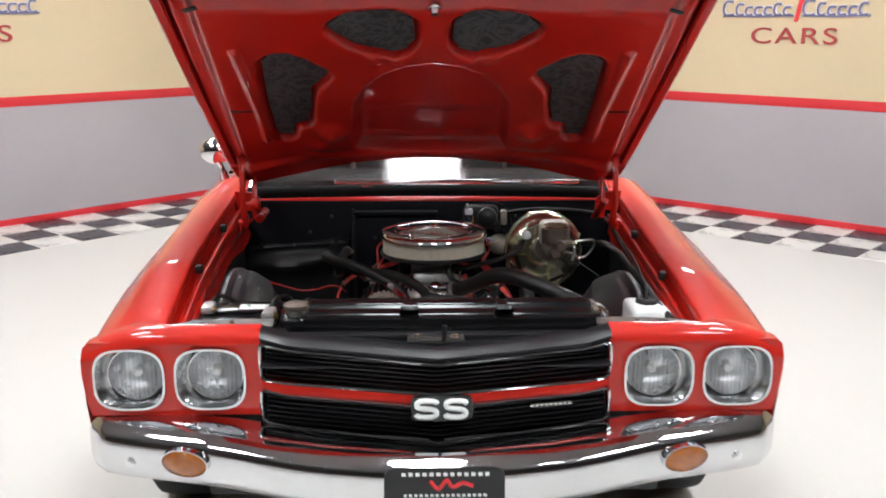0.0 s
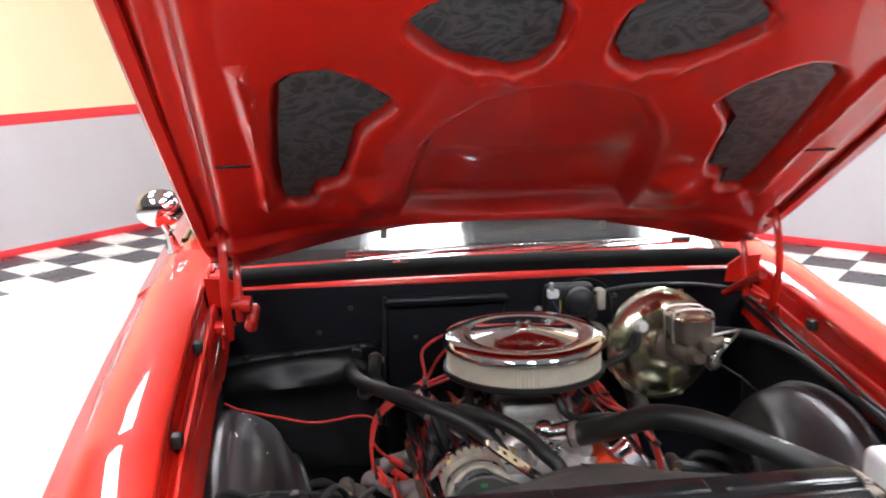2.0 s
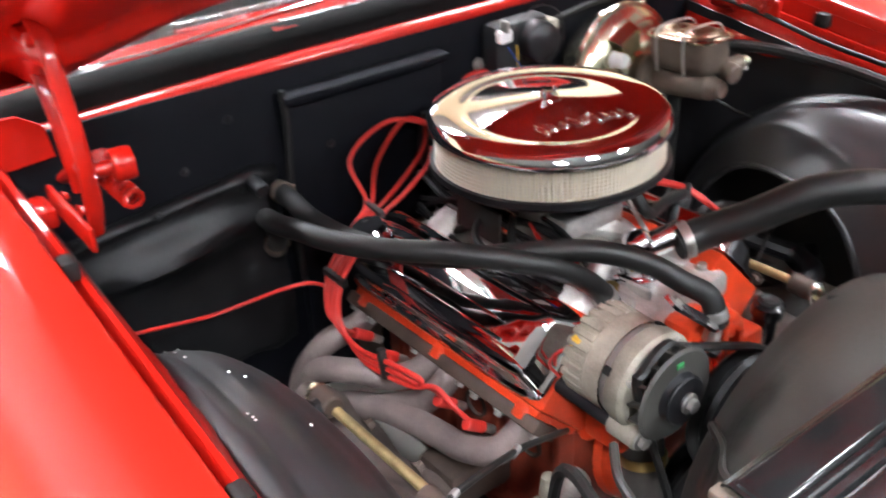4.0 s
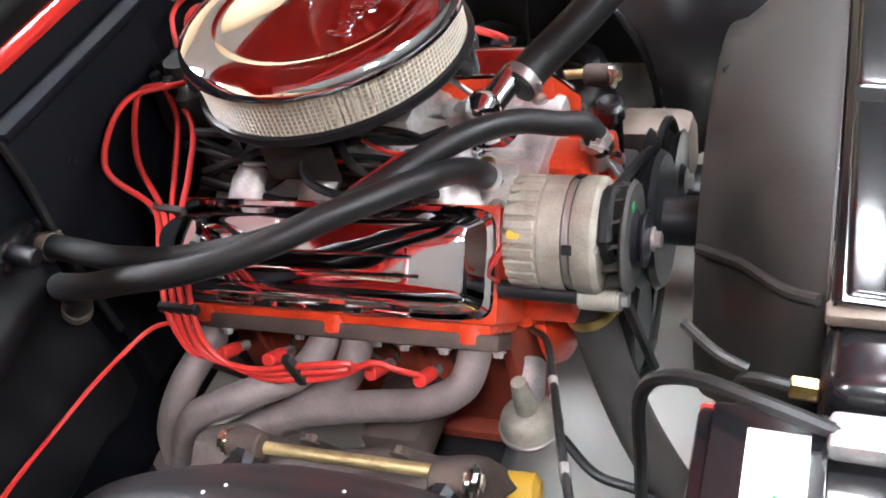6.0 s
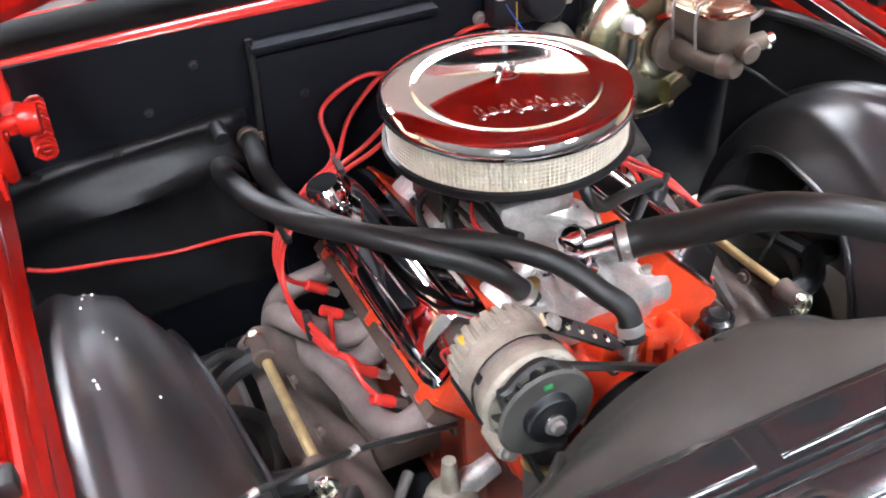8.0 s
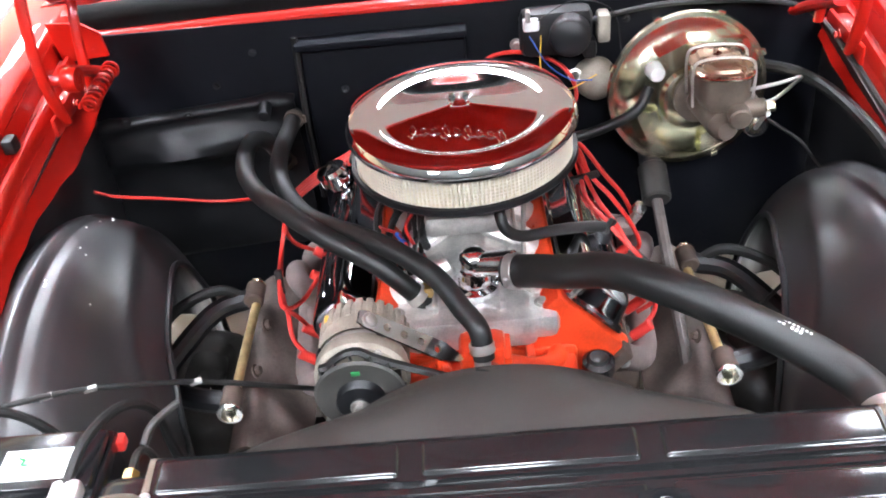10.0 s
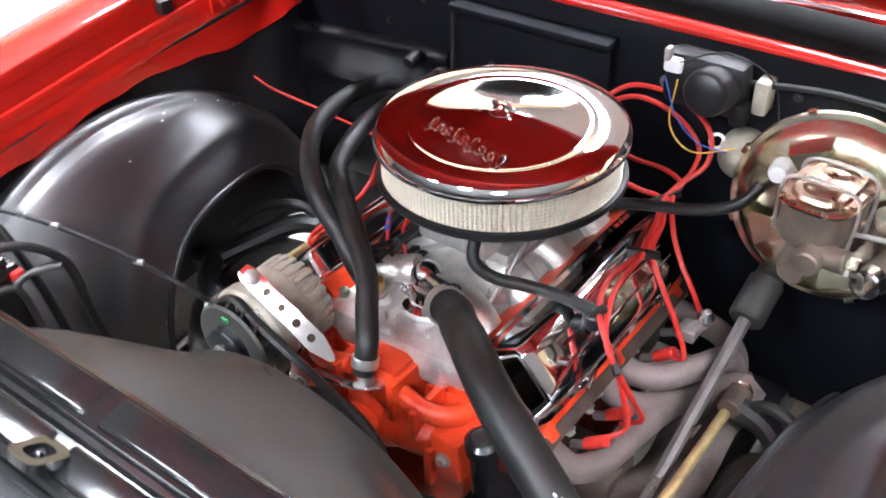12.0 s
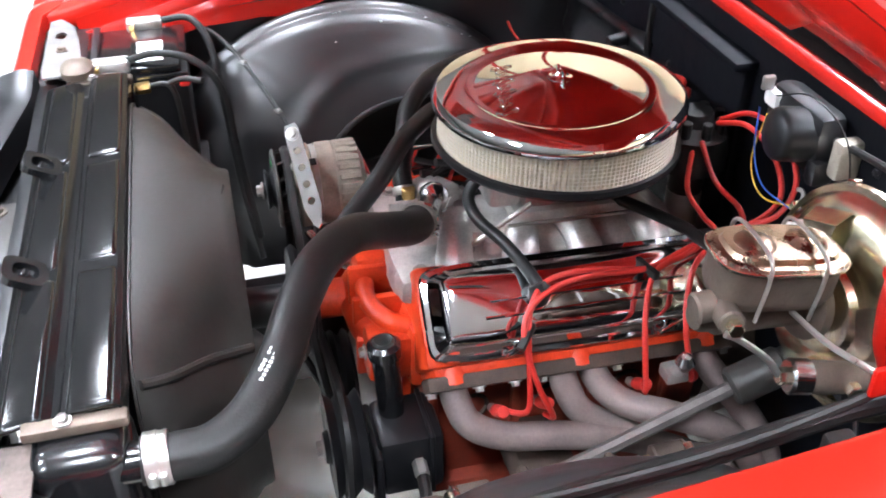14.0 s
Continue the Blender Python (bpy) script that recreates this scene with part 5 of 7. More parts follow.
b = lathe([(0.036, 0), (0.036, 0.010), (0.026, 0.014), (0.026, 0.026), (0.022, 0.036), (0.0, 0.042)], (0.012, 2.925, 0.662), (0, 0, 1), 24)
th = part("thermostat_housing", b, CHROME, engine, "chrome thermostat housing")
part("outlet_neck", rod((0.012, 2.922, 0.708), (0.074, 2.898, 0.724), 0.019, seg=20), CHROME_DULL, th)
part("ball_end", lathe([(0, -0.024), (0.012, -0.021), (0.021, -0.012), (0.024, 0), (0.021, 0.012), (0.012, 0.021), (0, 0.024)], (0.012, 2.925, 0.714), (0, 0, 1), 20), CHROME, th)
for x in (-0.028, 0.048):
    part("housing_bolt", bolt((x, 2.93, 0.672), (0, 0, 1), 0.007, 0.01), CHROME, th)

# carburetor below the air cleaner
b = box((-0.075, 3.03, 0.690), (0.075, 3.21, 0.712), 0.006)
cb = part("carburetor", b, ALU, engine, "aluminium four-barrel carburetor")
part("carb_body", box((-0.068, 3.045, 0.710), (0.068, 3.195, 0.770), 0.012), STEEL, cb)
part("fuel_bowl", box((-0.06, 2.995, 0.712), (0.06, 3.045, 0.748), 0.010), ALU, cb)
part("throttle_lever", box((-0.085, 3.08, 0.69), (-0.079, 3.14, 0.74), 0.002), ZINC, cb)
part("air_horn", lathe([(0.062, 0.0), (0.064, 0.024), (0.066, 0.026)], (0.007, 3.12, 0.766), (0, 0, 1), 24), ALU, cb)
for s in (-1, 1):
    part("linkage_rod", rod((s * 0.08, 3.02, 0.695), (s * 0.085, 3.24, 0.70), 0.003), STEEL, cb)
part("support_strut", rod((0.088, 2.962, 0.674), (0.098, 3.045, 0.742), 0.004), STEEL, cb)

# timing cover, water pump and front dress
b = lathe([(0, 0.03), (0.06, 0.03), (0.10, 0.024), (0.125, 0.012), (0.13, 0)], (0, 2.868, 0.44), (0, -1, 0), 28)
part("timing_cover", b, ORANGE, engine, "orange timing cover")
b = box((-0.150, 2.858, 0.48), (0.160, 2.888, 0.590), 0.014)
part("front_block_face", b, ORANGE, engine, "orange block front")
b = lathe([(0, 0.0), (0.055, 0.0), (0.062, 0.01), (0.062, 0.05), (0.04, 0.062), (0.03, 0.07), (0.03, 0.115), (0, 0.115)], (0, 2.86, 0.545), (0, -1, 0), 28)
box((-0.02, 2.80, 0.56), (0.05, 2.86, 0.645), 0.014, b)
tube([(-0.125, 2.86, 0.53), (-0.09, 2.82, 0.54), (-0.03, 2.81, 0.55)], 0.030, 14, bm=b)
tube([(0.13, 2.86, 0.53), (0.09, 2.82, 0.545), (0.03, 2.81, 0.55)], 0.030, 14, bm=b)
for sx in (-1, 1):
    tube([(sx * 0.128, 2.862, 0.575), (sx * 0.118, 2.832, 0.585), (sx * 0.085, 2.812, 0.598), (sx * 0.035, 2.815, 0.610)], [0.016, 0.015, 0.014, 0.014], 12, bm=b)
    tube([(sx * 0.060, 2.84, 0.50), (sx * 0.045, 2.822, 0.53), (sx * 0.020, 2.815, 0.56)], [0.016, 0.014, 0.012], 10, bm=b)
wpmp = part("water_pump", b, ORANGE, engine, "orange water pump with ribbed legs")
for x in (-0.125, 0.13):
    part("pump_leg", box((x - 0.025, 2.80, 0.50), (x + 0.025, 2.868, 0.575), 0.008), ORANGE, wpmp)
for x, z in ((0.05, 0.615), (0.085, 0.585), (-0.05, 0.60), (0.11, 0.53)):
    part("pump_rib", box((x - 0.006, 2.79, z - 0.045), (x + 0.006, 2.862, z + 0.02), 0.003), ORANGE, wpmp)
part("hose_nipple", rod((0.012, 2.79, 0.62), (0.016, 2.783, 0.668), 0.012), STEEL, wpmp)
part("pump_bolt", bolt((0.13, 2.80, 0.54), (0, -1, 0), 0.008, 0.01), STEEL, wpmp)
part("pump_bolt", bolt((-0.125, 2.80, 0.54), (0, -1, 0), 0.008, 0.01), STEEL, wpmp)
b = lathe([(0, 0), (0.085, 0), (0.09, 0.006), (0.078, 0.016), (0.09, 0.026), (0.085, 0.034), (0.03, 0.034), (0.03, 0.05), (0, 0.05)], (0, 2.745, 0.545), (0, -1, 0), 32)
part("pump_pulley", b, BLACK_SATIN, engine, "black water pump pulley")
b = lathe([(0, 0), (0.09, 0), (0.095, 0.006), (0.083, 0.016), (0.095, 0.026), (0.09, 0.034), (0, 0.034)], (0, 2.80, 0.36), (0, -1, 0), 32)
part("crank_pulley", b, BLACK_SATIN, engine, "black crank pulley")
# fan with blades
fan = part("cooling_fan", lathe([(0, 0), (0.06, 0), (0.065, 0.01), (0.04, 0.03), (0.03, 0.04), (0, 0.04)], (0, 2.640, 0.545), (0, -1, 0), 24), STEEL, engine, "steel radiator fan")
part("fan_spacer", rod((0, 2.63, 0.545), (0, 2.72, 0.545), 0.032, seg=18), BLACK_SATIN, fan)
for k in range(6):
    a = k * math.tau / 6 + 0.3
    m = Matrix.Translation((0, 2.610, 0.545)) @ Matrix.Rotation(a, 4, "Y")
    b = sheet(lambda u, v: m @ Vector(((v - 0.5) * (0.07 + 0.05 * u), (v - 0.5) * -0.04 + 0.004 * math.sin(v * 3), 0.05 + u * 0.165)), 6, 6, thick=0.002)
    part("fan_blade", b, DARK, fan)
# fan belts
belt = [(-0.09, 2.73, 0.36), (-0.195, 2.73, 0.66), (-0.192, 2.73, 0.70), (-0.155, 2.73, 0.722), (-0.115, 2.73, 0.70), (0.05, 2.73, 0.62), (0.088, 2.73, 0.55), (0.092, 2.76, 0.36), (0.05, 2.77, 0.285), (-0.05, 2.77, 0.285), (-0.09, 2.73, 0.36)]
part("fan_belt", tube(belt, 0.0075, 6, 4, flat=0.7), RUBBER, engine, "worn black fan belt")
belt2 = [(0.03, 2.762, 0.272), (0.25, 2.752, 0.385), (0.281, 2.750, 0.445), (0.262, 2.750, 0.510), (0.205, 2.750, 0.532), (0.150, 2.752, 0.515), (-0.05, 2.758, 0.438), (-0.090, 2.762, 0.36), (-0.05, 2.762, 0.285), (0.03, 2.762, 0.272)]
part("fan_belt", tube(belt2, 0.0075, 6, 4, flat=0.7), RUBBER, engine, "worn black fan belt")

# oil breather and PCV on the covers
b = lathe([(0, 0), (0.018, 0), (0.022, 0.012), (0.03, 0.016), (0.031, 0.035), (0.026, 0.042), (0, 0.044)], across(-1, 0.0, 0.052, 3.255), (-0.3, 0, 1), 24)
part("oil_breather", b, CHROME, engine, "chrome oil breather cap")
b = lathe([(0, 0), (0.014, 0), (0.016, 0.02), (0.010, 0.028), (0, 0.03)], across(1, 0.0, 0.050, 3.02), (0.2, 0, 1), 16)
part("pcv_valve", b, BLACK_SATIN, engine, "black vent valve")
# low left side: fuel pump
b = lathe([(0, 0), (0.022, 0.002), (0.036, 0.010), (0.040, 0.018), (0.040, 0.026), (0.038, 0.040), (0.030, 0.050), (0.015, 0.056), (0.013, 0.085), (0.010, 0.110), (0, 0.112)], (-0.215, 2.868, 0.350), (0, 0, 1), 28)
fp = part("fuel_pump", b, ALT_ALU, engine, "dull aluminium fuel pump")
part("pump_seam", lathe([(0.038, 0), (0.043, 0.002), (0.043, 0.007), (0.038, 0.009)], (-0.215, 2.868, 0.368), (0, 0, 1), 28), STEEL, fp)
part("pump_arm", rod((-0.215, 2.868, 0.39), (-0.14, 2.88, 0.41), 0.02), ALU, fp)
part("fuel_line", tube([(-0.215, 2.83, 0.35), (-0.25, 2.78, 0.33), (-0.26, 2.72, 0.32), (-0.29, 2.66, 0.32)], 0.007, 8), RUBBER, fp)
b = lathe([(0, 0), (0.012, 0), (0.022, 0.008), (0.022, 0.05), (0.012, 0.058), (0, 0.06)], (-0.300, 2.835, 0.355), (-0.1, 0.95, 0.05), 20)
part("fuel_filter", b, YELLOW, fp, "amber inline fuel filter")
# starter-side clutter: transmission lines and steel bracket behind headers
part("bell_housing", lathe([(0.17, 0), (0.19, 0.02), (0.17, 0.12), (0.12, 0.2)], (0, 3.345, 0.42), (0, 1, 0), 28), IRON, engine, "cast bell housing")

# distributor
ds = thing("distributor", (0.0, 3.34, 0.66), "black distributor cap with red plug leads behind the air cleaner", "distributor")
part("cap", lathe([(0, 0.09), (0.025, 0.09), (0.03, 0.07), (0.052, 0.055), (0.056, 0.02), (0.056, 0.0), (0.03, -0.01), (0.026, -0.06), (0, -0.06)], (0.0, 3.345, 0.715), (0, 0, 1), 24), RUBBER, ds)
part("shaft", rod((0, 3.345, 0.60), (0, 3.345, 0.67), 0.028), STEEL, ds)
for k in range(8):
    a = k * math.tau / 8
    part("terminal", rod((0.038 * math.cos(a), 3.345 + 0.038 * math.sin(a), 0.765), (0.040 * math.cos(a), 3.345 + 0.040 * math.sin(a), 0.80), 0.008, seg=10), RUBBER, ds)

# ---- air cleaner ----
AX, AY, AK = 0.011, 3.127, 0.957
ac = thing("air_cleaner", (AX, AY, 0.775), "round chrome air cleaner with a cream pleated element", "air cleaner")
b = lathe([(0.05, 0.0), (0.1148, -0.004), (0.1531, -0.002), (0.1761, 0.004), (0.1809, 0.010), (0.1799, 0.018), (0.1742, 0.019), (0.1703, 0.008), (0.05, 0.006)], (AX, AY, 0.783), (0, 0, 1), 72)
part("base_pan", b, BLACK_SATIN, ac, "dark base pan")
# pleats
bm = bmesh.new()
npl = 125
ra, rb = 0.166 * AK, 0.1785 * AK
lo_, hi_ = [], []
for k in range(npl * 2):
    r = rb if k % 2 else ra
    a = k * math.pi / npl
    lo_.append(bm.verts.new((AX + r * math.cos(a), AY + r * math.sin(a), 0.792)))
    hi_.append(bm.verts.new((AX + r * math.cos(a), AY + r * math.sin(a), 0.852)))
for k in range(npl * 2):
    j = (k + 1) % (npl * 2)
    bm.faces.new((lo_[k], lo_[j], hi_[j], hi_[k]))
el = part("filter_element", bm, PAPER, ac, "cream pleated paper element", smooth=False)
for z in (0.788, 0.849):
    part("element_seal", lathe([(0.1589, 0), (0.1732, 0.0), (0.1747, 0.004), (0.1732, 0.009), (0.1589, 0.009)], (AX, AY, z), (0, 0, 1), 72), PAPER, el)
# wire mesh round the pleats
bm = bmesh.new()
for k in range(10):
    z = 0.7965 + k * 0.0058
    lathe([(0.1714, -0.0005), (0.1722, 0), (0.1714, 0.0005)], (AX, AY, z), (0, 0, 1), 72, bm)
for k in range(170):
    a = k * math.tau / 170
    c_, s_ = math.cos(a), math.sin(a)
    vs = [bm.verts.new((AX + r * c_ - t * s_, AY + r * s_ + t * c_, z)) for r, t, z in ((0.1714, -0.0009, 0.793), (0.1714, 0.0009, 0.793), (0.1714, 0.0009, 0.852), (0.1714, -0.0009, 0.852))]
    bm.faces.new(vs)
wm = part("wire_mesh", bm, MESH, el, "fine wire mesh round the pleats")
tagged(wm, kind="stuff")
b = lathe([(0.0, 0.0280), (0.018, 0.0270), (0.06, 0.0215), (0.09, 0.0175), (0.1196, 0.0135), (0.1282, 0.0130), (0.1321, 0.0144), (0.1359, 0.0147), (0.1455, 0.0149), (0.1646, 0.0150), (0.1740, 0.0128), (0.1795, 0.006), (0.1814, 0.0), (0.1814, -0.004), (0.1780, -0.006), (0.1751, 0.0), (0.0, 0.012)], (AX, AY, 0.858), (0, -0.032, 1), 96)
part("lid", b, CHROME, ac, "polished chrome lid", angle=25)
wn = part("wing_nut", lathe([(0, 0.012), (0.005, 0.011), (0.008, 0.006), (0.012, 0.003), (0.018, 0.002), (0.019, 0)], (AX, AY, 0.8835), (0, 0, 1), 24), CHROME, ac, "chrome wing nut")
for s in (-1, 1):
    m = Matrix.Translation((AX + s * 0.010, AY, 0.8930)) @ Matrix.Rotation(s * 0.5, 4, "Y")
    part("wing", box((-0.005, -0.002, -0.006), (0.005, 0.002, 0.007), 0.0018, m=m), CHROME, wn)
# embossed scroll on the lid, plain raised loops
for k in range(9):
    x = AX - 0.074 + 0.0165 * k
    y = AY - 0.064 - 0.004 * k
    h = 0.016 if k in (0, 3, 5, 8) else 0.009
    q = [(x - 0.006, y - h * 0.6), (x + 0.001, y - h), (x + 0.006, y - h * 0.2), (x + 0.002, y + h), (x - 0.003, y + h * 0.5), (x + 0.002, y - h * 0.5), (x + 0.010, y - h * 0.7)]
    q = [(a, b_, 0.8592 + lerp(math.hypot(a - AX, b_ - AY), (0.018, 0.06, 0.09, 0.12), (0.0270, 0.0215, 0.0175, 0.0135)) + 0.032 * (b_ - AY)) for a, b_ in q]
    part("embossed_stroke", tube(q, 0.0006, 6, 4), CHROME, ac)

# the whole cleaner leans back with the carburetor
ac.rotation_euler = (-0.028, -0.008, 0)

# ---- alternator ----
AC_ = Vector((-0.153, 2.70, 0.677))
alt = thing("alternator", (-0.153, 2.78, 0.61), "dull grey alternator with a chrome slotted bracket", "alternator")
b = lathe([(0, 0.165), (0.045, 0.165), (0.062, 0.158), (0.070, 0.140), (0.070, 0.115), (0.0715, 0.113), (0.0715, 0.085)], AC_, (0, 1, 0), 40)
part("rear_housing", b, ALT_ALU, alt)
for k in range(26):
    a = k * math.tau / 26
    m = Matrix.Translation(AC_) @ Matrix.Rotation(a, 4, "Y")
    part("cooling_fin", box((-0.0055, 0.118, 0.062), (0.0055, 0.156, 0.0716), 0.0015, m=m, seg=1), ALT_ALU, alt)
part("stator", lathe([(0.069, 0.0), (0.069, 0.008), (0.0675, 0.01)], AC_ + Vector((0, 0.076, 0)), (0, 1, 0), 40), STEEL, alt)
b = lathe([(0.0715, 0.074), (0.073, 0.070), (0.073, 0.050), (0.068, 0.043), (0.030, 0.040), (0, 0.040)], AC_, (0, 1, 0), 40)
part("front_housing", b, ALT_ALU, alt)
for a in (0.5, 2.0, 3.6, 5.2):
    m = Matrix.Translation(AC_) @ Matrix.Rotation(a, 4, "Y")
    part("vent_notch", box((-0.006, 0.070, 0.070), (0.006, 0.082, 0.0745), 0.001, m=m, seg=1), DARK, alt)
    part("through_bolt", rod(m @ Vector((0.0, 0.046, 0.064)), m @ Vector((0.0, 0.039, 0.064)), 0.006, seg=8), STEEL, alt)
fanp = part("alternator_fan", lathe([(0.0, 0.010), (0.066, 0.010), (0.070, 0.014), (0.066, 0.017), (0, 0.017)], AC_, (0, 1, 0), 36), FAN_GREY, alt, "dark grey fan disc")
for k in range(14):
    m = Matrix.Translation(AC_) @ Matrix.Rotation(k * math.tau / 14, 4, "Y")
    part("vane", box((-0.002, 0.014, 0.036), (0.002, 0.038, 0.066), m=m @ Matrix.Rotation(0.3, 4, "Z")), SHROUD, fanp)
part("pulley", lathe([(0, -0.006), (0.014, -0.006), (0.016, 0.0), (0.040, 0.0), (0.042, 0.003), (0.030, 0.010), (0.042, 0.017), (0.040, 0.020), (0, 0.020)], AC_ + Vector((0, 0.02, 0)), (0, 1, 0), 32), RUBBER, alt)
part("outer_pulley", lathe([(0, -0.024), (0.012, -0.024), (0.014, -0.018), (0.034, -0.017), (0.036, -0.015), (0.027, -0.009), (0.036, -0.002), (0.034, 0.0), (0, 0.0)], AC_ + Vector((0, 0.012, 0)), (0, 1, 0), 36), BLACK_SATIN, alt, "black belt pulley")
part("pulley_nut", bolt(AC_ + Vector((0, -0.010, 0)), (0, -1, 0), 0.010, 0.012), STEEL, alt)
part("green_mark", box((-0.161, 2.7075, 0.723), (-0.148, 2.7095, 0.731), 0.0006), GREEN, alt, "green paint mark")
part("connector", box((-0.212, 2.832, 0.700), (-0.192, 2.852, 0.722), 0.004), YELLOW, alt, "yellow connector")
part("lower_ear", rod((-0.20, 2.725, 0.617), (-0.20, 2.775, 0.617), 0.017), ALT_ALU, alt)
part("pivot_sleeve", rod((-0.20, 2.775, 0.617), (-0.20, 2.880, 0.617), 0.012), BLACK_SATIN, alt, "black spacer sleeve")
part("pivot_bolt", bolt((-0.20, 2.725, 0.617), (0, -1, 0), 0.010, 0.012), STEEL, alt)
# chrome adjusting bracket with holes
p0, p1 = Vector((-0.143, 2.748, 0.801)), Vector((-0.006, 2.766, 0.686))
d = (p1 - p0).normalized()
nrm = Vector((0.74, -0.35, 0.57)).normalized()
nrm = (nrm - d * nrm.dot(d)).normalized()
sd = nrm.cross(d)
mb = Matrix(((d.x, sd.x, nrm.x, p0.x), (d.y, sd.y, nrm.y, p0.y), (d.z, sd.z, nrm.z, p0.z), (0, 0, 0, 1)))
ln = (p1 - p0).length
outl = [(0.0, -0.009), (0.012, -0.013), (ln - 0.03, -0.015), (ln, -0.006), (ln + 0.006, 0.0), (ln, 0.006), (ln - 0.03, 0.015), (0.012, 0.013), (0.0, 0.009)]
holes = [ring_loop(x, 0, 0.0062, 0.0062, 14) for x in (0.018, 0.048, 0.078, 0.108, 0.138)]
part("adjusting_bracket", plate(outl, holes, 0.005, mb), CHROME, alt, "chrome bracket with a row of holes", smooth=False)
part("bracket_bolt", bolt(p0 + d * 0.018 + nrm * 0.005, nrm, 0.008, 0.008), STEEL, alt)
part("rear_stay", tube([(-0.03, 2.75, 0.66), (0.03, 2.78, 0.64), (0.06, 2.84, 0.62)], 0.008, 8, flat=0.5), CHROME_DULL, alt)
part("alt_wire", tube([(-0.205, 2.845, 0.708), (-0.225, 2.865, 0.69), (-0.220, 2.88, 0.66), (-0.205, 2.875, 0.635)], 0.0025, 6), WIRE_RED, alt, "thin red wire")
part("alt_wire", tube([(-0.20, 2.852, 0.705), (-0.212, 2.875, 0.68), (-0.205, 2.885, 0.65)], 0.0025, 6), WIRE_RED, alt, "thin red wire")

alt.scale = (0.91, 0.91, 0.91)
alt.location += Vector((0.0, -0.004, 0.004))

# ---- hoses ----


def clamp(parent, p, d, r, material=STEEL):
    part("hose_clamp", lathe([(r, -0.007), (r + 0.0022, -0.007), (r + 0.003, -0.005), (r + 0.0022, 0.0), (r + 0.003, 0.005), (r + 0.0022, 0.007), (r, 0.007)], p, d, 24), material, parent, "steel hose clamp")
    u = frame_axes(d)[0]
    part("clamp_screw", rod(Vector(p) + u * (r + 0.004) - Vector((0, 0, 0.007)), Vector(p) + u * (r + 0.004) + Vector((0, 0, 0.007)), 0.004, seg=8), material, parent)


rh = thing("radiator_hose", (0.25, 2.7, 0.7), "thick black upper radiator hose with pale printing", "hose")
UP = [(0.058, 2.912, 0.716), (0.095, 2.894, 0.728), (0.136, 2.850, 0.757), (0.190, 2.796, 0.796), (0.248, 2.748, 0.805), (0.310, 2.712, 0.792), (0.372, 2.682, 0.770), (0.426, 2.645, 0.753), (0.456, 2.605, 0.748), (0.462, 2.570, 0.750), (0.462, 2.535, 0.752)]
hose = part("hose", tube(UP, 0.0245, 20, 8), RUBBER, rh)
clamp(rh, (0.070, 2.907, 0.720), (0.8, -0.45, 0.28), 0.0248, STEEL)
clamp(rh, (0.462, 2.556, 0.751), (0, 1, 0), 0.0250, LINE)
clamp(rh, (0.462, 2.546, 0.752), (0, 1, 0), 0.0252, LINE)
pa, pb = Vector((0.372, 2.685, 0.7945)), Vector((0.418, 2.654, 0.7805))
pd = (pb - pa).normalized()
pn = Vector((0.60, -0.25, 0.76))
pn = (pn - pd * pn.dot(pd)).normalized()
pt = pn.cross(pd)
pm = Matrix(((pd.x, pt.x, pn.x, pa.x), (pd.y, pt.y, pn.y, pa.y), (pd.z, pt.z, pn.z, pa.z), (0, 0, 0, 1)))
for k in range(9):
    x = 0.0055 * k
    part("printed_mark", box((x, -0.0010 + 0.0005 * (k % 2), -0.0016), (x + 0.0035, 0.0030, 0.0006), m=pm), LABEL_WHITE, rh)
    if k in (1, 2, 4, 5, 6):
        part("printed_mark", box((x, -0.0075, -0.0030), (x + 0.0038, -0.0035, 0.0002), m=pm), LABEL_WHITE, rh)

for nm, q in (("heater_hose", [(0.016, 2.784, 0.660), (0.012, 2.80, 0.700), (-0.010, 2.828, 0.719), (-0.038, 2.864, 0.742), (-0.080, 2.898, 0.760), (-0.12, 2.93, 0.766), (-0.165, 2.966, 0.764), (-0.21, 3.006, 0.757), (-0.247, 3.046, 0.752), (-0.284, 3.116, 0.746), (-0.309, 3.196, 0.743), (-0.314, 3.276, 0.740), (-0.308, 3.34, 0.740), (-0.302, 3.405, 0.738)]),
              ("heater_hose", [(-0.062, 2.905, 0.668), (-0.098, 2.906, 0.712), (-0.132, 2.919, 0.740), (-0.185, 2.938, 0.767), (-0.23, 2.97, 0.780), (-0.27, 3.01, 0.785), (-0.318, 3.072, 0.780), (-0.353, 3.15, 0.772), (-0.366, 3.218, 0.764), (-0.371, 3.270, 0.753), (-0.367, 3.315, 0.743), (-0.350, 3.341, 0.722), (-0.336, 3.350, 0.688), (-0.332, 3.375, 0.650)])):
    hh_ = thing(nm, q[4], "black rubber heater hose over the valve cover", "hose", "heater hoses")
    part("hose", tube(q, 0.0155, 16, 8), RUBBER, hh_)
    clamp(hh_, Vector(q[0]) * 0.6 + Vector(q[1]) * 0.4, Vector(q[1]) - Vector(q[0]), 0.0157, LINE)
    clamp(hh_, Vector(q[-1]) * 0.7 + Vector(q[-2]) * 0.3, Vector(q[-1]) - Vector(q[-2]), 0.0157, IRON)
ph = thing("vacuum_hose", (0.12, 3.0, 0.7), "thin black vent hose from carburetor to valve cover", "hose")
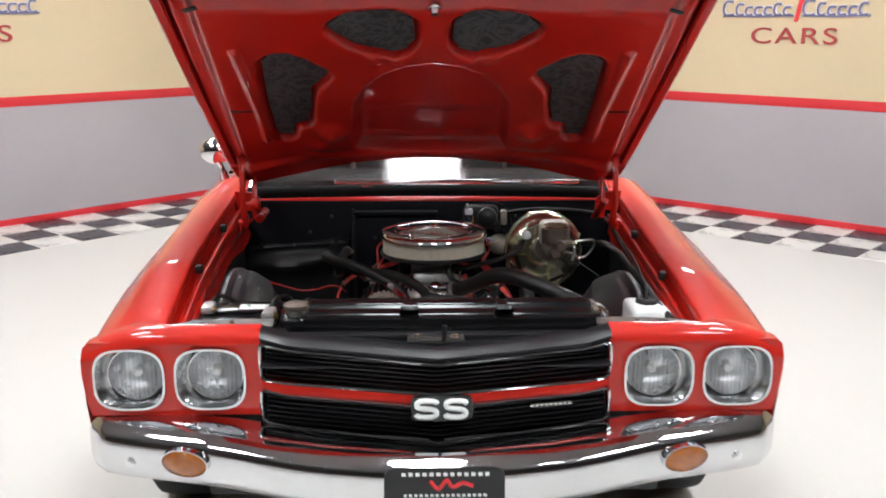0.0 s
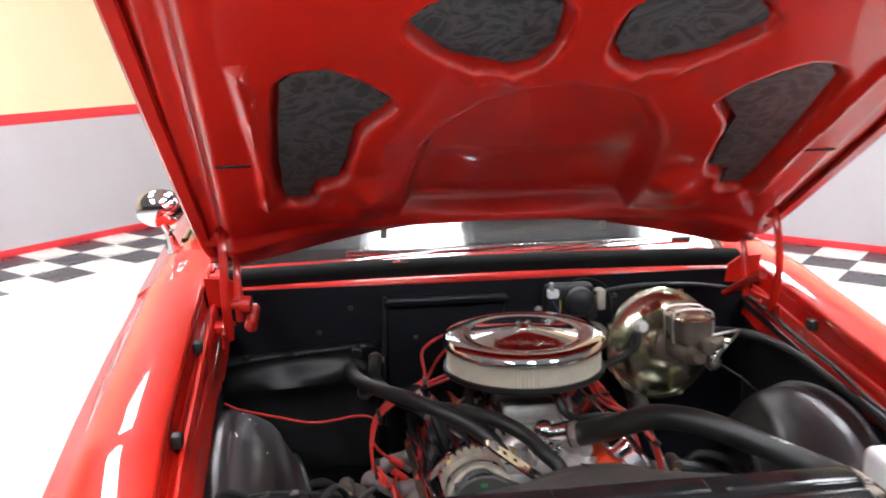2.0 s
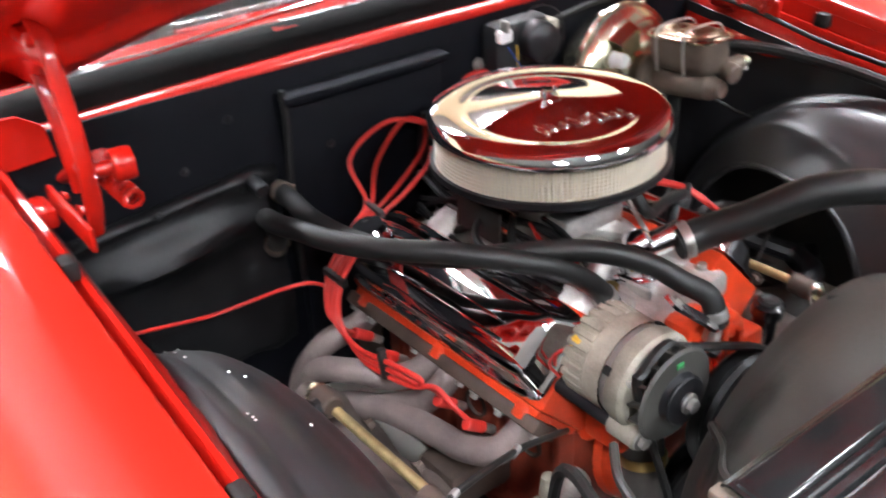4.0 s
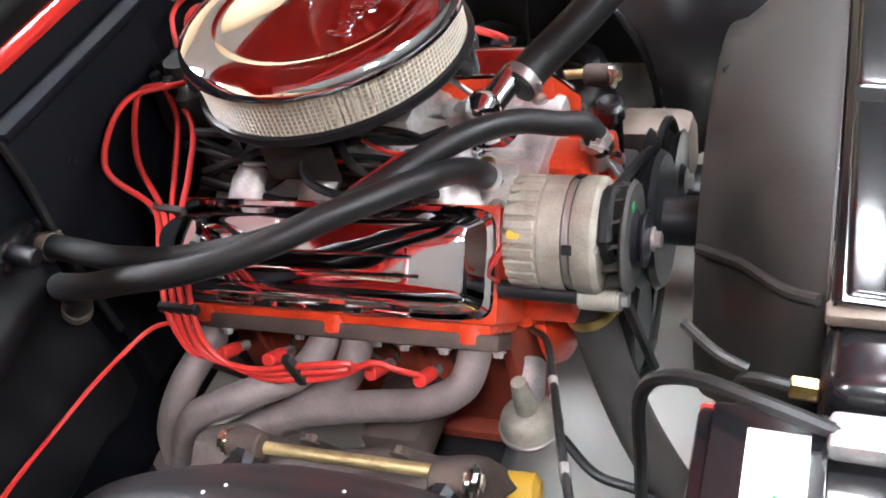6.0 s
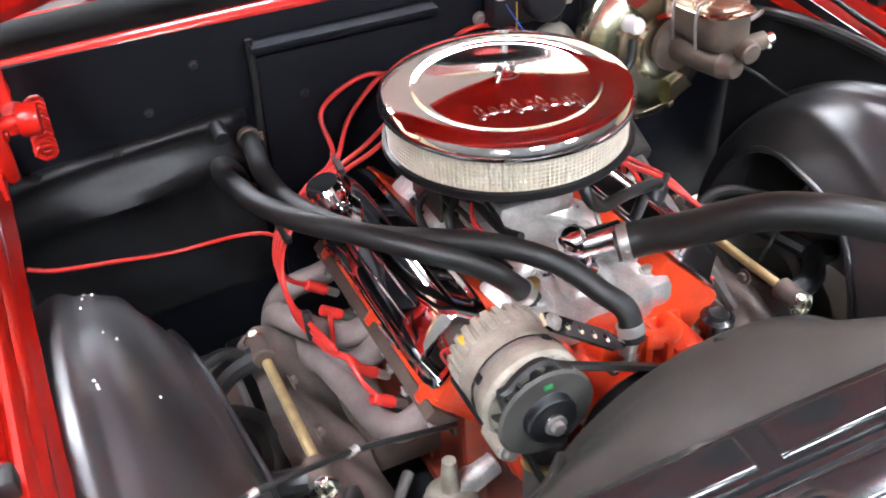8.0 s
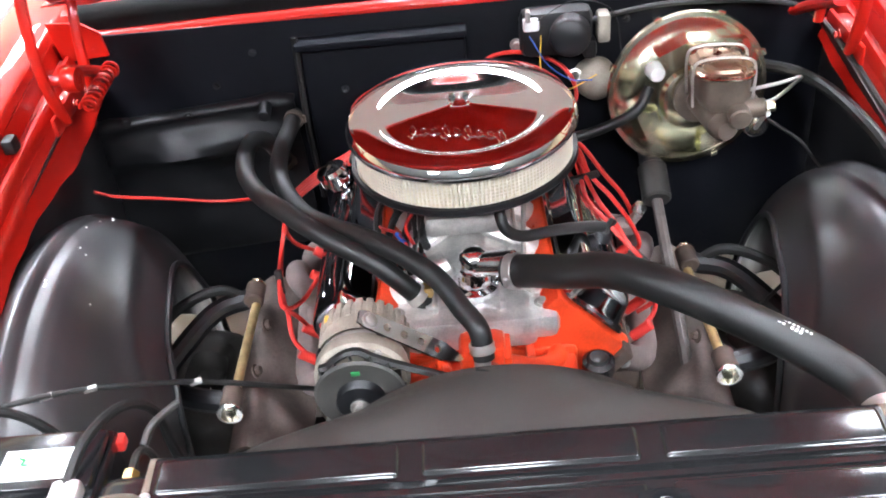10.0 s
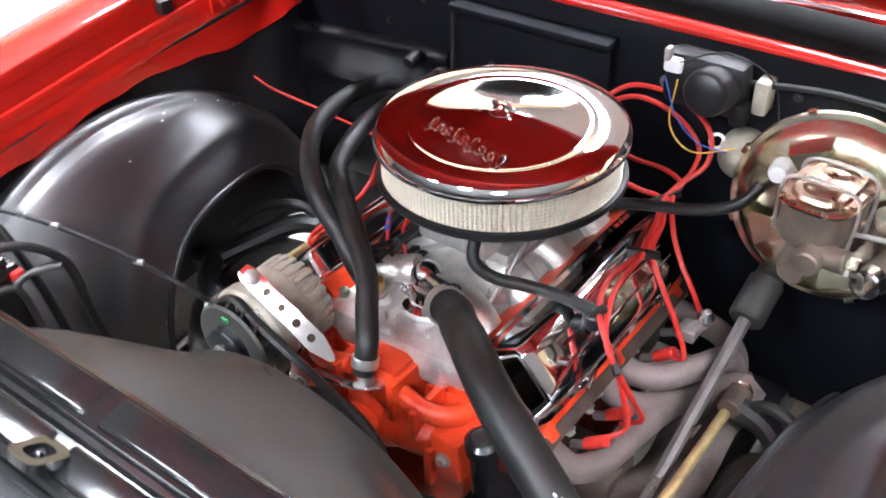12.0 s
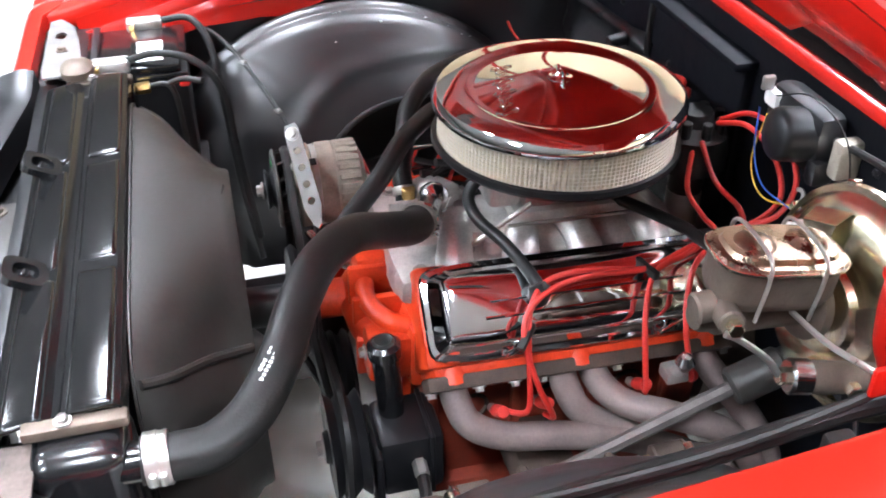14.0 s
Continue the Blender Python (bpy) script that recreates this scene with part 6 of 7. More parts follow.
part("hose", tube([(0.052, 3.02, 0.782), (0.056, 2.985, 0.772), (0.064, 2.968, 0.748), (0.090, 2.975, 0.727), (0.14, 2.998, 0.716), (0.19, 3.012, 0.708), (0.222, 3.02, 0.697), (0.228, 3.02, 0.682)], 0.009, 12, 8), RUBBER, ph)
lh = thing("lower_radiator_hose", (-0.09, 2.75, 0.3), "dusty black lower radiator hose", "hose")
part("hose", tube([(-0.100, 2.80, 0.52), (-0.108, 2.785, 0.46), (-0.115, 2.772, 0.39), (-0.15, 2.735, 0.31), (-0.22, 2.67, 0.27), (-0.33, 2.58, 0.29)], 0.030, 18, 8), DUSTY, lh)
clamp(lh, (-0.104, 2.792, 0.492), (-0.1, -0.25, -0.95), 0.0305, BRASS)
bh = thing("booster_vacuum_hose", (0.26, 3.3, 0.75), "thin black vacuum hose to the brake booster", "hose")
part("hose", tube([(0.335, 3.285, 0.795), (0.31, 3.262, 0.765), (0.25, 3.262, 0.735), (0.17, 3.26, 0.715), (0.08, 3.22, 0.705), (0.05, 3.20, 0.70)], 0.009, 12, 8), RUBBER, bh)
hw = thing("hood_side_wire", (-0.6, 3.2, 0.68), "thin red wire along the firewall", "wire")
part("wire", tube([(-0.665, 3.275, 0.69), (-0.63, 3.285, 0.668), (-0.55, 3.325, 0.628), (-0.47, 3.35, 0.598), (-0.41, 3.335, 0.606), (-0.37, 3.305, 0.625), (-0.33, 3.285, 0.630), (-0.30, 3.28, 0.61)], 0.003, 6, 6), WIRE_RED, hw)
tc = thing("throttle_cable", (-0.05, 2.98, 0.71), "thin red and black wires by the carburetor", "wire")
part("wire", tube([(-0.075, 3.06, 0.735), (-0.09, 3.02, 0.73), (-0.075, 2.985, 0.715), (-0.05, 2.965, 0.69)], 0.003, 6, 6), WIRE_RED, tc)
part("wire", tube([(-0.07, 3.10, 0.74), (-0.11, 3.06, 0.72), (-0.12, 3.0, 0.695), (-0.10, 2.95, 0.675)], 0.006, 8, 6), RUBBER, tc)
part("wire", tube([(-0.06, 3.14, 0.74), (-0.13, 3.12, 0.715), (-0.14, 3.05, 0.695), (-0.12, 2.99, 0.68)], 0.006, 8, 6), RUBBER, tc)

# black tangle added over the runners for the shade under the air cleaner
lm = thing("carburetor_shade_wiring", (-0.11, 3.1, 0.70), "black wires and thin hoses added as shade beside the carburetor", "wiring")
rng = random.Random(21)
for k in range(9):
    x0 = -0.062 - 0.004 * k
    q = [(x0 + rng.uniform(-0.01, 0.01), 2.955 + i * 0.075 + rng.uniform(-0.02, 0.02), 0.700 + 0.030 * math.sin(i * 0.9 + k) + rng.uniform(-0.012, 0.016) - 0.003 * k) for i in range(6)]
    part("wire", tube(q, (0.004, 0.0065, 0.005)[k % 3], 8, 5), RUBBER, lm)
part("wire", tube([(-0.075, 2.965, 0.715), (-0.10, 3.0, 0.735), (-0.125, 3.04, 0.72), (-0.135, 3.075, 0.70)], 0.0028, 6, 6), WIRE_RED, lm, "thin red wire")
part("wire_joint", rod((-0.090, 2.985, 0.729), (-0.103, 3.004, 0.735), 0.004, seg=10), BLUE, lm, "blue wire joint")
part("throttle_bracket", box((-0.112, 3.10, 0.69), (-0.106, 3.20, 0.745), 0.002), SHROUD, lm)

# ---- spark plug leads ----
for k in range(4):
    o = 0.0125 * (k - 1.5)
    py = PLUGS[k]
    a = math.pi * (0.75 + 0.14 * k)
    pw = thing("spark_plug_wire", (-0.31, 3.24 + o, 0.64), "red silicone spark plug lead", "plug wire", "spark plug leads")
    start = ([(-0.060, 3.320, 0.745), (-0.125, 3.300, 0.712)], [(-0.065, 3.335, 0.755), (-0.130, 3.318, 0.716)], [(-0.075, 3.368, 0.800), (-0.145, 3.352, 0.750)], [(-0.10, 3.372, 0.805), (-0.185, 3.368, 0.765)])[k]
    q = [(0.04 * math.cos(a), 3.345 + 0.04 * math.sin(a), 0.79)] + start + [(-0.190, 3.300 + o * 1.1, 0.700 + 0.002 * k), (-0.25, 3.262 + o, 0.690), (-0.308, 3.234 + o, 0.655), (-0.328, 3.215 + o * 0.9, 0.605)]
    if k < 3:
        q += [(-0.332, 3.15 + o * 0.4, 0.582 + o * 0.5), (-0.325, 3.09, 0.586 + o), (-0.312, 3.04 - 0.01 * k, 0.588 + o)]
        if k == 0:
            q += [(-0.300, 3.0, 0.585), (-0.292, 2.965, 0.565), (-0.272, py, 0.535)]
        elif k == 1:
            q += [(-0.29, 3.02, 0.565), (-0.272, py, 0.535)]
        else:
            q += [(-0.305, 3.05, 0.56), (-0.29, 3.10, 0.54), (-0.272, py, 0.535)]
    else:
        q += [(-0.315, 3.22, 0.575), (-0.290, py, 0.545), (-0.272, py, 0.535)]
    part("lead", tube(q, 0.0040, 10, 7), WIRE_RED, pw)
    part("boot", rod((-0.285, py, 0.542), (-0.255, py, 0.520), 0.009, seg=12), WIRE_RED, pw)
    part("spark_plug", rod((-0.256, py, 0.521), (-0.236, py, 0.505), 0.007, seg=6), STEEL, pw)
for p, d, w in (((-0.190, 3.300, 0.703), (0.1, 1, 0), 0.028), ((-0.308, 3.234, 0.655), (0, 1, 0), 0.028), ((-0.325, 3.09, 0.586), (0, 0.2, 1), 0.024)):
    tie = thing("wire_separator", p, "black plastic plug lead separator", "wire clip", "lead separators")
    v = Vector(d).normalized()
    m = Matrix.Translation(p) @ v.to_track_quat("X", "Z").to_matrix().to_4x4()
    part("clip", box((-w, -0.006, -0.0065), (w, 0.006, 0.0065), 0.003, m=m), RUBBER, tie)
RW = ([(0.150, 3.375, 0.800), (0.190, 3.345, 0.74), (0.179, 3.298, 0.705), (0.200, 3.24, 0.698), (0.206, 3.182, 0.684), (0.205, 3.10, 0.697), (0.222, 3.035, 0.705), (0.243, 3.005, 0.688), (0.270, 2.992, 0.658), (0.290, 2.99, 0.60), (0.300, 2.985, 0.55), (0.272, PLUGS[0], 0.535)],
      [(0.145, 3.365, 0.795), (0.182, 3.345, 0.745), (0.188, 3.295, 0.712), (0.206, 3.235, 0.704), (0.214, 3.178, 0.690), (0.222, 3.09, 0.700), (0.238, 3.03, 0.700), (0.255, 2.995, 0.680), (0.278, 2.985, 0.650), (0.300, 3.0, 0.59), (0.308, 3.02, 0.54), (0.278, PLUGS[1], 0.515)],
      [(0.150, 3.38, 0.79), (0.188, 3.36, 0.74), (0.190, 3.305, 0.712), (0.212, 3.24, 0.703), (0.222, 3.19, 0.688), (0.255, 3.165, 0.655), (0.290, 3.155, 0.60), (0.305, 3.155, 0.55), (0.272, PLUGS[2], 0.535)],
      [(0.140, 3.385, 0.79), (0.180, 3.372, 0.74), (0.195, 3.315, 0.716), (0.225, 3.25, 0.698), (0.255, 3.225, 0.66), (0.285, 3.215, 0.62), (0.305, 3.222, 0.56), (0.272, PLUGS[3], 0.535)])
for k, q in enumerate(RW):
    a = math.pi * (-0.25 + 0.16 * k)
    pw = thing("spark_plug_wire", q[4], "red silicone spark plug lead", "plug wire", "spark plug leads")
    head = ([(0.04, 3.325, 0.765), (0.085, 3.300, 0.722), (0.140, 3.300, 0.708)],
            [(0.045, 3.335, 0.775), (0.100, 3.335, 0.738), (0.165, 3.340, 0.730), (0.200, 3.325, 0.722)],
            [(0.04, 3.360, 0.80), (0.090, 3.378, 0.818), (0.150, 3.388, 0.800), (0.198, 3.378, 0.765), (0.205, 3.345, 0.735)],
            [(0.03, 3.370, 0.80), (0.075, 3.392, 0.828), (0.145, 3.402, 0.822), (0.205, 3.392, 0.790), (0.222, 3.360, 0.750)])[k]
    q = head + q[2:]
    part("lead", tube(q, 0.0040, 10, 7), WIRE_RED, pw)
    py = PLUGS[k]
    part("boot", rod((0.288, py, 0.545), (0.258, py, 0.520), 0.009, seg=12), WIRE_RED, pw)
    part("spark_plug", rod((0.265, py, 0.522), (0.236, py, 0.505), 0.007, seg=6), STEEL, pw)
for p, d, w in (((0.186, 3.298, 0.708), (0.5, 0.5, 0.2), 0.026), ((0.211, 3.182, 0.688), (0.8, 0.1, 0.1), 0.026), ((0.272, 2.989, 0.657), (0.3, -0.3, -0.2), 0.020), ((0.228, 3.018, 0.700), (0.3, 0.2, 0.3), 0.014)):
    tie = thing("wire_separator", p, "black plastic plug lead separator", "wire clip", "lead separators")
    v = Vector(d).normalized()
    m = Matrix.Translation(p) @ v.to_track_quat("X", "Z").to_matrix().to_4x4()
    part("clip", box((-w, -0.005, -0.006), (w, 0.005, 0.006), 0.0025, m=m), RUBBER, tie)

# ---- brake booster and master cylinder ----
BC = Vector((0.415, 3.312, 0.742))
BD = Vector((0.06, -1, 0.10)).normalized()
bo = thing("brake_booster", (0.415, 3.38, 0.60), "round yellow-zinc brake booster on the firewall", "brake booster")
b = lathe([(0, 0.030), (0.045, 0.030), (0.055, 0.026), (0.060, 0.018), (0.085, 0.016), (0.110, 0.010), (0.128, -0.004), (0.135, -0.014), (0.143, -0.016), (0.145, -0.022), (0.143, -0.028), (0.130, -0.036), (0.120, -0.075), (0.06, -0.10), (0, -0.10)], BC, BD, 64)
shell = part("shell", b, ZINC, bo)
u, w, dd = frame_axes(BD)
for k in range(8):
    a = math.radians(22.5 + 45 * k)
    o = u * math.cos(a) + w * math.sin(a)
    tng = -u * math.sin(a) + w * math.cos(a)
    m = Matrix(((o.x, tng.x, dd.x, 0), (o.y, tng.y, dd.y, 0), (o.z, tng.z, dd.z, 0), (0, 0, 0, 1)))
    m = Matrix.Translation(BC) @ m
    if k % 2 == 0:
        rows = [[m @ Vector((r, tt * ww, h)) for tt in (-1, -0.7, 0, 0.7, 1)] for r, ww, h in ((0.064, 0.012, 0.016), (0.070, 0.015, 0.030), (0.102, 0.028, 0.027), (0.115, 0.031, 0.006))]
        part("stamped_rib", loft(rows, thick=0.001), ZINC, bo)
    part("rim_tab", box((0.140, -0.007, -0.028), (0.149, 0.007, -0.014), 0.002, m=m, seg=1), ZINC, bo)
part("check_valve", lathe([(0, 0.03), (0.012, 0.028), (0.015, 0.02), (0.013, 0.008), (0.016, 0)], (0.345, 3.297, 0.803), BD, 18), WHITE_PLASTIC, bo, "white check valve")
mc = thing("master_cylinder", (0.43, 3.2, 0.77), "weathered cast-iron brake master cylinder with wire bails", "master cylinder")
part("bore", lathe([(0, 0.155), (0.015, 0.155), (0.018, 0.150), (0.020, 0.135), (0.024, 0.13), (0.026, 0.02), (0.045, 0.012), (0.045, 0.0), (0, 0)], BC + BD * 0.028 + Vector((0.0, 0, 0.012)), (0.06, -1, 0.10), 24), IRON, mc)
RC = Vector((0.430, 3.212, 0.814))
mr_ = Matrix.Translation(RC) @ Matrix.Rotation(radians(-4), 4, "Z") @ Matrix.Rotation(radians(-6), 4, "X")
loops = [[mr_ @ Vector((x, y, z)) for x, y in ring_loop(0, 0, hx_, hy_, 40, 3.4)] for hx_, hy_, z in ((0.028, 0.058, -0.026), (0.038, 0.066, -0.018), (0.043, 0.071, -0.004), (0.043, 0.071, 0.028), (0.044, 0.073, 0.033), (0.0005, 0.0005, 0.034))]
part("reservoir", loft(loops, close=True), IRON, mc, "cast-iron reservoir")
loops = [[mr_ @ Vector((x, y, z)) for x, y in ring_loop(0, 0, hx_, hy_, 40, 3.4)] for hx_, hy_, z in ((0.046, 0.075, 0.033), (0.047, 0.076, 0.038), (0.044, 0.073, 0.041), (0.036, 0.065, 0.042), (0.033, 0.062, 0.047), (0.0005, 0.0005, 0.048))]
part("lid", loft(loops, close=True), LID, mc, "brown-tinted plated lid")
for y in (-0.030, 0.030):
    part("lid_dome", loft([[mr_ @ Vector((x, y + yy, z)) for x, yy in ring_loop(0, 0, r * 0.024, r * 0.024, 24)] for r, z in ((1.0, 0.0465), (0.85, 0.0505), (0.5, 0.0525), (0.01, 0.053))], close=True), LID, mc)
part("lid_edge", loft([[mr_ @ Vector((x, y, z)) for x, y in ring_loop(0, 0, hx_, hy_, 40, 3.4)] for hx_, hy_, z in ((0.0455, 0.0745, 0.032), (0.0485, 0.0775, 0.034), (0.0485, 0.0775, 0.037), (0.0455, 0.0745, 0.039))], close=True), ZINC, mc)
for y in (-0.032, 0.032):
    q = [(-0.047, y, -0.024), (-0.049, y, 0.03), (-0.040, y, 0.052), (0.0, y, 0.057), (0.040, y, 0.052), (0.049, y, 0.03), (0.047, y, -0.024)]
    part("bail_wire", tube([mr_ @ Vector(p) for p in q], 0.0024, 8, 6), LINE, mc, "bright wire bail")
part("front_plug", rod((0.443, 3.142, 0.800), (0.442, 3.118, 0.798), 0.018, seg=20), IRON, mc)
part("outlet_boss", rod((0.445, 3.150, 0.798), (0.486, 3.140, 0.806), 0.015, seg=16), IRON, mc)
part("outlet_nut", rod((0.485, 3.140, 0.806), (0.500, 3.138, 0.808), 0.009, seg=6), ZINC, mc)
cvv = thing("brake_valve", (0.51, 3.22, 0.72), "brass brake proportioning valve with steel lines", "brake valve")
part("body", rod((0.500, 3.205, 0.728), (0.515, 3.30, 0.715), 0.019, seg=16), IRON, cvv)
part("end_cap", rod((0.496, 3.186, 0.730), (0.501, 3.212, 0.727), 0.021, seg=18), CHROME_DULL, cvv, "bright end cap")
part("cap_nut", rod((0.494, 3.175, 0.731), (0.496, 3.188, 0.730), 0.010, seg=6), ZINC, cvv)
part("brake_line", tube([(0.486, 3.104, 0.800), (0.490, 3.120, 0.792), (0.495, 3.155, 0.762), (0.494, 3.176, 0.733)], 0.0042, 8), LINE, cvv)
part("brake_line", tube([(0.46, 3.20, 0.79), (0.53, 3.20, 0.80), (0.575, 3.225, 0.795), (0.585, 3.27, 0.76), (0.56, 3.29, 0.72), (0.52, 3.28, 0.716)], 0.0034, 8), LINE, cvv)
part("brake_line", tube([(0.51, 3.26, 0.718), (0.56, 3.24, 0.69), (0.60, 3.20, 0.66), (0.60, 3.05, 0.62), (0.45, 3.0, 0.45)], 0.0034, 8), RUBBER, cvv)
part("side_boss", rod((0.507, 3.25, 0.722), (0.535, 3.25, 0.722), 0.010, seg=6), ZINC, cvv)
part("valve_stand", box((0.485, 3.24, 0.70), (0.525, 3.34, 0.712), 0.003), BLACK_SATIN, cvv)

cvv.location += Vector((0.008, 0.036, 0.008))
mc.location += Vector((0.006, 0.008, 0.011))
bo.location += Vector((0.004, 0.022, 0.008))

# ---- steering shaft and linkages ----
st = thing("steering_shaft", (0.35, 3.1, 0.5), "grey steering shaft with a rag joint", "steering shaft")
part("shaft", rod((0.350, 2.86, 0.400), (0.355, 3.28, 0.578), 0.0105, seg=8), SHAFT, st)
part("coupling", rod((0.355, 3.265, 0.572), (0.357, 3.335, 0.602), 0.027, seg=20), SHROUD, st, "grimy dark coupling")
part("column", rod((0.357, 3.33, 0.60), (0.362, 3.45, 0.65), 0.022, seg=16), BLACK_SATIN, st)
part("steering_box", box((0.315, 2.74, 0.33), (0.40, 2.89, 0.45), 0.025), IRON, st)
sh = thing("clutch_linkage_ball", (0.308, 3.2, 0.585), "bright ball stud on a small bracket", "ball stud")
part("ball", lathe([(0, -0.014), (0.008, -0.012), (0.014, 0), (0.008, 0.012), (0, 0.014)], (0.312, 3.217, 0.592), (0, 0, 1), 16), CHROME_DULL, sh)
part("stud", rod((0.312, 3.217, 0.582), (0.294, 3.215, 0.560), 0.009), STEEL, sh)
part("bracket", box((0.275, 3.20, 0.545), (0.305, 3.235, 0.565), 0.004), STEEL, sh)

for s in (-1, 1):
    ca = thing("control_arm", (s * 0.42, 2.97, 0.4), "rusty upper control arm with a brass-coloured cross shaft", "control arm", "control arms")
    part("cross_shaft", rod((s * 0.388, 2.885, 0.520), (s * 0.388, 3.160, 0.506), 0.0080), GILT, ca, "brass-plated cross shaft")
    for y in (2.885, 3.150):
        part("bushing", rod((s * 0.392, y - 0.022, 0.515), (s * 0.392, y + 0.022, 0.515), 0.018, seg=20), RUSTY, ca)
        part("end_nut", bolt((s * 0.392, y - 0.024 if y < 3 else y + 0.024, 0.515), (0, -1 if y < 3 else 1, 0.2), 0.012, 0.014), ZINC, ca)
        part("arm_leg", tube([(s * 0.395, y, 0.51), (s * 0.47, y + (0.03 if y < 3 else -0.03), 0.50), (s * 0.56, 3.0, 0.46), (s * 0.60, 3.0, 0.45)], 0.019, 10), BLACK_SATIN, ca)
    part("shock_tower", loft([[Vector((s * 0.478 + hx * math.cos(a), 3.03 + hy * math.sin(a), z + 0.008 * math.sin(3 * a + 1))) for a in np.linspace(0, math.tau, 33)[:-1]] for hx, hy, z in ((0.105, 0.180, 0.27), (0.100, 0.165, 0.37), (0.088, 0.145, 0.420), (0.074, 0.120, 0.440), (0.055, 0.090, 0.448), (0.040, 0.065, 0.440), (0.036, 0.058, 0.400), (0.002, 0.003, 0.398))], close=True), SHROUD, ca, "grimy black spring tower")
    part("washer", rod((s * 0.392, 2.856, 0.513), (s * 0.392, 2.862, 0.513), 0.021, seg=20), CHROME_DULL, ca, "bright end washer")
    part("shaft_bolt", bolt((s * 0.368, 2.96, 0.505), (-s, 0, 0.3), 0.008, 0.012), RUSTY, ca)
    part("shaft_bolt", bolt((s * 0.368, 3.08, 0.500), (-s, 0, 0.3), 0.008, 0.012), RUSTY, ca)
    shelf = [[Vector((s * (0.285 + 0.125 * u), 2.85 + 0.40 * v, 0.385 + 0.085 * math.sin(min(1.0, u * 1.25) * 1.4) - 0.05 * max(0, u - 0.75) + 0.012 * math.sin(7 * v + 3 * u) + 0.010 * math.sin(17 * v - 4 * u) - 0.25 * max(0, 0.12 - v))) for u in np.linspace(0, 1, 13)] for v in np.linspace(0, 1, 37)]
    part("frame_bracket", loft(shelf, thick=0.006), FRAME_DUST, ca, "dust-browned frame bracket")
    part("brake_hose", tube([(s * 0.40, 3.15, 0.50), (s * 0.45, 3.14, 0.54), (s * 0.52, 3.11, 0.53), (s * 0.58, 3.08, 0.48)], 0.010, 10), RUBBER, ca)

# ---- power steering pump ----
ps = thing("power_steering_pump", (0.21, 2.79, 0.45), "black power steering pump with a filler cap", "steering pump")
part("reservoir", box((0.150, 2.790, 0.375), (0.250, 2.885, 0.482), 0.012), BLACK_SATIN, ps)
part("reservoir_seam", box((0.147, 2.862, 0.372), (0.253, 2.870, 0.485), 0.003), BLACK_SATIN, ps)
part("filler_neck", lathe([(0, 0.135), (0.018, 0.135), (0.024, 0.130), (0.024, 0.112), (0.019, 0.108), (0.019, 0.0), (0, 0)], (0.182, 2.822, 0.478), (0.0, -0.05, 1), 24), BLACK_GLOSS, ps)
part("cap_dimple", lathe([(0, 0.002), (0.010, 0.002), (0.013, 0.004), (0.016, 0.0)], (0.182, 2.815, 0.613), (0, -0.05, 1), 20), RUBBER, ps)
part("pulley", lathe([(0, 0.034), (0.022, 0.034), (0.026, 0.026), (0.070, 0.024), (0.077, 0.027), (0.066, 0.014), (0.077, 0.002), (0.066, -0.010), (0.077, -0.022), (0.070, -0.025), (0, -0.025)], (0.205, 2.752, 0.455), (0, -1, 0), 36), BLACK_SATIN, ps)
part("pulley_hub", bolt((0.205, 2.719, 0.455), (0, -1, 0), 0.012, 0.012), STEEL, ps)
part("pump_bracket", box((0.145, 2.782, 0.35), (0.262, 2.794, 0.47), 0.005), BLACK_SATIN, ps)
part("fitting", rod((0.250, 2.845, 0.44), (0.276, 2.845, 0.436), 0.011, seg=6), STEEL, ps)
part("pressure_hose", tube([(0.274, 2.845, 0.436), (0.31, 2.84, 0.42), (0.335, 2.81, 0.39), (0.345, 2.80, 0.36)], 0.009, 10), RUBBER, ps)

# ---- radiator, support and shroud ----
rad = thing("radiator", (0.03, 2.47, 0.3), "black radiator with side tanks behind the grille", "radiator")
part("core", box((-0.34, 2.445, 0.31), (0.40, 2.515, 0.775), 0.004), BLACK_SATIN, rad)
for x0, x1 in ((-0.425, -0.335), (0.395, 0.485)):
    part("side_tank", box((x0, 2.43, 0.31), (x1, 2.53, 0.785), 0.025, seg=4), BLACK_GLOSS, rad)
part("outlet", rod((0.462, 2.50, 0.752), (0.462, 2.55, 0.752), 0.021, seg=18), BLACK_GLOSS, rad)
part("filler_neck", rod((-0.378, 2.448, 0.78), (-0.378, 2.446, 0.802), 0.022, seg=20), STEEL, rad)
part("cap", loft([[Vector((-0.378 + x, 2.446 + y, z)) for x, y in ring_loop(0, 0, r, r * 0.8, 16, 2.4)] for r, z in ((0.031, 0.800), (0.033, 0.805), (0.033, 0.812), (0.026, 0.818), (0.012, 0.823), (0.0005, 0.824))], close=True), IRON, rad, "dull aluminium radiator cap", smooth=True)
part("cooler_fitting", rod((-0.400, 2.530, 0.752), (-0.400, 2.552, 0.754), 0.010, seg=6), BRASS, rad, "brass line fitting")
part("cooler_line", tube([(-0.400, 2.550, 0.754), (-0.398, 2.575, 0.757), (-0.392, 2.590, 0.745), (-0.385, 2.595, 0.70), (-0.37, 2.60, 0.55), (-0.35, 2.62, 0.36)], 0.005, 8), SHROUD, rad, "brown steel cooler line")
part("cooler_line", tube([(-0.392, 2.585, 0.760), (-0.385, 2.61, 0.768), (-0.36, 2.640, 0.772)], 0.005, 8), SHROUD, rad)
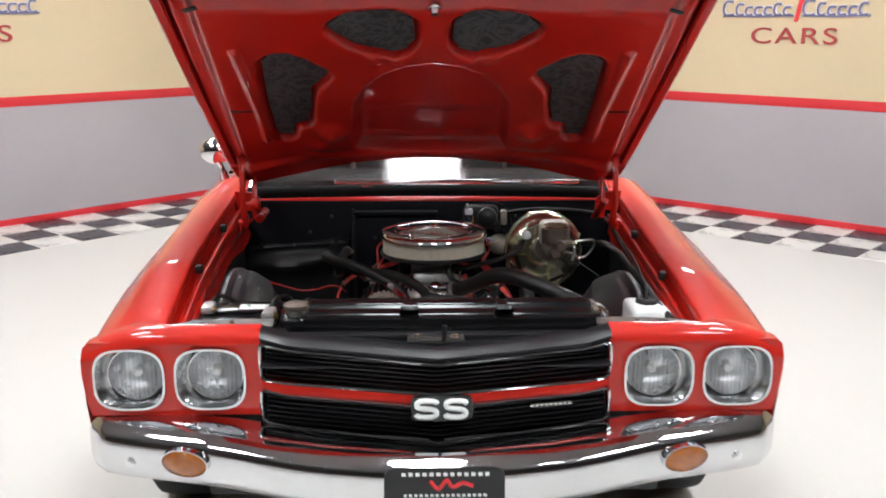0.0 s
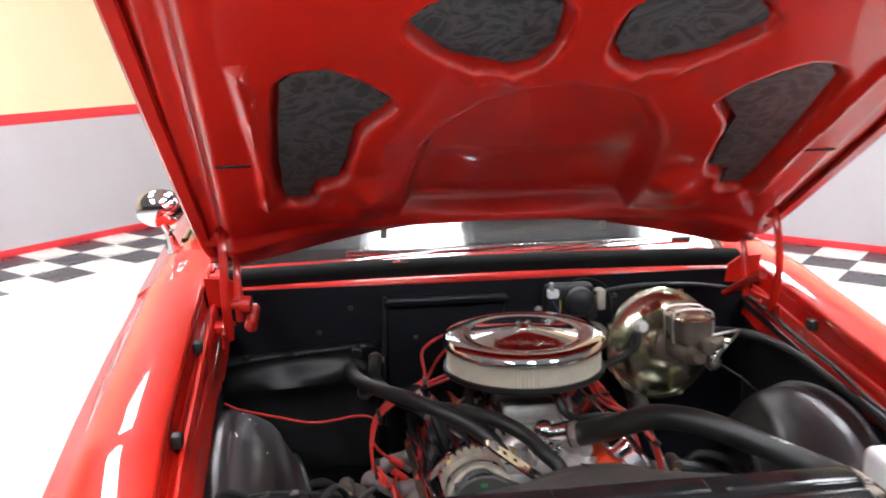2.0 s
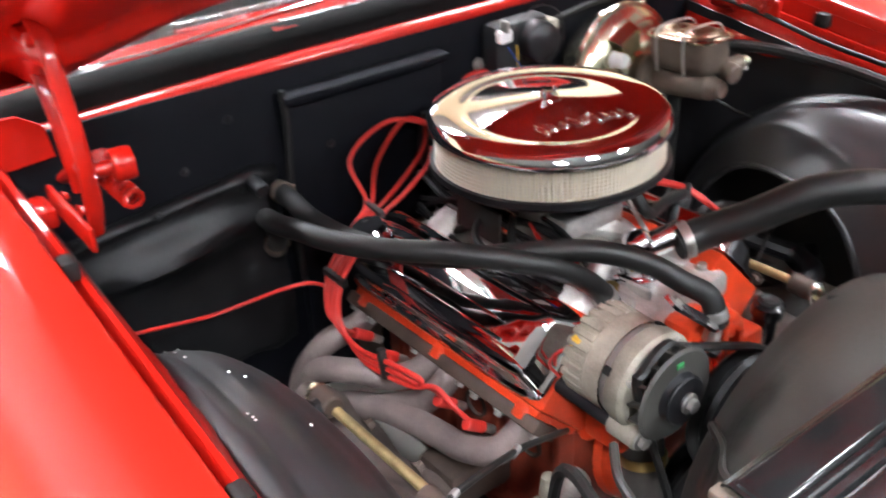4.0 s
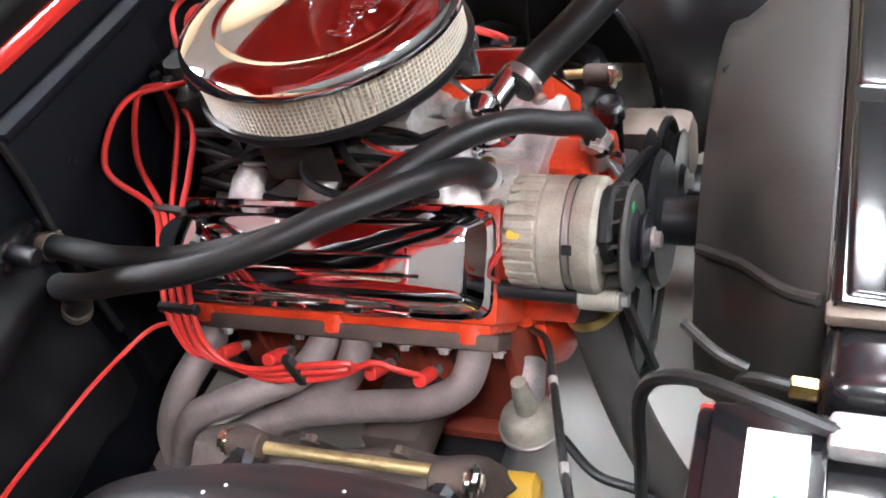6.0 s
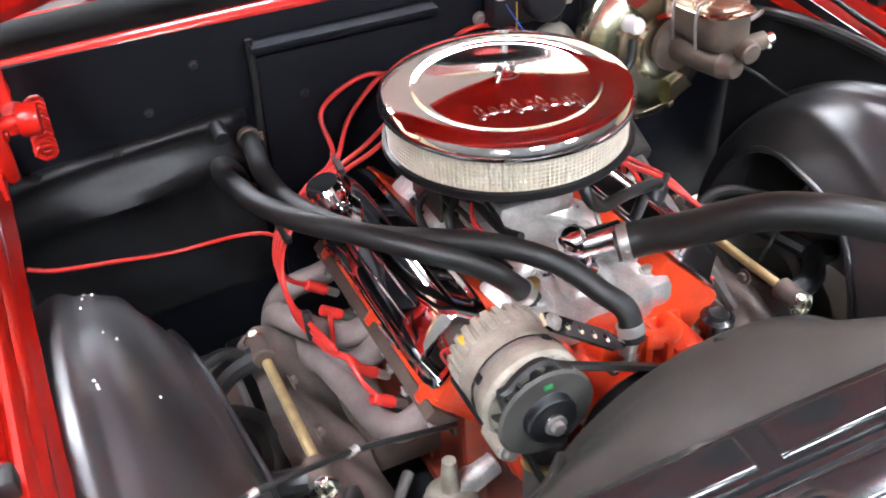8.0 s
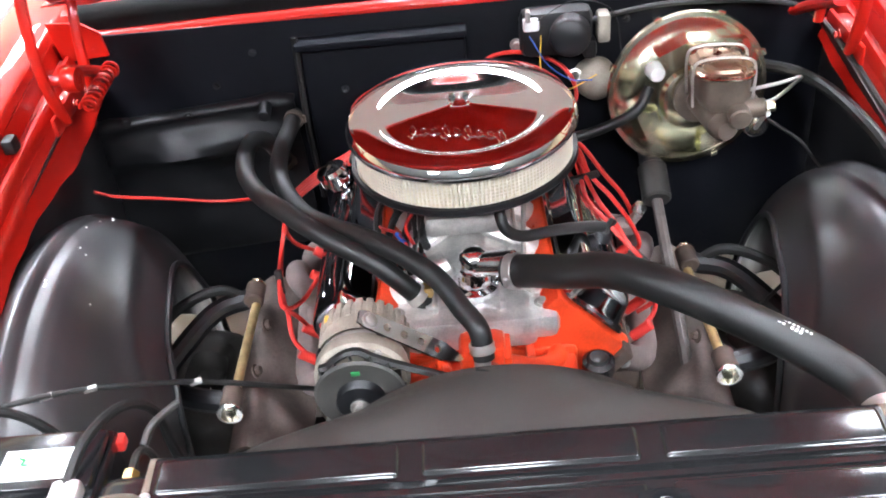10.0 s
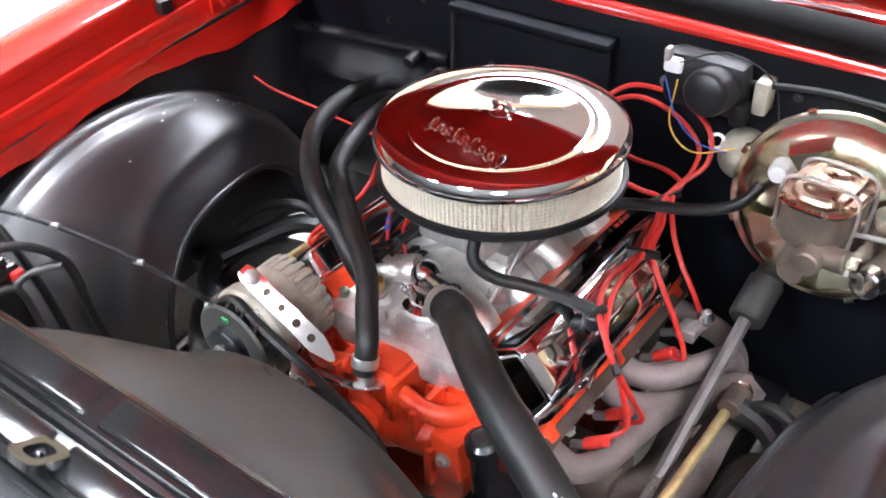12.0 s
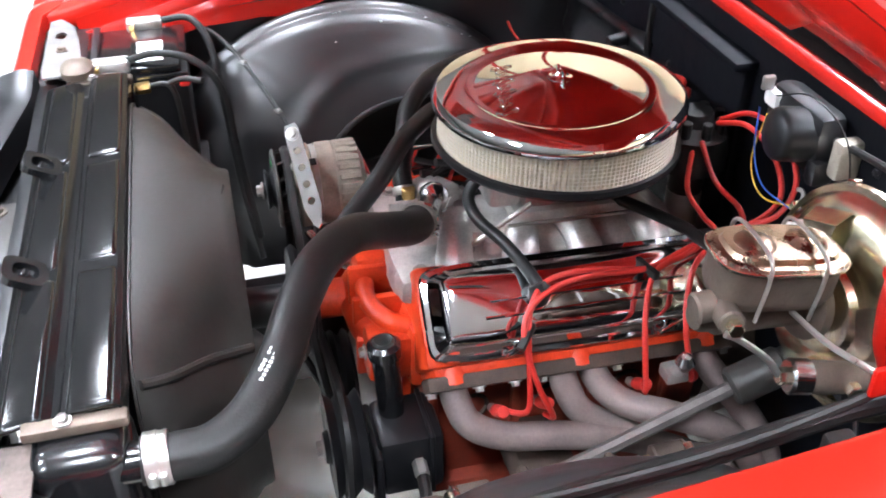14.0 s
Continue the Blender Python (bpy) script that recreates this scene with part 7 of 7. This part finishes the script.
sup = thing("radiator_cover", (0.03, 2.47, 0.77), "gloss black stamped cover panel over the radiator", "radiator cover")
PROF = ((2.394, 0.742), (2.394, 0.778), (2.397, 0.787), (2.404, 0.791), (2.449, 0.799), (2.453, 0.796), (2.457, 0.794), (2.464, 0.795), (2.468, 0.802), (2.518, 0.806), (2.524, 0.803), (2.526, 0.796), (2.526, 0.772))
part("panel", loft([[Vector((x, y, z)) for y, z in PROF] for x in np.linspace(-0.35, 0.432, 12)], thick=0.003), COVER, sup, angle=30)
for x0, x1 in ((-0.345, -0.083), (-0.058, 0.172), (0.197, 0.428)):
    for prof in (((2.4725, 0.8025), (2.4755, 0.8062), (2.478, 0.8068), (2.511, 0.8094), (2.514, 0.8092), (2.5165, 0.8058)), ((2.4075, 0.7918), (2.4105, 0.7955), (2.413, 0.7963), (2.441, 0.8012), (2.444, 0.8010), (2.4465, 0.7988))):
        part("raised_panel", loft([[Vector((x, y, z + dz)) for y, z in prof] for x, dz in ((x0, -0.004), (x0 + 0.003, -0.0005), (x0 + 0.006, 0.0), ((x0 + x1) / 2, 0.0004), (x1 - 0.006, 0.0), (x1 - 0.003, -0.0005), (x1, -0.004))]), COVER, sup, angle=50)
for x in (-0.070, 0.185):
    mk = Matrix.Translation((x, 2.412, 0.801)) @ Matrix.Rotation(radians(-28), 4, "X")
    part("mount_bracket", plate(ring_loop(0, 0, 0.025, 0.026, 32, 4), [ring_loop(0, 0, 0.014, 0.015, 20, 3)], 0.010, mk), BLACK_GLOSS, sup, "stamped mount bracket", smooth=False)
    part("bracket_plate", plate(ring_loop(0, 0, 0.024, 0.025, 32, 4), [], 0.002, mk), BLACK_GLOSS, sup, smooth=False)
    part("mount_bolt", bolt(mk @ Vector((0, 0.0, 0.002)), (0, -0.45, 0.9), 0.0065, 0.006), BLACK_GLOSS, sup)
for x in (-0.352, 0.438):
    part("end_bracket", box((x - 0.009, 2.43, 0.786), (x + 0.009, 2.53, 0.799), 0.003), IRON, sup)
    part("end_bolt", bolt((x, 2.47, 0.80), (0, 0, 1), 0.006, 0.007), STEEL, sup)
tie_ = thing("core_support", (0, 2.38, 0.6), "black sheet-metal radiator core support", "core support")
part("tie_bar", box((-0.46, 2.365, 0.728), (0.50, 2.398, 0.752), 0.005), BLACK_SATIN, tie_)
for s in (-1, 1):
    part("side_panel", plate([(s * 0.44, 0.36), (s * 0.72, 0.36), (s * 0.72, 0.735), (s * 0.44, 0.735)], [ring_loop(s * 0.60, 0.55, 0.07, 0.09, 24, 3)], 0.006, upright(2.41)), BLACK_SATIN, tie_)
    part("top_shelf", box((s * 0.40, 2.335, 0.735), (s * 0.725, 2.45, 0.750), 0.005), BLACK_SATIN, tie_)
    part("shelf_bolt", bolt((s * 0.66, 2.40, 0.750), (0, 0, 1), 0.008, 0.008), IRON, tie_)
    part("lower_leg", box((s * 0.44, 2.40, 0.30), (s * 0.47, 2.43, 0.735), 0.005), BLACK_SATIN, tie_)
for x in (-0.25, -0.02, 0.22):
    part("upright_brace", box((x - 0.006, 2.375, 0.36), (x + 0.006, 2.39, 0.73), 0.002), BLACK_SATIN, tie_)
part("lower_shelf", box((-0.455, 2.285, 0.688), (0.455, 2.372, 0.694), 0.002), BLACK_SATIN, tie_)
for s in (-1, 1):
    part("bracket_plate", plate([(s * x, y) for x, y in ((0.432, 2.380), (0.46, 2.376), (0.69, 2.376), (0.70, 2.395), (0.66, 2.420), (0.585, 2.432), (0.50, 2.440), (0.435, 2.440))], [ring_loop(s * 0.615, 2.400, 0.016, 0.010, 16)], 0.004, Matrix.Translation((0, 0, 0.771))), FRAME_DUST if s > 0 else DUSTY_STEEL, tie_, "dull steel bracket plate", smooth=False)
    part("plate_leg", box((s * 0.47, 2.40, 0.749), (s * 0.49, 2.43, 0.772), 0.002), BLACK_SATIN, tie_)
    part("plate_bolt", bolt((s * 0.545, 2.405, 0.775), (0, 0, 1), 0.007, 0.007), IRON, tie_)
la = thing("hood_latch", (0, 2.34, 0.66), "worn dark steel hood latch bracket", "hood latch")
part("bracket", box((-0.075, 2.318, 0.655), (0.075, 2.330, 0.748), 0.004), SHROUD, la)
part("top_flange", box((-0.075, 2.318, 0.742), (0.075, 2.37, 0.752), 0.004), SHROUD, la)
part("latch_plate", box((-0.04, 2.305, 0.68), (0.04, 2.32, 0.735), 0.004), IRON, la)
part("striker_rod", rod((0.015, 2.312, 0.67), (0.022, 2.325, 0.79), 0.006), BLACK_SATIN, la)
part("latch_bolt", bolt((-0.05, 2.345, 0.752), (0, 0, 1), 0.009, 0.008), IRON, la)
part("latch_bolt", bolt((0.05, 2.345, 0.752), (0, 0, 1), 0.009, 0.008), IRON, la)
part("latch_stay", box((-0.02, 2.27, 0.36), (0.02, 2.28, 0.70), 0.003), BLACK_SATIN, la)

fs_ = thing("fan_shroud", (0.08, 2.58, 0.4), "dusty black plastic fan shroud with a rounded top", "fan shroud")


def shroud_pt(a, f, grow=1.0):
    """From the square front (f 0) to the round fan opening (f 1)."""
    p = 7.0 + (2.0 - 7.0) * f ** 0.5
    hw, hz, cx, cz = 0.350 + (0.252 - 0.350) * f, 0.232 + (0.218 - 0.232) * f, 0.025 + 0.005 * f, 0.560
    c, s_ = math.cos(a), math.sin(a)
    return cx + grow * hw * math.copysign(abs(c) ** (2 / p), c), cz + grow * hz * math.copysign(abs(s_) ** (2 / p), s_)


rows = []
for y, f, g in ((2.528, 0.0, 0.99), (2.530, 0.0, 1.0), (2.545, 0.03, 1.0), (2.565, 0.16, 1.0), (2.585, 0.38, 1.0), (2.605, 0.62, 1.0), (2.625, 0.84, 1.0), (2.642, 0.97, 1.0), (2.655, 1.0, 1.0), (2.659, 1.0, 0.985), (2.655, 1.0, 0.97)):
    rows.append([Vector((x, y, z)) for x, z in (shroud_pt(a, f, g) for a in np.linspace(-0.6, math.pi + 0.6, 81))])
part("hood", loft(rows, thick=0.003), SHROUD, fs_, angle=40)
for a in (0.60, 2.54):
    q = [Vector((*shroud_pt(a, f, 1.004), y)).xzy for y, f in ((2.535, 0.0), (2.565, 0.16), (2.605, 0.62), (2.655, 1.0))]
    part("fold", tube(q, 0.006, 8, 4), SHROUD, fs_)
part("front_flange", plate([shroud_pt(a, 0, 1.02) for a in np.linspace(-0.6, math.pi + 0.6, 51)], [ring_loop(0.0, 0.545, 0.232, 0.200, 40)], 0.003, upright(2.527)), SHROUD, fs_)

# ---- battery ----
bt = thing("battery", (-0.55, 2.53, 0.58), "black car battery with a white label on its tray", "battery")
part("case", box((-0.655, 2.445, 0.575), (-0.435, 2.615, 0.748), 0.008), BLACK_SATIN, bt)
part("lid", box((-0.658, 2.442, 0.735), (-0.432, 2.618, 0.760), 0.006), BLACK_GLOSS, bt)
part("cell_cover", box((-0.612, 2.520, 0.758), (-0.436, 2.606, 0.774), 0.005), BLACK_GLOSS, bt)
part("top_label", box((-0.548, 2.533, 0.7735), (-0.460, 2.578, 0.7750), 0.0003, seg=1), LABEL_WHITE, bt, "white label with a green mark")
part("label_mark", tube([(-0.530, 2.566, 0.7752), (-0.522, 2.562, 0.7752), (-0.524, 2.556, 0.7752), (-0.516, 2.554, 0.7752)], 0.0018, 6), GREEN, bt)
part("front_label", box((-0.645, 2.4395, 0.665), (-0.50, 2.4425, 0.735), 0.0004, seg=1), BLACK_GLOSS, bt)
for k in range(8):
    part("label_bar", box((-0.63 + k * 0.0145, 2.4375, 0.715), (-0.620 + k * 0.0145, 2.4405, 0.727)), LABEL_WHITE, bt)
for x, y, mt in ((-0.635, 2.545, ALU), (-0.458, 2.488, ALU)):
    tm = part("terminal", rod((x, y, 0.758), (x, y, 0.785), 0.010), STEEL, bt)
    part("clamp", box((x - 0.016, y - 0.030, 0.764), (x + 0.018, y + 0.034, 0.786), 0.006), mt, tm, "bright cable clamp")
    part("clamp_bolt", bolt((x + 0.018, y - 0.016, 0.774), (0, -1, 0), 0.007, 0.010), BRASS, tm)
part("hold_down", box((-0.665, 2.452, 0.760), (-0.500, 2.465, 0.766), 0.002), BLACK_SATIN, bt)
part("battery_tray", box((-0.67, 2.43, 0.560), (-0.42, 2.63, 0.576), 0.004), BLACK_SATIN, bt)
part("tray_support", box((-0.70, 2.50, 0.40), (-0.62, 2.60, 0.562), 0.006), BLACK_SATIN, bt)
part("red_cap", box((-0.437, 2.60, 0.735), (-0.424, 2.618, 0.752), 0.003), WIRE_RED, bt)
for q in ([(-0.458, 2.515, 0.780), (-0.448, 2.57, 0.792), (-0.425, 2.63, 0.782), (-0.405, 2.67, 0.73), (-0.40, 2.68, 0.62), (-0.35, 2.70, 0.45)], [(-0.635, 2.575, 0.778), (-0.615, 2.63, 0.785), (-0.57, 2.66, 0.75), (-0.52, 2.67, 0.66), (-0.47, 2.68, 0.50), (-0.38, 2.70, 0.38)]):
    part("battery_cable", tube(q, 0.0065, 8, 6), RUBBER, bt, "black battery cable")
gc = thing("ground_cable", (-0.35, 2.68, 0.78), "thin black ground cable from fender to engine", "cable")
part("cable", tube([(-0.690, 2.64, 0.740), (-0.60, 2.675, 0.752), (-0.50, 2.715, 0.735), (-0.38, 2.76, 0.690), (-0.28, 2.80, 0.630), (-0.220, 2.84, 0.575)], 0.004, 8, 6), RUBBER, gc)
for x, y, z in ((-0.55, 2.696, 0.745), (-0.50, 2.715, 0.735), (-0.38, 2.76, 0.690)):
    part("cable_sleeve", rod((x - 0.008, y - 0.003, z), (x + 0.008, y + 0.003, z), 0.0046, seg=10), STEEL, gc)

# ---- washer bottle ----
wb = thing("washer_reservoir", (0.64, 2.61, 0.60), "milky white washer bottle with a dark cap", "washer bottle")
b = box((0.565, 2.535, 0.60), (0.680, 2.69, 0.760), 0.018, seg=3)
part("bottle", b, WHITE_PLASTIC, wb)
part("bottle_step", box((0.655, 2.55, 0.62), (0.712, 2.67, 0.742), 0.014, seg=3), WHITE_PLASTIC, wb)
part("cap", lathe([(0.03, 0), (0.033, 0.004), (0.033, 0.012), (0.028, 0.016), (0.018, 0.012), (0, 0.012)], (0.625, 2.625, 0.757), (0, 0, 1), 24), RUBBER, wb, "dark filler cap")
part("foot", box((0.60, 2.54, 0.55), (0.70, 2.60, 0.605), 0.006), BLACK_SATIN, wb)
part("washer_tube", tube([(0.625, 2.63, 0.768), (0.63, 2.68, 0.80), (0.645, 2.80, 0.80), (0.655, 2.95, 0.815), (0.652, 3.10, 0.83), (0.64, 3.25, 0.86), (0.60, 3.38, 0.88), (0.40, 3.41, 0.89), (0.23, 3.41, 0.87)], 0.005, 8, 6), RUBBER, wb)
hn = thing("wiring_harness", (0.66, 2.95, 0.78), "black wiring harness along the inner fender", "wiring")
part("loom", tube([(0.668, 2.50, 0.745), (0.66, 2.62, 0.752), (0.650, 2.78, 0.775), (0.640, 2.92, 0.79), (0.636, 3.06, 0.80), (0.62, 3.20, 0.80), (0.60, 3.32, 0.78), (0.56, 3.40, 0.76), (0.54, 3.43, 0.75)], 0.011, 10, 6), RUBBER, hn)

# ---- wiper motor and firewall fittings ----
wm_ = thing("wiper_motor", (0.2, 3.41, 0.80), "black wiper motor with white plugs on the firewall", "wiper motor")
part("gear_case", box((0.125, 3.385, 0.815), (0.255, 3.432, 0.905), 0.018), BLACK_SATIN, wm_)
part("motor_can", lathe([(0, 0.062), (0.030, 0.056), (0.034, 0.052), (0.036, 0.044), (0.036, 0.0), (0, 0)], (0.216, 3.405, 0.862), (-0.15, -1, 0.1), 24), BLACK_SATIN, wm_)
part("motor_face", lathe([(0, 0.059), (0.014, 0.059), (0.016, 0.054)], (0.216, 3.405, 0.862), (-0.15, -1, 0.1), 18), RUSTY, wm_)
part("silver_bracket", box((0.264, 3.398, 0.830), (0.287, 3.434, 0.884), 0.006), ALT_ALU, wm_, "pale cast bracket")
part("plug", box((0.130, 3.378, 0.872), (0.160, 3.402, 0.896), 0.006), WHITE_PLASTIC, wm_, "white plug")
part("plug_tab", box((0.135, 3.368, 0.895), (0.143, 3.385, 0.915), 0.002), STEEL, wm_)
part("pump_cover", box((0.236, 3.385, 0.806), (0.262, 3.420, 0.845), 0.010), BLACK_SATIN, wm_)
for q, mt in (([(0.14, 3.37, 0.87), (0.17, 3.355, 0.82), (0.21, 3.35, 0.79), (0.25, 3.37, 0.775)], BLUE), ([(0.16, 3.37, 0.87), (0.16, 3.36, 0.80), (0.20, 3.36, 0.765), (0.26, 3.38, 0.78)], YELLOW), ([(0.15, 3.38, 0.89), (0.22, 3.39, 0.92), (0.29, 3.40, 0.89), (0.31, 3.41, 0.80)], RUBBER)):
    part("motor_wire", tube(q, 0.0012, 6, 6), mt, wm_)
part("bolt", bolt((0.12, 3.428, 0.83), (0, -1, 0), 0.008, 0.01), STEEL, wm_)
dm = thing("firewall_canister", (0.25, 3.42, 0.72), "grey domed canister on the firewall", "canister")
part("dome", lathe([(0, 0.055), (0.018, 0.052), (0.034, 0.038), (0.040, 0.015), (0.040, 0.0), (0, 0)], (0.262, 3.432, 0.752), (0, -1, 0.1), 24), ALT_ALU, dm)
part("ring_tab", lathe([(0.008, 0), (0.013, 0), (0.013, 0.003), (0.008, 0.003), (0.008, 0)], (0.223, 3.40, 0.771), (0, -1, 0.6), 16), STEEL, dm)

# the engine sits a little back and down on its mounts
for ob in list(bpy.data.objects):
    if ob.parent is None and ob.name.split(".")[0] in ("engine", "distributor", "alternator", "heater_hose", "vacuum_hose", "spark_plug_wire", "wire_separator", "throttle_cable", "control_arm", "lower_radiator_hose", "power_steering_pump"):
        ob.location += Vector((0, 0.014, -0.006))
engine.rotation_euler = (-0.040, 0, 0)
engine.location += Vector((0, -0.015, 0.003))
# lamps and brow stand a little ahead of the fenders
for ob in car.children:
    if ob.name.split(".")[0] in ("headlight", "headlight_panel", "header_cap"):
        ob.location.y -= 0.008
